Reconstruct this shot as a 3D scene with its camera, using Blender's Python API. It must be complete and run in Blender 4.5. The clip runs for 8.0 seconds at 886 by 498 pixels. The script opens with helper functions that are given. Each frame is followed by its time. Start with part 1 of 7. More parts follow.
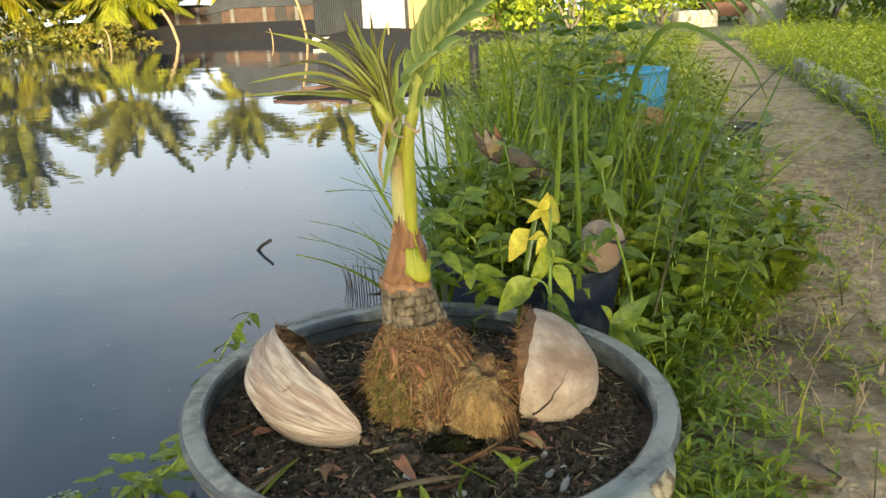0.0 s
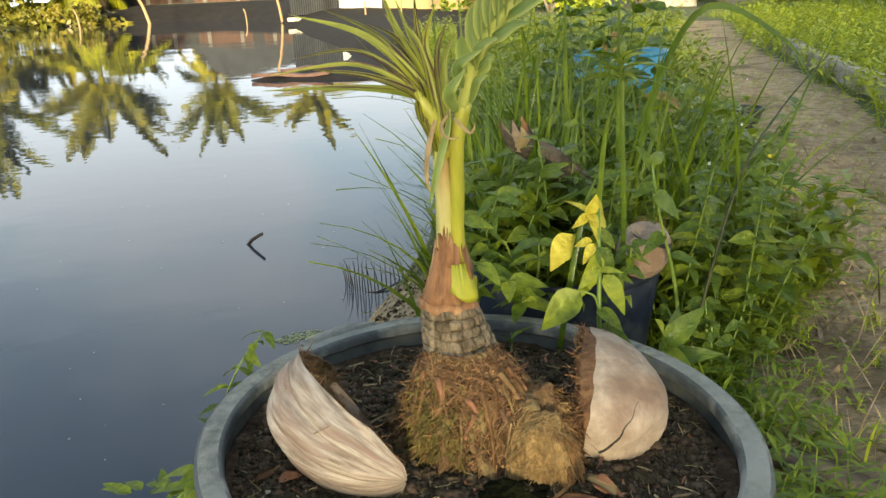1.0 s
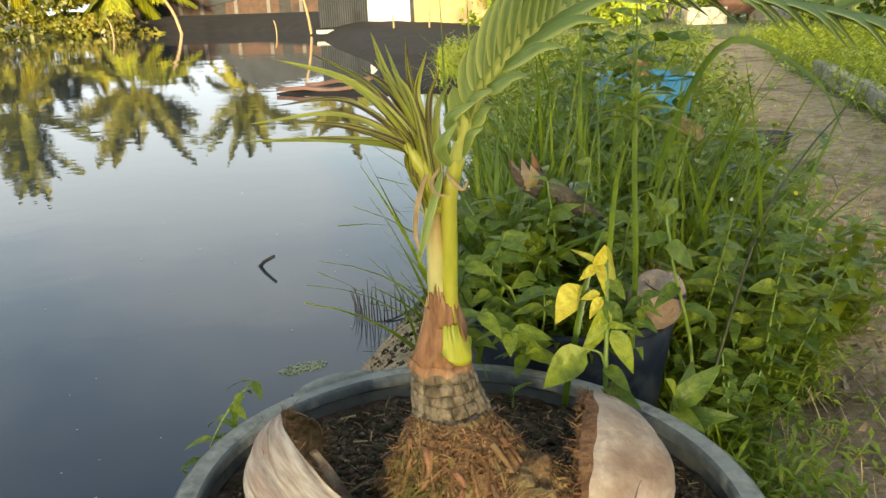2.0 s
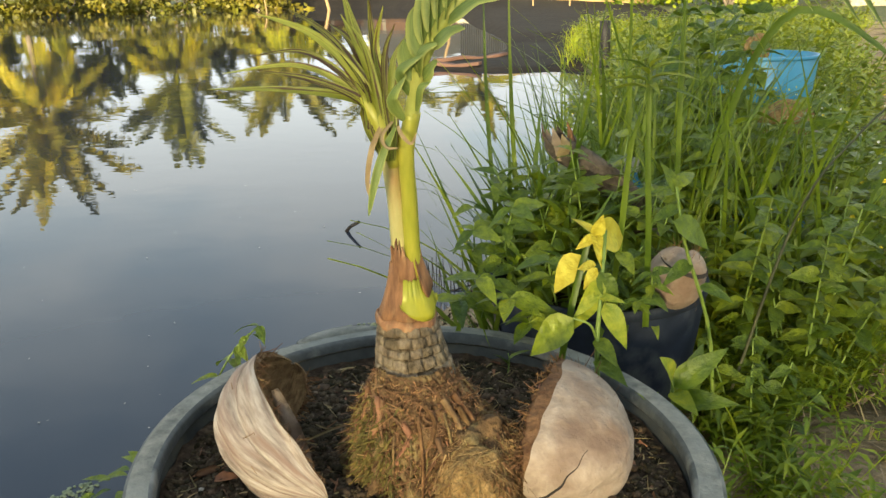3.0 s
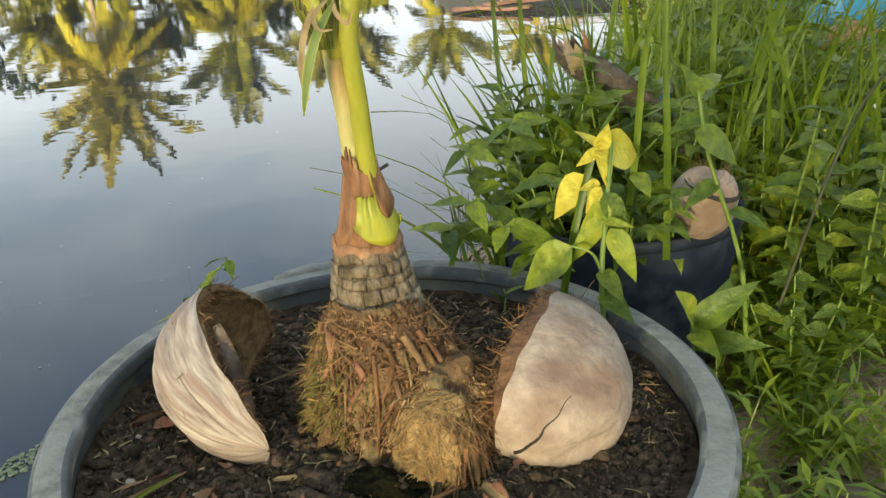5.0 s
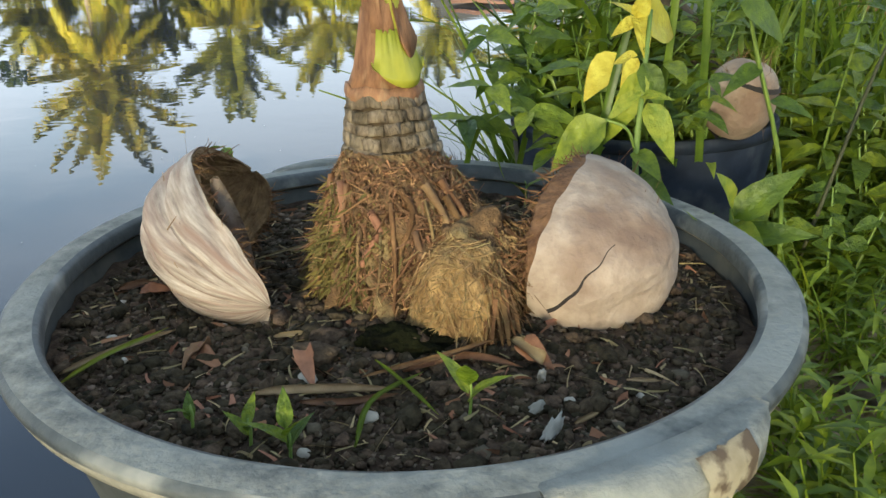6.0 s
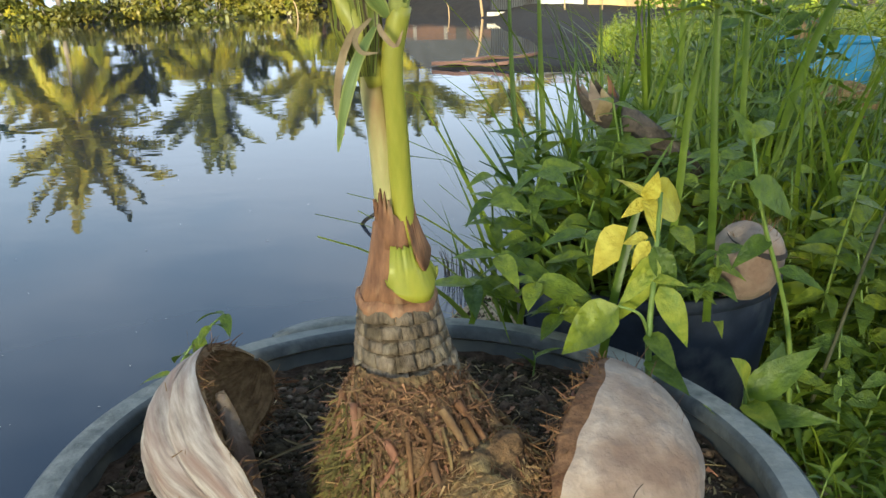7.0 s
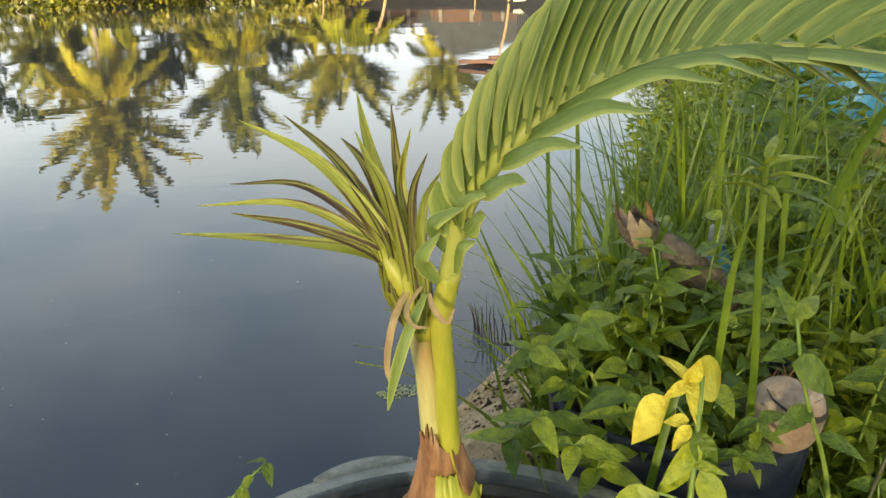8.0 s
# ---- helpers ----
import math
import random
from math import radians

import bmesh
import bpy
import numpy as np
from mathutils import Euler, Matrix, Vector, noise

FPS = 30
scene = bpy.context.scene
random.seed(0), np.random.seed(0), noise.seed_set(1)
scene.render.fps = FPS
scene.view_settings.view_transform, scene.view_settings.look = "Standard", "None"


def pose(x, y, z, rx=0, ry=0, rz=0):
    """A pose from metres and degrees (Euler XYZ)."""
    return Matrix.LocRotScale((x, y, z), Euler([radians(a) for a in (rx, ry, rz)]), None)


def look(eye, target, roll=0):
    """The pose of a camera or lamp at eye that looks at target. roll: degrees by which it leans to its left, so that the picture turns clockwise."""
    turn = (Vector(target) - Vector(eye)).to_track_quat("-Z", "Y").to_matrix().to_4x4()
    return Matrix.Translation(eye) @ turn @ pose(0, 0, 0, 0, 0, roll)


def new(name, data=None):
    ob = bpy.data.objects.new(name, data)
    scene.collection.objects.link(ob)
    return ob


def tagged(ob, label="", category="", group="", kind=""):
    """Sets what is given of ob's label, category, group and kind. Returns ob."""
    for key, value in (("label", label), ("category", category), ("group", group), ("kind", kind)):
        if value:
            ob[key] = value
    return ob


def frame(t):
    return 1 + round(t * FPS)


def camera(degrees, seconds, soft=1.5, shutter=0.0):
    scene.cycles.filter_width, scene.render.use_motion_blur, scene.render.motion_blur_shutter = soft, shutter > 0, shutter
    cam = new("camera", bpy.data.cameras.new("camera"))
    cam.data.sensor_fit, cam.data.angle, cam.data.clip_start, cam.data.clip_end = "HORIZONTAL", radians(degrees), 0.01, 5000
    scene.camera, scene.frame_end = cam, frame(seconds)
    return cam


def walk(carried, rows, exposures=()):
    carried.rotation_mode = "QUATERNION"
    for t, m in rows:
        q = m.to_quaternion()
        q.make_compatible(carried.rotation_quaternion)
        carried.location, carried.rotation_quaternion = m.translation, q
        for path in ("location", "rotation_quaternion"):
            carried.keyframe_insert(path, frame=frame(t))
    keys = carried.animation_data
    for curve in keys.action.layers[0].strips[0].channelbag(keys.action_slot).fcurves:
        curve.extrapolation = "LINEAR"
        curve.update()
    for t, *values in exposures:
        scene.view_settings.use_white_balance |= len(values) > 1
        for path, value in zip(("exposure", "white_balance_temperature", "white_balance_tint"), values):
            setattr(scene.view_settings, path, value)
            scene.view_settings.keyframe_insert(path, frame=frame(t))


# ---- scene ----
cam = camera(59.4, 8.0)
METRES, EYE, TILT, LEAN, TURN = 1.2, 0.826, -16.8, 2.3, 0.0
EXPOSE, SKY, SUN, CLOUD = 1.92, 0.10, 5.0, (4.25, 4.55, 5.25, 1.0)
KELVIN, TINT = 6850, 0
DRIFT = [(0.0, 0.0, 0), (1.5, -0.05, 250), (3.0, 0.0, 550), (4.0, 0.05, 350), (5.5, 0.1, -100), (6.0, 0.0, -600), (6.5, -0.12, -900), (7.0, -0.2, -1000), (7.5, 0.0, -300), (8.0, 0.06, 550)]   # time, stops, kelvin
ROWS = [
    (0.0, 0.0, 0.0, 0.0, -0.0, 0.0, -0.0),
    (0.5, -0.0463, 0.0561, 0.0082, -0.45, -1.19, -0.14),
    (1.0, -0.0691, 0.1078, 0.033, -1.69, -1.38, 0.52),
    (1.5, -0.0767, 0.1554, 0.0727, -2.85, -0.39, 0.84),
    (3.0, 0.1086, 0.1609, 0.0586, 9.82, -2.34, -3.98),
    (3.5, 0.1382, 0.1699, 0.0259, 10.68, -5.41, -2.66),
    (4.0, 0.1534, 0.2014, 0.0384, 13.76, -5.16, -3.85),
    (5.5, 0.1681, 0.3094, -0.0314, 14.08, -6.21, -3.08),
    (6.0, 0.1368, 0.3268, -0.0935, 13.51, -5.47, -4.72),
    (6.5, 0.1124, 0.3402, -0.0648, 13.65, -3.78, -5.44),
    (7.0, 0.0988, 0.3431, 0.0185, 12.0, -1.95, -4.37),
    (7.5, 0.0869, 0.3398, 0.1038, 10.85, -3.76, -3.6),
    (8.0, 0.0703, 0.3401, 0.1825, 13.75, -3.47, -4.75),
]
walk(cam, [(t, pose(0, 0, EYE, TILT, LEAN, TURN) @ pose(METRES * x, METRES * y, METRES * z, 90 + pitch, roll, yaw)) for t, x, y, z, yaw, pitch, roll in ROWS],
     [(t, EXPOSE + stops, KELVIN + warm, TINT) for t, stops, warm in DRIFT])

# ---- sky and sun ----
SUN_FROM = 184.0      # compass of the sun, clockwise from straight ahead
SUN_UP = 9.0
world = bpy.data.worlds.new("sky")
scene.world = world
world.use_nodes = True
wn, wl = world.node_tree.nodes, world.node_tree.links
wn.clear()
w_out, w_bg = wn.new("ShaderNodeOutputWorld"), wn.new("ShaderNodeBackground")
sky = wn.new("ShaderNodeTexSky")
sky.sky_type, sky.sun_disc = "NISHITA", False
sky.sun_elevation, sky.sun_rotation = radians(SUN_UP), radians(SUN_FROM)
sky.air_density, sky.dust_density, sky.ozone_density = 1.0, 1.2, 2.5
w_co, w_sep = wn.new("ShaderNodeTexCoord"), wn.new("ShaderNodeSeparateXYZ")
w_div, w_add = wn.new("ShaderNodeVectorMath"), wn.new("ShaderNodeMath")
w_add.operation, w_add.inputs[1].default_value = "ADD", 0.22
w_div.operation = "DIVIDE"
w_noise, w_ramp, w_mix = wn.new("ShaderNodeTexNoise"), wn.new("ShaderNodeValToRGB"), wn.new("ShaderNodeMix")
w_noise.inputs["Scale"].default_value, w_noise.inputs["Detail"].default_value, w_noise.inputs["Roughness"].default_value = 1.15, 4.0, 0.5
w_ramp.color_ramp.elements[0].position, w_ramp.color_ramp.elements[1].position = 0.36, 0.78
w_mix.data_type = "RGBA"
w_mix.inputs["B"].default_value = CLOUD
wl.new(w_co.outputs["Generated"], w_sep.inputs[0])
wl.new(w_sep.outputs["Z"], w_add.inputs[0])
wl.new(w_co.outputs["Generated"], w_div.inputs[0])
wl.new(w_add.outputs[0], w_div.inputs[1])
wl.new(w_div.outputs[0], w_noise.inputs["Vector"])
wl.new(w_noise.outputs["Fac"], w_ramp.inputs["Fac"])
w_low, w_sum = wn.new("ShaderNodeMapRange"), wn.new("ShaderNodeMath")
w_low.interpolation_type = "SMOOTHSTEP"
w_low.inputs["From Min"].default_value, w_low.inputs["From Max"].default_value = 0.50, 0.06
w_low.inputs["To Min"].default_value, w_low.inputs["To Max"].default_value = 0.0, 0.85
w_sum.operation, w_sum.use_clamp = "ADD", True
wl.new(w_sep.outputs["Z"], w_low.inputs["Value"])
wl.new(w_low.outputs[0], w_sum.inputs[0])
wl.new(w_ramp.outputs["Color"], w_sum.inputs[1])
wl.new(w_sum.outputs[0], w_mix.inputs["Factor"])
wl.new(sky.outputs["Color"], w_mix.inputs["A"])
wl.new(w_mix.outputs["Result"], w_bg.inputs["Color"])
w_bg.inputs["Strength"].default_value = SKY
wl.new(w_bg.outputs[0], w_out.inputs["Surface"])

sun = new("sun", bpy.data.lights.new("sun", "SUN"))
sun.data.energy, sun.data.angle, sun.data.color = SUN, radians(9.0), (1.0, 0.84, 0.60)
sun.matrix_world = look((math.sin(radians(SUN_FROM)) * math.cos(radians(SUN_UP)) * 50, math.cos(radians(SUN_FROM)) * math.cos(radians(SUN_UP)) * 50,
                         math.sin(radians(SUN_UP)) * 50), (0, 0, 0))


# ---- materials ----
def shade(name, a, b, scale=20.0, rough=0.7, bump=0.0, bump_scale=None, stretch=(1, 1, 1), through_light=0.0, spots=None, spot_scale=6.0,
          spot_at=(0.55, 0.7), vary=0.0, metal=0.0, coords="Object", gloss=0.5):
    """A procedural surface: two colours mixed by fine noise, an optional third in larger stains, relief, and light shining through thin leaves."""
    m = bpy.data.materials.new(name)
    m.use_nodes = True
    n, l = m.node_tree.nodes, m.node_tree.links
    bsdf = n["Principled BSDF"]
    co, mp = n.new("ShaderNodeTexCoord"), n.new("ShaderNodeMapping")
    mp.inputs["Scale"].default_value = stretch
    l.new(co.outputs[coords], mp.inputs["Vector"])
    fine, ramp = n.new("ShaderNodeTexNoise"), n.new("ShaderNodeValToRGB")
    fine.inputs["Scale"].default_value, fine.inputs["Detail"].default_value, fine.inputs["Roughness"].default_value = scale, 6.0, 0.65
    l.new(mp.outputs[0], fine.inputs["Vector"])
    ramp.color_ramp.elements[0].position, ramp.color_ramp.elements[1].position = 0.32, 0.68
    ramp.color_ramp.elements[0].color, ramp.color_ramp.elements[1].color = (*a, 1), (*b, 1)
    l.new(fine.outputs["Fac"], ramp.inputs["Fac"])
    colour = ramp.outputs["Color"]
    if spots:
        big, br, mx = n.new("ShaderNodeTexNoise"), n.new("ShaderNodeValToRGB"), n.new("ShaderNodeMix")
        big.inputs["Scale"].default_value, big.inputs["Detail"].default_value = spot_scale, 4.0
        l.new(mp.outputs[0], big.inputs["Vector"])
        br.color_ramp.elements[0].position, br.color_ramp.elements[1].position = spot_at
        mx.data_type = "RGBA"
        l.new(big.outputs["Fac"], br.inputs["Fac"])
        l.new(br.outputs["Color"], mx.inputs["Factor"])
        l.new(colour, mx.inputs["A"])
        mx.inputs["B"].default_value = (*spots, 1)
        colour = mx.outputs["Result"]
    if vary:
        info, geo, ad = n.new("ShaderNodeObjectInfo"), n.new("ShaderNodeNewGeometry"), n.new("ShaderNodeMath")
        rng, hsv, hr = n.new("ShaderNodeMapRange"), n.new("ShaderNodeHueSaturation"), n.new("ShaderNodeMapRange")
        ad.operation = "ADD"
        l.new(info.outputs["Random"], ad.inputs[0])
        l.new(geo.outputs["Random Per Island"], ad.inputs[1])
        rng.inputs["From Max"].default_value = 2.0
        rng.inputs["To Min"].default_value, rng.inputs["To Max"].default_value = 1 - vary, 1 + vary
        hr.inputs["From Max"].default_value = 2.0
        hr.inputs["To Min"].default_value, hr.inputs["To Max"].default_value = 0.5 + 0.06 * vary, 0.5 - 0.06 * vary
        l.new(ad.outputs[0], rng.inputs["Value"])
        l.new(ad.outputs[0], hr.inputs["Value"])
        l.new(rng.outputs[0], hsv.inputs["Value"])
        l.new(hr.outputs[0], hsv.inputs["Hue"])
        l.new(colour, hsv.inputs["Color"])
        colour = hsv.outputs["Color"]
    l.new(colour, bsdf.inputs["Base Color"])
    bsdf.inputs["Roughness"].default_value, bsdf.inputs["Metallic"].default_value = rough, metal
    bsdf.inputs["Specular IOR Level"].default_value = gloss
    if bump:
        bn, bp = n.new("ShaderNodeTexNoise"), n.new("ShaderNodeBump")
        bn.inputs["Scale"].default_value, bn.inputs["Detail"].default_value = bump_scale or scale, 6.0
        l.new(mp.outputs[0], bn.inputs["Vector"])
        bp.inputs["Strength"].default_value, bp.inputs["Distance"].default_value = 1.0, bump
        l.new(bn.outputs["Fac"], bp.inputs["Height"])
        l.new(bp.outputs[0], bsdf.inputs["Normal"])
    if through_light:
        tr, ms = n.new("ShaderNodeBsdfTranslucent"), n.new("ShaderNodeMixShader")
        ms.inputs[0].default_value = through_light
        l.new(colour, tr.inputs["Color"])
        l.new(bsdf.outputs[0], ms.inputs[1])
        l.new(tr.outputs[0], ms.inputs[2])
        l.new(ms.outputs[0], n["Material Output"].inputs["Surface"])
    return m


def with_margin(m, colour, lo, hi):
    """Tints the two margins of a blade, by its UV across."""
    n, l = m.node_tree.nodes, m.node_tree.links
    bsdf = n["Principled BSDF"]
    before = bsdf.inputs["Base Color"].links[0].from_socket
    co, sp, ab, rng, mx = n.new("ShaderNodeTexCoord"), n.new("ShaderNodeSeparateXYZ"), n.new("ShaderNodeMath"), n.new("ShaderNodeMapRange"), n.new("ShaderNodeMix")
    ab.operation = "ABSOLUTE"
    rng.inputs["From Min"].default_value, rng.inputs["From Max"].default_value = lo, hi
    mx.data_type = "RGBA"
    mx.inputs["B"].default_value = (*colour, 1)
    l.new(co.outputs["UV"], sp.inputs[0])
    l.new(sp.outputs["X"], ab.inputs[0])
    l.new(ab.outputs[0], rng.inputs["Value"])
    l.new(rng.outputs[0], mx.inputs["Factor"])
    l.new(before, mx.inputs["A"])
    l.new(mx.outputs["Result"], bsdf.inputs["Base Color"])
    return m


def water_surface():
    m = shade("pond_water", (0.032, 0.039, 0.055), (0.039, 0.046, 0.062), 0.6, 0.015, 0.0)
    n, l = m.node_tree.nodes, m.node_tree.links
    bsdf = n["Principled BSDF"]
    bsdf.inputs["IOR"].default_value = 1.33
    co = n.new("ShaderNodeTexCoord")
    mp = n.new("ShaderNodeMapping")
    mp.inputs["Scale"].default_value = (0.8, 1.0, 1.0)
    l.new(co.outputs["Object"], mp.inputs["Vector"])
    small, large, ad = n.new("ShaderNodeTexNoise"), n.new("ShaderNodeTexNoise"), n.new("ShaderNodeMath")
    small.inputs["Scale"].default_value, small.inputs["Detail"].default_value = 5.0, 2.0
    large.inputs["Scale"].default_value, large.inputs["Detail"].default_value = 0.55, 1.0
    ad.operation = "MULTIPLY_ADD"
    ad.inputs[1].default_value = 6.0
    l.new(mp.outputs[0], small.inputs["Vector"])
    l.new(mp.outputs[0], large.inputs["Vector"])
    l.new(large.outputs["Fac"], ad.inputs[0])
    l.new(small.outputs["Fac"], ad.inputs[2])
    bp = n.new("ShaderNodeBump")
    bp.inputs["Strength"].default_value, bp.inputs["Distance"].default_value = 1.0, 0.00085
    l.new(ad.outputs[0], bp.inputs["Height"])
    l.new(bp.outputs[0], bsdf.inputs["Normal"])
    return m


M_WATER = water_surface()
M_DIRT = shade("trodden_dirt", (0.22, 0.155, 0.088), (0.52, 0.40, 0.25), 22.0, 0.95, 0.030, 34.0, spots=(0.13, 0.094, 0.052), spot_scale=2.2, spot_at=(0.52, 0.70), gloss=0.2)
# near black: bank mud, plus the dark band mirrored in the water before it
M_MUD_MIRROR = shade("bank_mud_and_dark_reflection", (0.012, 0.010, 0.009), (0.028, 0.022, 0.018), 2.0, 0.9, 0.02, 8.0, gloss=0.2)
M_TUB = shade("weathered_grey_plastic", (0.020, 0.024, 0.024), (0.050, 0.055, 0.052), 25.0, 0.7, 0.0006, 90.0, spots=(0.085, 0.082, 0.062), spot_scale=14.0, spot_at=(0.50, 0.70))
M_RIM = shade("chalky_grey_plastic", (0.090, 0.093, 0.085), (0.29, 0.285, 0.24), 48.0, 0.8, 0.0016, 170.0, spots=(0.235, 0.24, 0.215), spot_scale=11.0, spot_at=(0.46, 0.66))
M_RIMEDGE = shade("unworn_blue_grey_plastic", (0.034, 0.040, 0.043), (0.085, 0.094, 0.094), 40.0, 0.55, 0.0008, 150.0, spots=(0.24, 0.24, 0.215), spot_scale=16.0, spot_at=(0.52, 0.66))
M_DECAL = shade("faded_yellow_sticker", (0.27, 0.215, 0.125), (0.40, 0.34, 0.22), 40.0, 0.65, 0.0005, spots=(0.10, 0.065, 0.035), spot_scale=46.0, spot_at=(0.48, 0.58))
M_LIPDIRT = shade("mud_stained_lip", (0.15, 0.14, 0.11), (0.27, 0.25, 0.195), 40.0, 0.8, 0.0006)
M_SOIL = shade("potting_soil", (0.022, 0.0145, 0.009), (0.085, 0.057, 0.037), 70.0, 0.95, 0.005, 160.0, spots=(0.15, 0.105, 0.07), spot_scale=60.0, gloss=0.2)
M_CLOD = shade("soil_clod", (0.026, 0.018, 0.011), (0.140, 0.096, 0.062), 110.0, 0.95, 0.003, 260.0, vary=0.8, gloss=0.15)
M_HUSK = shade("bleached_husk_skin", (0.235, 0.170, 0.122), (0.45, 0.355, 0.270), 30.0, 0.85, 0.0045, 60.0, spots=(0.20, 0.130, 0.088), spot_scale=11.0, spot_at=(0.48, 0.64))
M_HUSK_R = shade("ribbed_husk_skin", (0.16, 0.115, 0.085), (0.52, 0.44, 0.36), 4.0, 0.85, 0.0022, 5.0, stretch=(1.5, 2.2, 1.0), spots=(0.25, 0.165, 0.125), spot_scale=2.2, spot_at=(0.47, 0.64), coords="UV")
M_RIBLINE = shade("husk_groove", (0.16, 0.11, 0.08), (0.34, 0.25, 0.19), 60.0, 0.9)
M_FIBRE = shade("husk_fibre", (0.10, 0.055, 0.025), (0.30, 0.19, 0.09), 70.0, 0.9, 0.003, 160.0, gloss=0.2)
M_FIBRE_D = shade("dark_husk_fibre", (0.075, 0.036, 0.018), (0.22, 0.12, 0.06), 70.0, 0.9, 0.003, 160.0, gloss=0.2)
M_HOLLOW = shade("dark_moss_and_shade", (0.003, 0.003, 0.002), (0.013, 0.014, 0.005), 90.0, 1.0, 0.006, 120.0, gloss=0.05)
M_CRACK = shade("rotten_crack", (0.012, 0.009, 0.007), (0.03, 0.022, 0.016), 40.0, 0.9)
M_ROOT = shade("root_mass", (0.050, 0.030, 0.016), (0.21, 0.125, 0.058), 75.0, 0.9, 0.009, 95.0, spots=(0.24, 0.17, 0.075), spot_scale=26.0, spot_at=(0.50, 0.66), gloss=0.2)
M_NUT = shade("fibrous_nut_shell", (0.12, 0.066, 0.024), (0.44, 0.28, 0.115), 60.0, 0.9, 0.004, 170.0, stretch=(1.4, 1.4, 0.55), spots=(0.125, 0.072, 0.032), spot_scale=24.0, spot_at=(0.52, 0.66), gloss=0.15)
M_ROOTLET = shade("thin_roots", (0.11, 0.055, 0.022), (0.34, 0.21, 0.085), 30.0, 0.85, 0.001, vary=0.4)
M_MOSS = shade("moss", (0.070, 0.058, 0.014), (0.19, 0.150, 0.036), 60.0, 0.95, vary=0.3)
M_SCALE = shade("leaf_scar_bark", (0.085, 0.062, 0.038), (0.30, 0.235, 0.155), 45.0, 0.9, 0.004, 110.0, stretch=(2.4, 2.4, 0.6), spots=(0.075, 0.055, 0.030), spot_scale=26.0, spot_at=(0.50, 0.70), vary=0.15, gloss=0.2)
M_GROOVE = shade("bark_groove", (0.035, 0.024, 0.012), (0.09, 0.062, 0.032), 60.0, 0.95)
M_SHEATH = shade("dry_sheath", (0.12, 0.050, 0.022), (0.38, 0.19, 0.085), 34.0, 0.8, 0.0020, 70.0, stretch=(2.4, 2.4, 0.5), spots=(0.42, 0.28, 0.15), spot_scale=26.0, spot_at=(0.54, 0.72))
M_LIME = shade("yellow_green_sheath", (0.27, 0.30, 0.025), (0.56, 0.50, 0.060), 12.0, 0.4, 0.0003, stretch=(1, 1, 0.5), through_light=0.12, spots=(0.15, 0.23, 0.02), spot_scale=16.0, spot_at=(0.48, 0.66))
M_STALK = shade("pale_leaf_stalk", (0.42, 0.40, 0.13), (0.66, 0.58, 0.27), 18.0, 0.45, 0.0004, stretch=(3, 3, 0.4), spots=(0.46, 0.25, 0.10), spot_scale=13.0, spot_at=(0.50, 0.68), through_light=0.1)
M_GREENSTALK = shade("green_leaf_stalk", (0.33, 0.34, 0.035), (0.54, 0.49, 0.080), 16.0, 0.4, 0.0004, stretch=(3, 3, 0.3), spots=(0.24, 0.28, 0.03), spot_scale=9.0, through_light=0.1)
M_SPEAR = shade("yellowing_young_leaf", (0.21, 0.25, 0.028), (0.44, 0.43, 0.065), 2.4, 0.45, 0.0004, 4.0, stretch=(1.5, 11.0, 1.0), spots=(0.10, 0.048, 0.016), spot_scale=1.1, spot_at=(0.53, 0.63), through_light=0.22, vary=0.3, coords="UV")
M_SPEAR_B = shade("browned_young_leaf", (0.19, 0.21, 0.024), (0.40, 0.38, 0.055), 2.4, 0.55, 0.0005, 4.0, stretch=(1.8, 9.0, 1.0), spots=(0.055, 0.022, 0.010), spot_scale=1.3, spot_at=(0.42, 0.54), through_light=0.12, vary=0.3, coords="UV")
M_FROND = with_margin(shade("palm_leaflet", (0.13, 0.19, 0.038), (0.26, 0.33, 0.085), 3.0, 0.48, 0.0002, 5.0, stretch=(2.5, 14.0, 1.0), through_light=0.18, vary=0.15, coords="UV"), (0.44, 0.46, 0.12), 0.62, 0.95)
M_RACHIS = shade("yellow_midrib", (0.34, 0.38, 0.08), (0.48, 0.48, 0.13), 20.0, 0.45)
M_LEAF = shade("weed_leaf", (0.080, 0.130, 0.010), (0.245, 0.310, 0.021), 4.0, 0.40, 0.004, 7.0, through_light=0.34, vary=0.65)
M_BANKLEAF = shade("narrow_weed_leaf", (0.15, 0.22, 0.014), (0.40, 0.46, 0.030), 30.0, 0.42, 0.0008, 60.0, through_light=0.42, vary=0.55)
M_YLEAF = shade("yellowed_leaf", (0.52, 0.39, 0.02), (0.78, 0.68, 0.09), 3.0, 0.5, 0.004, 7.0, through_light=0.3, vary=0.1)
M_GLEAF = shade("half_yellow_leaf", (0.15, 0.24, 0.02), (0.44, 0.44, 0.04), 3.0, 0.5, 0.004, 7.0, through_light=0.3, vary=0.2)
M_STEM = shade("green_stem", (0.12, 0.20, 0.03), (0.22, 0.29, 0.06), 30.0, 0.55, vary=0.2)
M_DSTEM = shade("dark_dry_stem", (0.03, 0.035, 0.012), (0.075, 0.075, 0.03), 30.0, 0.7)
M_GRASS = shade("grass_blade", (0.145, 0.215, 0.014), (0.31, 0.37, 0.030), 12.0, 0.45, 0.0, through_light=0.38, vary=0.5)
M_SEDGE = shade("sedge_blade", (0.070, 0.120, 0.009), (0.205, 0.275, 0.022), 12.0, 0.42, 0.0, through_light=0.30, vary=0.45)
M_DRY = shade("dead_straw", (0.25, 0.165, 0.075), (0.48, 0.35, 0.18), 30.0, 0.8, 0.0005, vary=0.4)
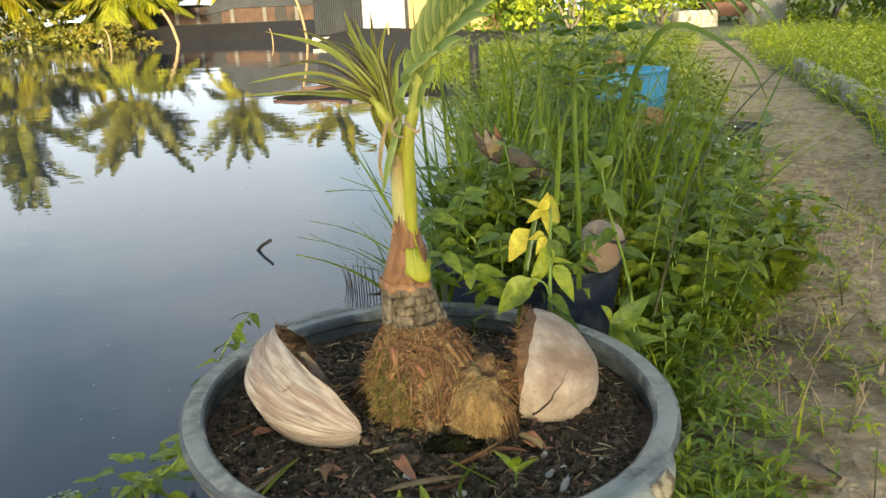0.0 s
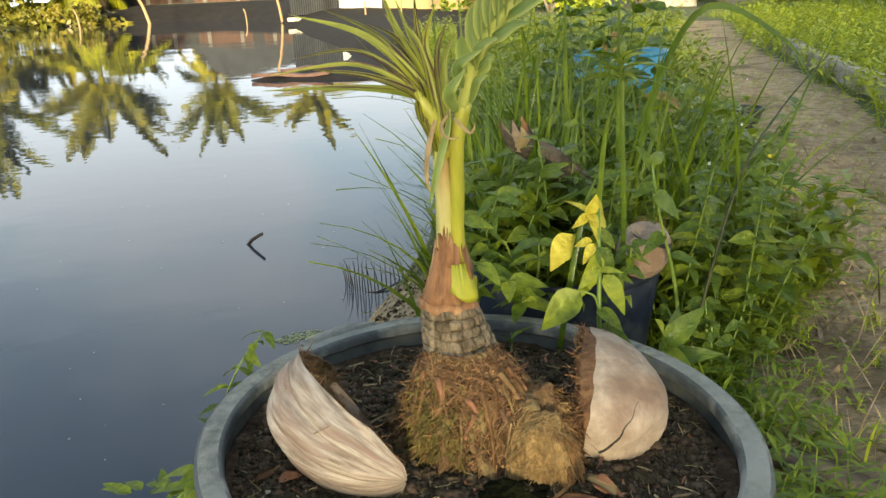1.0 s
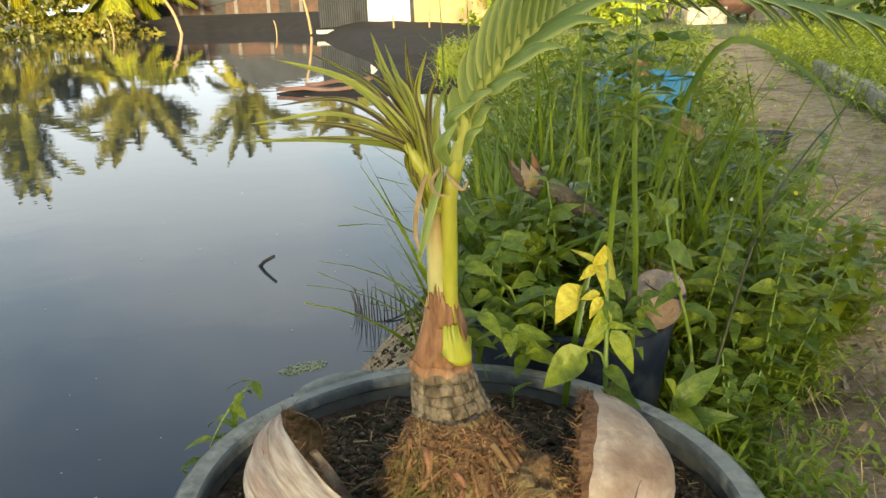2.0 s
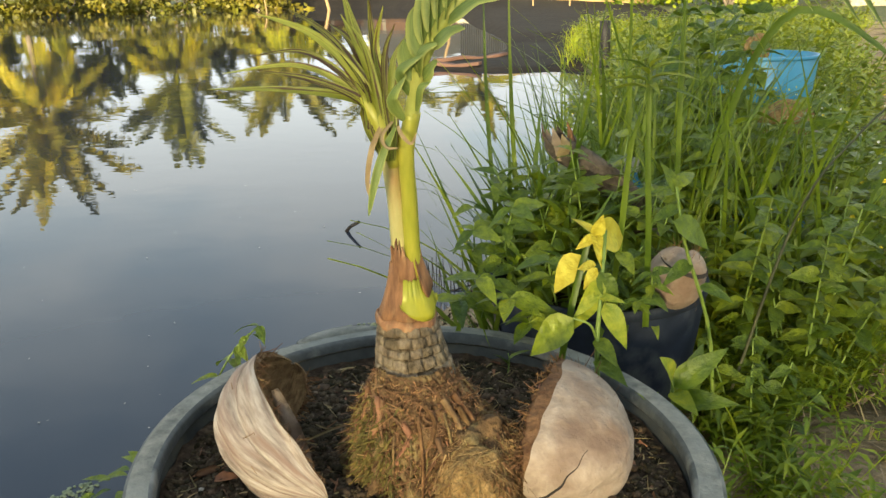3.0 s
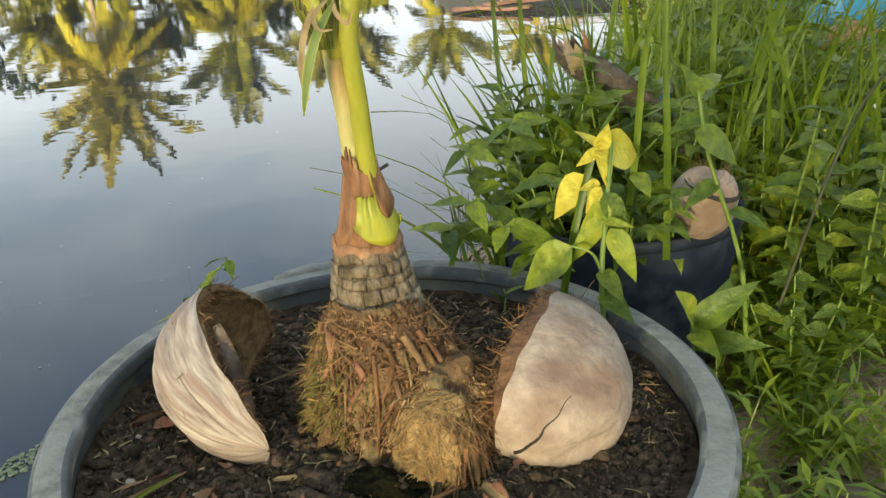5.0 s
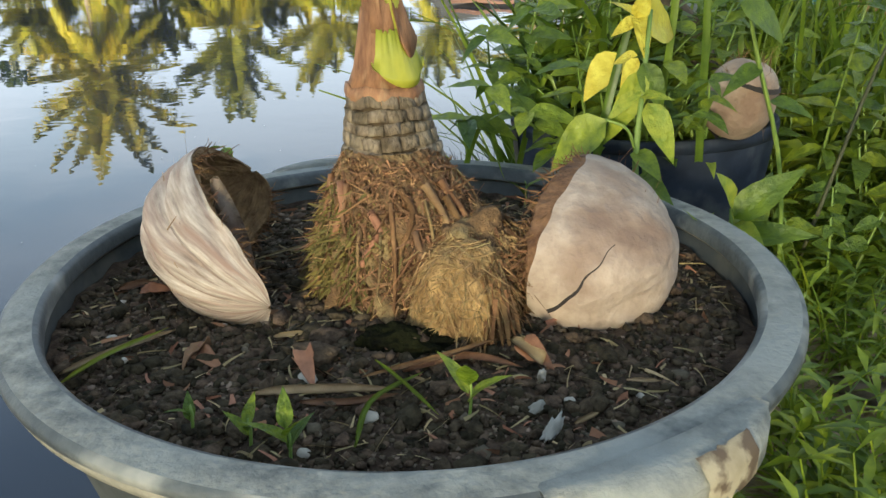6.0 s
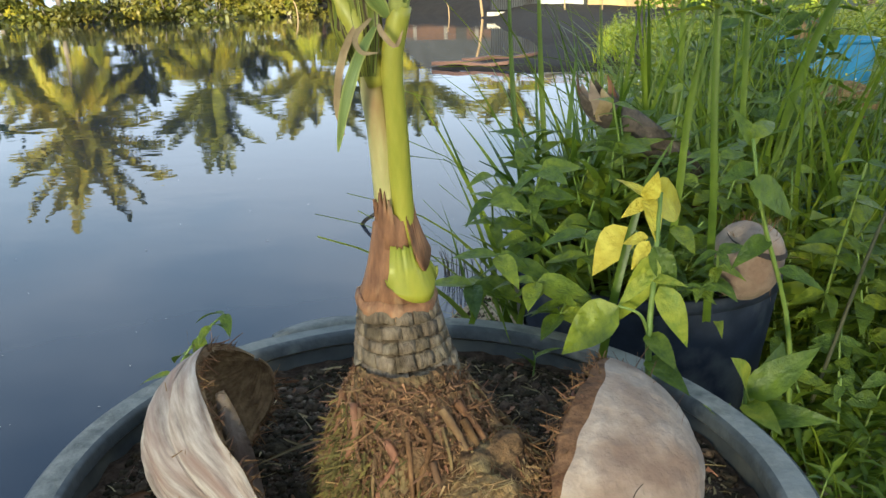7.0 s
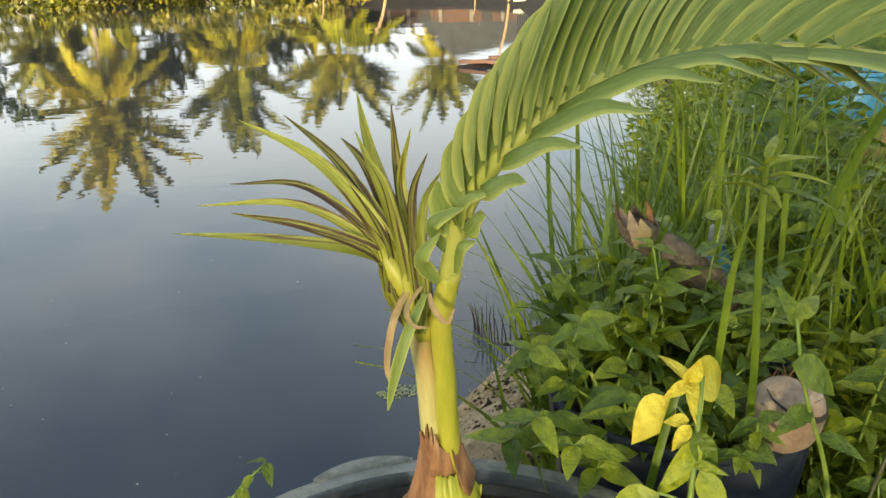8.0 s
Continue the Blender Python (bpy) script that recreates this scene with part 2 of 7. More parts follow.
M_DLEAF = shade("dead_brown_leaf", (0.13, 0.055, 0.025), (0.30, 0.145, 0.07), 40.0, 0.8, 0.001, vary=0.35)
M_PLANK = shade("old_palm_sheath", (0.20, 0.145, 0.10), (0.34, 0.26, 0.18), 22.0, 0.85, 0.0015, 50.0, stretch=(0.3, 3, 3))
M_NAVY = shade("dirty_navy_plastic", (0.007, 0.011, 0.021), (0.016, 0.024, 0.042), 30.0, 0.75, 0.0004, spots=(0.055, 0.060, 0.062), spot_scale=15.0, spot_at=(0.54, 0.72), gloss=0.3)
M_POTEDGE = shade("mud_stained_plastic", (0.15, 0.125, 0.10), (0.28, 0.24, 0.195), 30.0, 0.8, 0.001)
M_BLUE = shade("sky_blue_plastic", (0.025, 0.19, 0.36), (0.05, 0.26, 0.43), 10.0, 0.4, spots=(0.10, 0.33, 0.42), spot_scale=5.0)
M_BLACK = shade("black_plastic", (0.014, 0.015, 0.016), (0.035, 0.036, 0.036), 20.0, 0.5)
M_STONE = shade("grey_concrete", (0.28, 0.25, 0.20), (0.45, 0.41, 0.34), 12.0, 0.9, 0.004, 30.0, spots=(0.16, 0.14, 0.10), spot_scale=5.0)
M_WOOD = shade("weathered_wood", (0.18, 0.12, 0.06), (0.36, 0.25, 0.13), 6.0, 0.8, 0.004, 20.0, stretch=(4, 4, 0.4))
# brick far darker than its own tone: the house's shade is in the colour
M_BRICK = shade("bare_brick_with_shade", (0.040, 0.022, 0.015), (0.080, 0.042, 0.026), 3.0, 0.9, 0.004, 9.0, spots=(0.026, 0.018, 0.014), spot_scale=0.8, vary=0.25)
M_MORTAR = shade("mortar", (0.09, 0.08, 0.07), (0.14, 0.125, 0.11), 8.0, 0.95)
# sheet metal darkened the same way, for a gable turned from the sun
M_ZINC = shade("shade_darkened_metal_sheet", (0.026, 0.028, 0.031), (0.042, 0.044, 0.047), 1.2, 0.8, 0.0, spots=(0.024, 0.023, 0.023), spot_scale=1.5, gloss=0.2)
M_RUST = shade("rusty_sheet", (0.11, 0.055, 0.038), (0.21, 0.115, 0.085), 1.5, 0.8, 0.002, spots=(0.07, 0.04, 0.03), spot_scale=1.0)
M_WHITE = shade("grimy_whitewashed_wall", (0.34, 0.33, 0.30), (0.46, 0.45, 0.41), 1.5, 0.85, 0.002, spots=(0.22, 0.20, 0.17), spot_scale=1.0, spot_at=(0.5, 0.8))
M_YELLOW = shade("ochre_wall", (0.26, 0.17, 0.075), (0.36, 0.25, 0.11), 1.5, 0.85, 0.002, spots=(0.18, 0.12, 0.06), spot_scale=0.8)
M_DARK = shade("doorway_shade_and_dark_parts", (0.015, 0.014, 0.013), (0.03, 0.028, 0.025), 3.0, 0.9)
M_PALM = shade("tall_palm_leaf", (0.065, 0.075, 0.008), (0.34, 0.31, 0.018), 0.7, 0.45, through_light=0.25, vary=0.7)
M_PALM_Y = shade("sunlit_yellow_palm_leaf", (0.12, 0.135, 0.010), (0.44, 0.40, 0.022), 0.6, 0.5, through_light=0.3, vary=0.55)
M_OLIVE = shade("olive_bush_leaf", (0.045, 0.050, 0.008), (0.20, 0.185, 0.018), 0.8, 0.5, through_light=0.25, vary=0.6)
M_LOG = shade("mottled_old_bark", (0.035, 0.026, 0.018), (0.15, 0.115, 0.08), 60.0, 0.95, 0.004, 120.0, spots=(0.22, 0.18, 0.13), spot_scale=30.0, spot_at=(0.58, 0.7))
M_TRUNK = shade("palm_trunk", (0.10, 0.08, 0.06), (0.22, 0.18, 0.14), 4.0, 0.9, 0.01, 14.0)
M_BUSH = shade("broad_bush_leaf", (0.05, 0.10, 0.012), (0.11, 0.18, 0.025), 1.5, 0.5, through_light=0.25, vary=0.5)
M_RFIBRE = shade("reddish_husk_fibre", (0.085, 0.040, 0.018), (0.25, 0.135, 0.060), 50.0, 0.9, 0.002, 160.0, vary=0.4, gloss=0.2)
M_PALEGRIT = shade("pale_grit", (0.07, 0.048, 0.030), (0.24, 0.175, 0.12), 70.0, 0.95, vary=0.7)
M_NUTHAIR = shade("matted_tan_fibre", (0.14, 0.075, 0.030), (0.44, 0.29, 0.12), 30.0, 0.9, vary=0.5)
M_DARKBUSH = shade("dark_bush_leaf", (0.016, 0.030, 0.006), (0.045, 0.065, 0.012), 1.5, 0.5, through_light=0.2, vary=0.5)
M_DUCK = shade("duckweed", (0.13, 0.17, 0.09), (0.27, 0.30, 0.19), 40.0, 0.8, vary=0.3)
M_FLECK = shade("floating_fleck", (0.25, 0.24, 0.20), (0.45, 0.43, 0.38), 30.0, 0.8, vary=0.5)
M_TWIG = shade("wet_twig", (0.010, 0.009, 0.008), (0.03, 0.024, 0.02), 40.0, 0.6)
M_FLOWER = shade("tiny_white_flower", (0.70, 0.70, 0.64), (0.82, 0.82, 0.78), 30.0, 0.7)
M_BUD = shade("tiny_yellow_flower", (0.60, 0.47, 0.02), (0.75, 0.62, 0.04), 30.0, 0.7)


# ---- mesh helpers ----
def mesh_of(name, bm, material, smooth=True):
    me = bpy.data.meshes.new(name)
    bm.to_mesh(me)
    bm.free()
    me.materials.append(material)
    if smooth:
        for p in me.polygons:
            p.use_smooth = True
    return me


def part(name, bm, material, parent, label="", smooth=True):
    """Links a bmesh as one mesh object under a thing or a part."""
    ob = new(name, mesh_of(name, bm, material, smooth))
    ob.parent = parent
    return tagged(ob, label)


def thing(name, bm, material, label, category, group="", kind="", smooth=True):
    ob = new(name, mesh_of(name, bm, material, smooth) if bm else None)
    return tagged(ob, label, category, group, kind)


def soup(name, verts, faces, material, smooth=True):
    """A mesh from arrays that code has worked out."""
    me = bpy.data.meshes.new(name)
    me.from_pydata([tuple(v) for v in verts], [], [tuple(f) for f in faces])
    me.materials.append(material)
    if smooth:
        me.polygons.foreach_set("use_smooth", [True] * len(me.polygons))
    me.update()
    return me


def glide(points, count):
    """A smooth curve through points (Catmull-Rom), count samples."""
    p = [Vector(q) for q in points]
    p = [2 * p[0] - p[1]] + p + [2 * p[-1] - p[-2]]
    out = []
    for i in range(count):
        u = i / (count - 1) * (len(p) - 3)
        k = min(int(u), len(p) - 4)
        f = u - k
        a, b, c, d = p[k:k + 4]
        out.append(0.5 * ((2 * b) + (c - a) * f + (2 * a - 5 * b + 4 * c - d) * f * f + (3 * b - a - 3 * c + d) * f ** 3))
    return out


def tube(bm, points, radii, sides=8, cap=True):
    """A round tube along points."""
    rings, n = [], len(points)
    for i, p in enumerate(points):
        d = (points[min(i + 1, n - 1)] - points[max(i - 1, 0)]).normalized()
        side = d.cross(Vector((0.13, 0.21, 1.0)) if abs(d.z) < 0.9 else Vector((1.0, 0.11, 0.2))).normalized()
        up = side.cross(d)
        r = radii[i] if hasattr(radii, "__len__") else radii
        rings.append([bm.verts.new(p + r * (math.cos(a) * side + math.sin(a) * up)) for a in (2 * math.pi * k / sides for k in range(sides))])
    for a, b in zip(rings, rings[1:]):
        for k in range(sides):
            bm.faces.new((a[k], a[(k + 1) % sides], b[(k + 1) % sides], b[k]))
    if cap:
        bm.faces.new(rings[0][::-1])
        bm.faces.new(rings[-1])
    return bm


def lathe(bm, profile, centre=(0, 0, 0), sides=96, wobble=None):
    """Turns (radius, height) pairs round a vertical axis."""
    c = Vector(centre)
    rings = []
    for r, z in profile:
        ring = []
        for k in range(sides):
            a = 2 * math.pi * k / sides
            rr = r * (wobble(a, z) if wobble else 1.0)
            ring.append(bm.verts.new(c + Vector((rr * math.cos(a), rr * math.sin(a), z))))
        rings.append(ring)
    for a, b in zip(rings, rings[1:]):
        for k in range(sides):
            bm.faces.new((a[k], a[(k + 1) % sides], b[(k + 1) % sides], b[k]))
    return rings


def box(bm, lo, hi, m=None):
    vs = [bm.verts.new((m @ Vector((x, y, z))) if m else Vector((x, y, z))) for x in (lo[0], hi[0]) for y in (lo[1], hi[1]) for z in (lo[2], hi[2])]
    for f in ((0, 1, 3, 2), (4, 6, 7, 5), (0, 4, 5, 1), (2, 3, 7, 6), (0, 2, 6, 4), (1, 5, 7, 3)):
        bm.faces.new([vs[i] for i in f])
    return vs


def strip(bm, points, widths, up, fold=0.25, shift=0.0):
    """A leaf blade along points: three vertices across, folded along its midrib. Its UV runs across (-1 to 1) and along (metres from shift)."""
    n, rows, along = len(points), [], [shift]
    uv = bm.loops.layers.uv.verify()
    for a, b in zip(points, points[1:]):
        along.append(along[-1] + (b - a).length)
    for i, p in enumerate(points):
        d = (points[min(i + 1, n - 1)] - points[max(i - 1, 0)]).normalized()
        s = d.cross(up)
        s = s.normalized() if s.length > 1e-5 else Vector((1, 0, 0))
        nrm = s.cross(d)
        w = widths[i] / 2
        rows.append([bm.verts.new(p - s * w + nrm * w * fold), bm.verts.new(p), bm.verts.new(p + s * w + nrm * w * fold)])
    for i, (a, b) in enumerate(zip(rows, rows[1:])):
        for k in (0, 1):
            f = bm.faces.new((a[k], a[k + 1], b[k + 1], b[k]))
            for loop, place in zip(f.loops, ((k - 1, along[i]), (k, along[i]), (k, along[i + 1]), (k - 1, along[i + 1]))):
                loop[uv].uv = place


def ovate(length, width, droop=0.2, fold=0.3, rows=7, tip=1.0, wavy=0.0, seed=0):
    """One broad leaf along +x from the origin, its upper face to +z."""
    rnd = random.Random(seed)
    bm = bmesh.new()
    grid = []
    for i in range(rows + 1):
        u = i / rows
        w = width * (math.sin(math.pi * u ** 0.72) ** 0.9 * (1 - 0.25 * u * tip) + 0.02 * (1 - u)) / 2
        x, z = length * (u - 0.10 * droop * u * u), -droop * length * u * u + 0.06 * length * u
        grid.append([bm.verts.new((x - 0.10 * abs(s) * w, s * w, z + fold * abs(s) * w * (1 - 0.4 * u) + wavy * length * rnd.uniform(-1, 1) * abs(s))) for s in (-1, -0.5, 0, 0.5, 1)])
    for a, b in zip(grid, grid[1:]):
        for k in range(4):
            bm.faces.new((a[k], b[k], b[k + 1], a[k + 1]))
    bmesh.ops.remove_doubles(bm, verts=bm.verts[:], dist=1e-5)
    return bm


def blades(name, roots, rnd, length, width, lean, material, segs=4, droop=0.6):
    """Many grass blades as one mesh: roots are (x, y, z, size)."""
    verts, faces = [], []
    for x, y, z, size in roots:
        a = rnd.uniform(0, 2 * math.pi)
        L = length * size * rnd.uniform(0.6, 1.15)
        w = width * rnd.uniform(0.6, 1.2) * (0.6 + 0.4 * size)
        out = lean * rnd.uniform(0.2, 1.3)
        dr = droop * rnd.uniform(0.1, 1.2)
        ca, sa = math.cos(a), math.sin(a)
        tw = a + 1.5708 + rnd.uniform(-0.9, 0.9)
        sx, sy = math.cos(tw) * w / 2, math.sin(tw) * w / 2
        base = len(verts)
        for i in range(segs + 1):
            u = i / segs
            ang = out + dr * u * 1.5
            r, h = L * u * math.sin(min(ang, 2.4)), L * u * math.cos(min(ang, 2.4))
            k = (1 - u ** 1.6) if i else 0.7
            px, py, pz = x + ca * r, y + sa * r, z + h
            verts.append((px - sx * k, py - sy * k, pz))
            verts.append((px + sx * k, py + sy * k, pz + 0.12 * w))
            if i:
                b = base + 2 * i
                faces.append((b - 2, b - 1, b + 1, b))
    return soup(name, verts, faces, material)


# ---- large structure: ground, pond ----
POND = np.array([(-0.50, -60), (-0.46, -2.0), (-0.40, 0.0), (-0.38, 0.5), (-0.37, 1.0), (-0.33, 1.5), (-0.29, 1.96), (-0.17, 2.4), (-0.09, 2.73), (-0.05, 3.2), (0.05, 4.5),
                 (0.2, 6.2), (0.36, 7.6), (0.1, 8.6), (-0.9, 8.35), (-2.05, 8.75), (-1.75, 9.5), (-1.05, 11.4), (-1.5, 14.5), (-3.1, 21), (-4.7, 29), (-7.5, 36), (-12, 43), (-19, 43), (-26, 38), (-34, 32), (-46, 20), (-60, 5), (-60, -60)])
BANK_FAR = 0.72


def shore_distance(px, py):
    """Metres to the shoreline: positive on land, negative in the pond."""
    best, inside = np.full(px.shape, 1e9), np.zeros(px.shape, bool)
    for (x0, y0), (x1, y1) in zip(POND, np.roll(POND, -1, axis=0)):
        dx, dy = x1 - x0, y1 - y0
        u = np.clip(((px - x0) * dx + (py - y0) * dy) / (dx * dx + dy * dy), 0, 1)
        best = np.minimum(best, np.hypot(px - x0 - u * dx, py - y0 - u * dy))
        crosses = (y0 > py) != (y1 > py)
        inside ^= crosses & (px < (x1 - x0) * (py - y0) / ((y1 - y0) if y1 != y0 else 1e-9) + x0)
    return np.where(inside, -best, best)


def ground_height(px, py):
    px, py = np.asarray(px, float), np.asarray(py, float)
    d = shore_distance(px, py)
    far = np.clip((py - 12) / 26, 0, 1)
    far = far * far * (3 - 2 * far) * np.clip((3 - px) / 8, 0, 1)
    bearing = np.degrees(np.arctan2(px, np.maximum(py, 0.1)))
    rise = np.clip((bearing + 25) / 6, 0, 1)
    top = 0.135 + (0.15 + (BANK_FAR - 0.15) * rise) * far
    reach = 0.14 + 1.1 * far
    top = np.where((px < 0.3) & (py > 8.0) & (py < 13), top * np.clip(0.28 + 0.72 * (px + 0.3) / 0.6, 0.28, 1), top)     # the low mud spit
    land = top * (1 - np.exp(-np.maximum(d, 0) / reach)) + 0.012 * np.sin(5.1 * px + 1.3) * np.sin(4.3 * py) * np.clip(d, 0, 1) + 0.02 * np.clip(px - 1.2, 0, 3)
    bed = -0.55 * (1 - np.exp(np.minimum(d, 0) / 0.5))
    return np.where(d > 0, land, bed)


def path_left(y):
    return np.interp(y, [0.0, 0.6, 1.27, 1.87, 3.29, 9.0, 14.0], [0.31, 0.33, 0.47, 0.74, 1.20, 2.65, 4.4])


def path_right(y):
    return np.interp(y, [0.0, 1.3, 1.9, 2.9, 4.5, 8.7, 14.0], [1.5, 1.35, 1.40, 1.75, 2.35, 3.45, 5.2])


def spread_coords(lo, hi, step, end_lo, end_hi, grow=1.065):
    mid = list(np.arange(lo, hi + step / 2, step))
    s, v = step, mid[-1]
    while v < end_hi:
        s *= grow
        v += s
        mid.append(v)
    s, v = step, mid[0]
    while v > end_lo:
        s *= grow
        v -= s
        mid.insert(0, v)
    return np.array(mid)


def build_ground():
    xs, ys = spread_coords(-0.8, 2.4, 0.04, -500, 500), spread_coords(-0.4, 4.4, 0.045, -400, 900)
    gx, gy = np.meshgrid(xs, ys)
    gz = ground_height(gx, gy)
    near = (np.abs(gx - 1) < 3) & (gy < 8) & (gy > -1) & (gz > 0.02)
    bumps = np.array([noise.noise(Vector((x * 9, y * 9, 0.3))) + 0.5 * noise.noise(Vector((x * 27, y * 27, 4.0))) if k else 0.0
                      for x, y, k in zip(gx.ravel(), gy.ravel(), near.ravel())]).reshape(gx.shape)
    gz = gz + 0.009 * bumps
    n, verts = len(xs), np.stack([gx, gy, gz], -1).reshape(-1, 3)
    faces = [(j * n + i, j * n + i + 1, (j + 1) * n + i + 1, (j + 1) * n + i) for j in range(len(ys) - 1) for i in range(n - 1)]
    me = soup("ground", verts, faces, M_DIRT)
    me.materials.append(M_MUD_MIRROR)
    me.materials.append(M_TURF)
    cx, cy = (gx[:-1, :-1] + gx[1:, 1:]) / 2, (gy[:-1, :-1] + gy[1:, 1:]) / 2
    d = shore_distance(cx, cy)
    # far bank gets the near-black soil in place of a dark reflection
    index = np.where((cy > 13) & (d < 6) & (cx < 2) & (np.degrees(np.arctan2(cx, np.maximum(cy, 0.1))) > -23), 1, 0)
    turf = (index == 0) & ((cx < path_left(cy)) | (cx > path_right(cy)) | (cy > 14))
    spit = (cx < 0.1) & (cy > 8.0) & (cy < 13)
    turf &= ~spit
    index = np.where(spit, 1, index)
    index = np.where(turf & ((cy > 2.2) | (cx > path_right(cy))), 2, index)
    me.polygons.foreach_set("material_index", index.ravel().astype(int))
    tagged(new("ground", me), "trodden brown dirt bank and path beside the pond", "ground", "", "structure")


M_TURF = shade("grassy_soil", (0.05, 0.07, 0.018), (0.11, 0.12, 0.035), 9.0, 0.95, 0.01, 25.0, spots=(0.14, 0.10, 0.06), spot_scale=1.2)
build_ground()
bm = bmesh.new()
inner = [bm.verts.new((x, y, 0)) for x, y in ((-400, -400), (200, -400), (200, 400), (-400, 400))]
bm.faces.new(inner)
tagged(new("water", mesh_of("water", bm, M_WATER, False)), "still dark pond water mirroring sky and palms", "water", "", "structure")


def on_ground(x, y):
    return float(ground_height(x, y))


# ---- far bank: palms, houses, poles ----
def at_bearing(deg, dist):
    return dist * math.sin(radians(deg)), dist * math.cos(radians(deg))


def palm_frond(verts, faces, root, out, rise, length, droop, rnd, leaflet=0.95):
    """One arching feather leaf: a thin midrib and two rows of hanging leaflets."""
    pts, n = [], 16
    for i in range(n + 1):
        u = i / n
        ang = rise - droop * u ** 1.4
        pts.append(ang)
    p, line = Vector(root), [Vector(root)]
    for i in range(n):
        p = p + (out * math.cos(pts[i]) + Vector((0, 0, math.sin(pts[i])))) * (length / n)
        line.append(p.copy())
    side = Vector((-out.y, out.x, 0))
    for a, b, k in zip(line, line[1:], range(n)):
        w = 0.06 * (1 - k / n) + 0.012
        base = len(verts)
        verts.extend([a - side * w, a + side * w, b + side * w, b - side * w])
        faces.append((base, base + 1, base + 2, base + 3))
    for i in range(4 * n):
        u = 0.12 + 0.88 * i / (4 * n)
        k = min(int(u * n), n - 1)
        q = line[k].lerp(line[k + 1], u * n - k)
        d = (line[k + 1] - line[k]).normalized()
        L = leaflet * (math.sin(math.pi * min(1, 0.15 + 0.85 * u)) ** 0.6) * rnd.uniform(0.75, 1.1)
        for s in (-1, 1):
            dirn = (side * s * rnd.uniform(0.55, 0.9) + d * 0.75 + Vector((0, 0, -rnd.uniform(0.25, 0.8)))).normalized()
            tip, mid = q + dirn * L + Vector((0, 0, -0.18 * L)), q + dirn * L * 0.5
            w = d * 0.075 * rnd.uniform(0.6, 1.0)
            base = len(verts)
            verts.extend([q - w * 0.6, q + w * 0.6, mid + w, tip, mid - w])
            faces.append((base, base + 1, base + 2, base + 3, base + 4))


def palm_tree(x, y, height, size, seed, label, material, fronds=26, lean=(0.0, 0.0)):
    rnd = random.Random(seed)
    z = on_ground(x, y)
    root = new("palm_tree")
    root.location = (x, y, z)
    tagged(root, label, "palm tree", "palms on the far bank")
    bm = bmesh.new()
    line = glide([(0, 0, -0.1), (lean[0] * 0.3, lean[1] * 0.3, height * 0.5), (lean[0], lean[1], height - z)], 14)
    tube(bm, line, [0.17 - 0.06 * i / 13 + (0.012 if i % 2 else 0) for i in range(14)], 10)
    part("trunk", bm, M_TRUNK, root)
    top = line[-1]
    for name_, count, lo, hi, m_, grow in (("crown", fronds, 0.62, 1.5, material, 1.0), ("lower_fronds", int(fronds * 0.8), -1.0, 0.45, M_PALM_Y, 0.75)):
        verts, faces = [], []
        for k in range(count):
            a = k * 2.39996 + rnd.uniform(-0.2, 0.2)
            palm_frond(verts, faces, top, Vector((math.cos(a), math.sin(a), 0)), rnd.uniform(lo, hi), size * grow * rnd.uniform(0.8, 1.1), rnd.uniform(0.4, 1.1), rnd, 0.19 * size)
        ob = new(name_, soup(name_, verts, faces, m_, False))
        ob.parent = root


for deg, dist, h, size, seed, mat_, n_ in ((-37.6, 50, 5.4, 6.4, 1, M_PALM, 22), (-29.0, 51, 3.6, 5.7, 2, M_PALM, 20), (-21.8, 50, 2.9, 5.6, 3, M_PALM, 18), (-14.5, 56, 4.3, 5.0, 4, M_PALM, 16),
                                       (-7.8, 46, 4.2, 3.3, 5, M_PALM, 13)):
    palm_tree(*at_bearing(deg, dist), h, size, seed, "coconut palm on the far bank in low golden sun", mat_, n_)
# the younger palms that crowd between and behind them
for deg, dist, h, size, seed in ((-41.0, 54, 2.0, 4.2, 11), (-39.2, 57, 3.4, 4.4, 12), (-35.8, 55, 3.0, 4.2, 13), (-33.6, 57, 2.4, 4.0, 14), (-31.4, 54, 1.5, 3.4, 15), (-27.2, 55, 1.9, 3.6, 16),
                                 (-25.2, 58, 1.3, 3.4, 17), (-23.6, 55, 1.6, 3.0, 18), (-19.0, 58, 1.6, 3.0, 19)):
    palm_tree(*at_bearing(deg, dist), h, size, seed, "young coconut palm crowded between taller palms", M_PALM, 13)


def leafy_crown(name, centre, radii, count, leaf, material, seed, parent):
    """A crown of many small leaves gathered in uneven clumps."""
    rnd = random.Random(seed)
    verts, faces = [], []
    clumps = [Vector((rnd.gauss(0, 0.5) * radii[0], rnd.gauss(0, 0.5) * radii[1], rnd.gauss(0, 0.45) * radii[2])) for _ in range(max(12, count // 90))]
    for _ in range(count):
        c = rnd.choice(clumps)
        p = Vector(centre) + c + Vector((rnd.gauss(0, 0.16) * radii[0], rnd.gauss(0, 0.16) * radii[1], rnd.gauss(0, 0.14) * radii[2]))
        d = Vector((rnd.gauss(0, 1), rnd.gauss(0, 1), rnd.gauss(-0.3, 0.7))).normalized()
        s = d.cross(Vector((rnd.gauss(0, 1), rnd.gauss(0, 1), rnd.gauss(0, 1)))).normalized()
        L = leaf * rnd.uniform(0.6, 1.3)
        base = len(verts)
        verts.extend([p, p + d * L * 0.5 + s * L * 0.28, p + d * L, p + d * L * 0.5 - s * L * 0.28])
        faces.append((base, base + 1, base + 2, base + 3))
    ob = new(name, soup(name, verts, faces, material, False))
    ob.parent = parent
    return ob


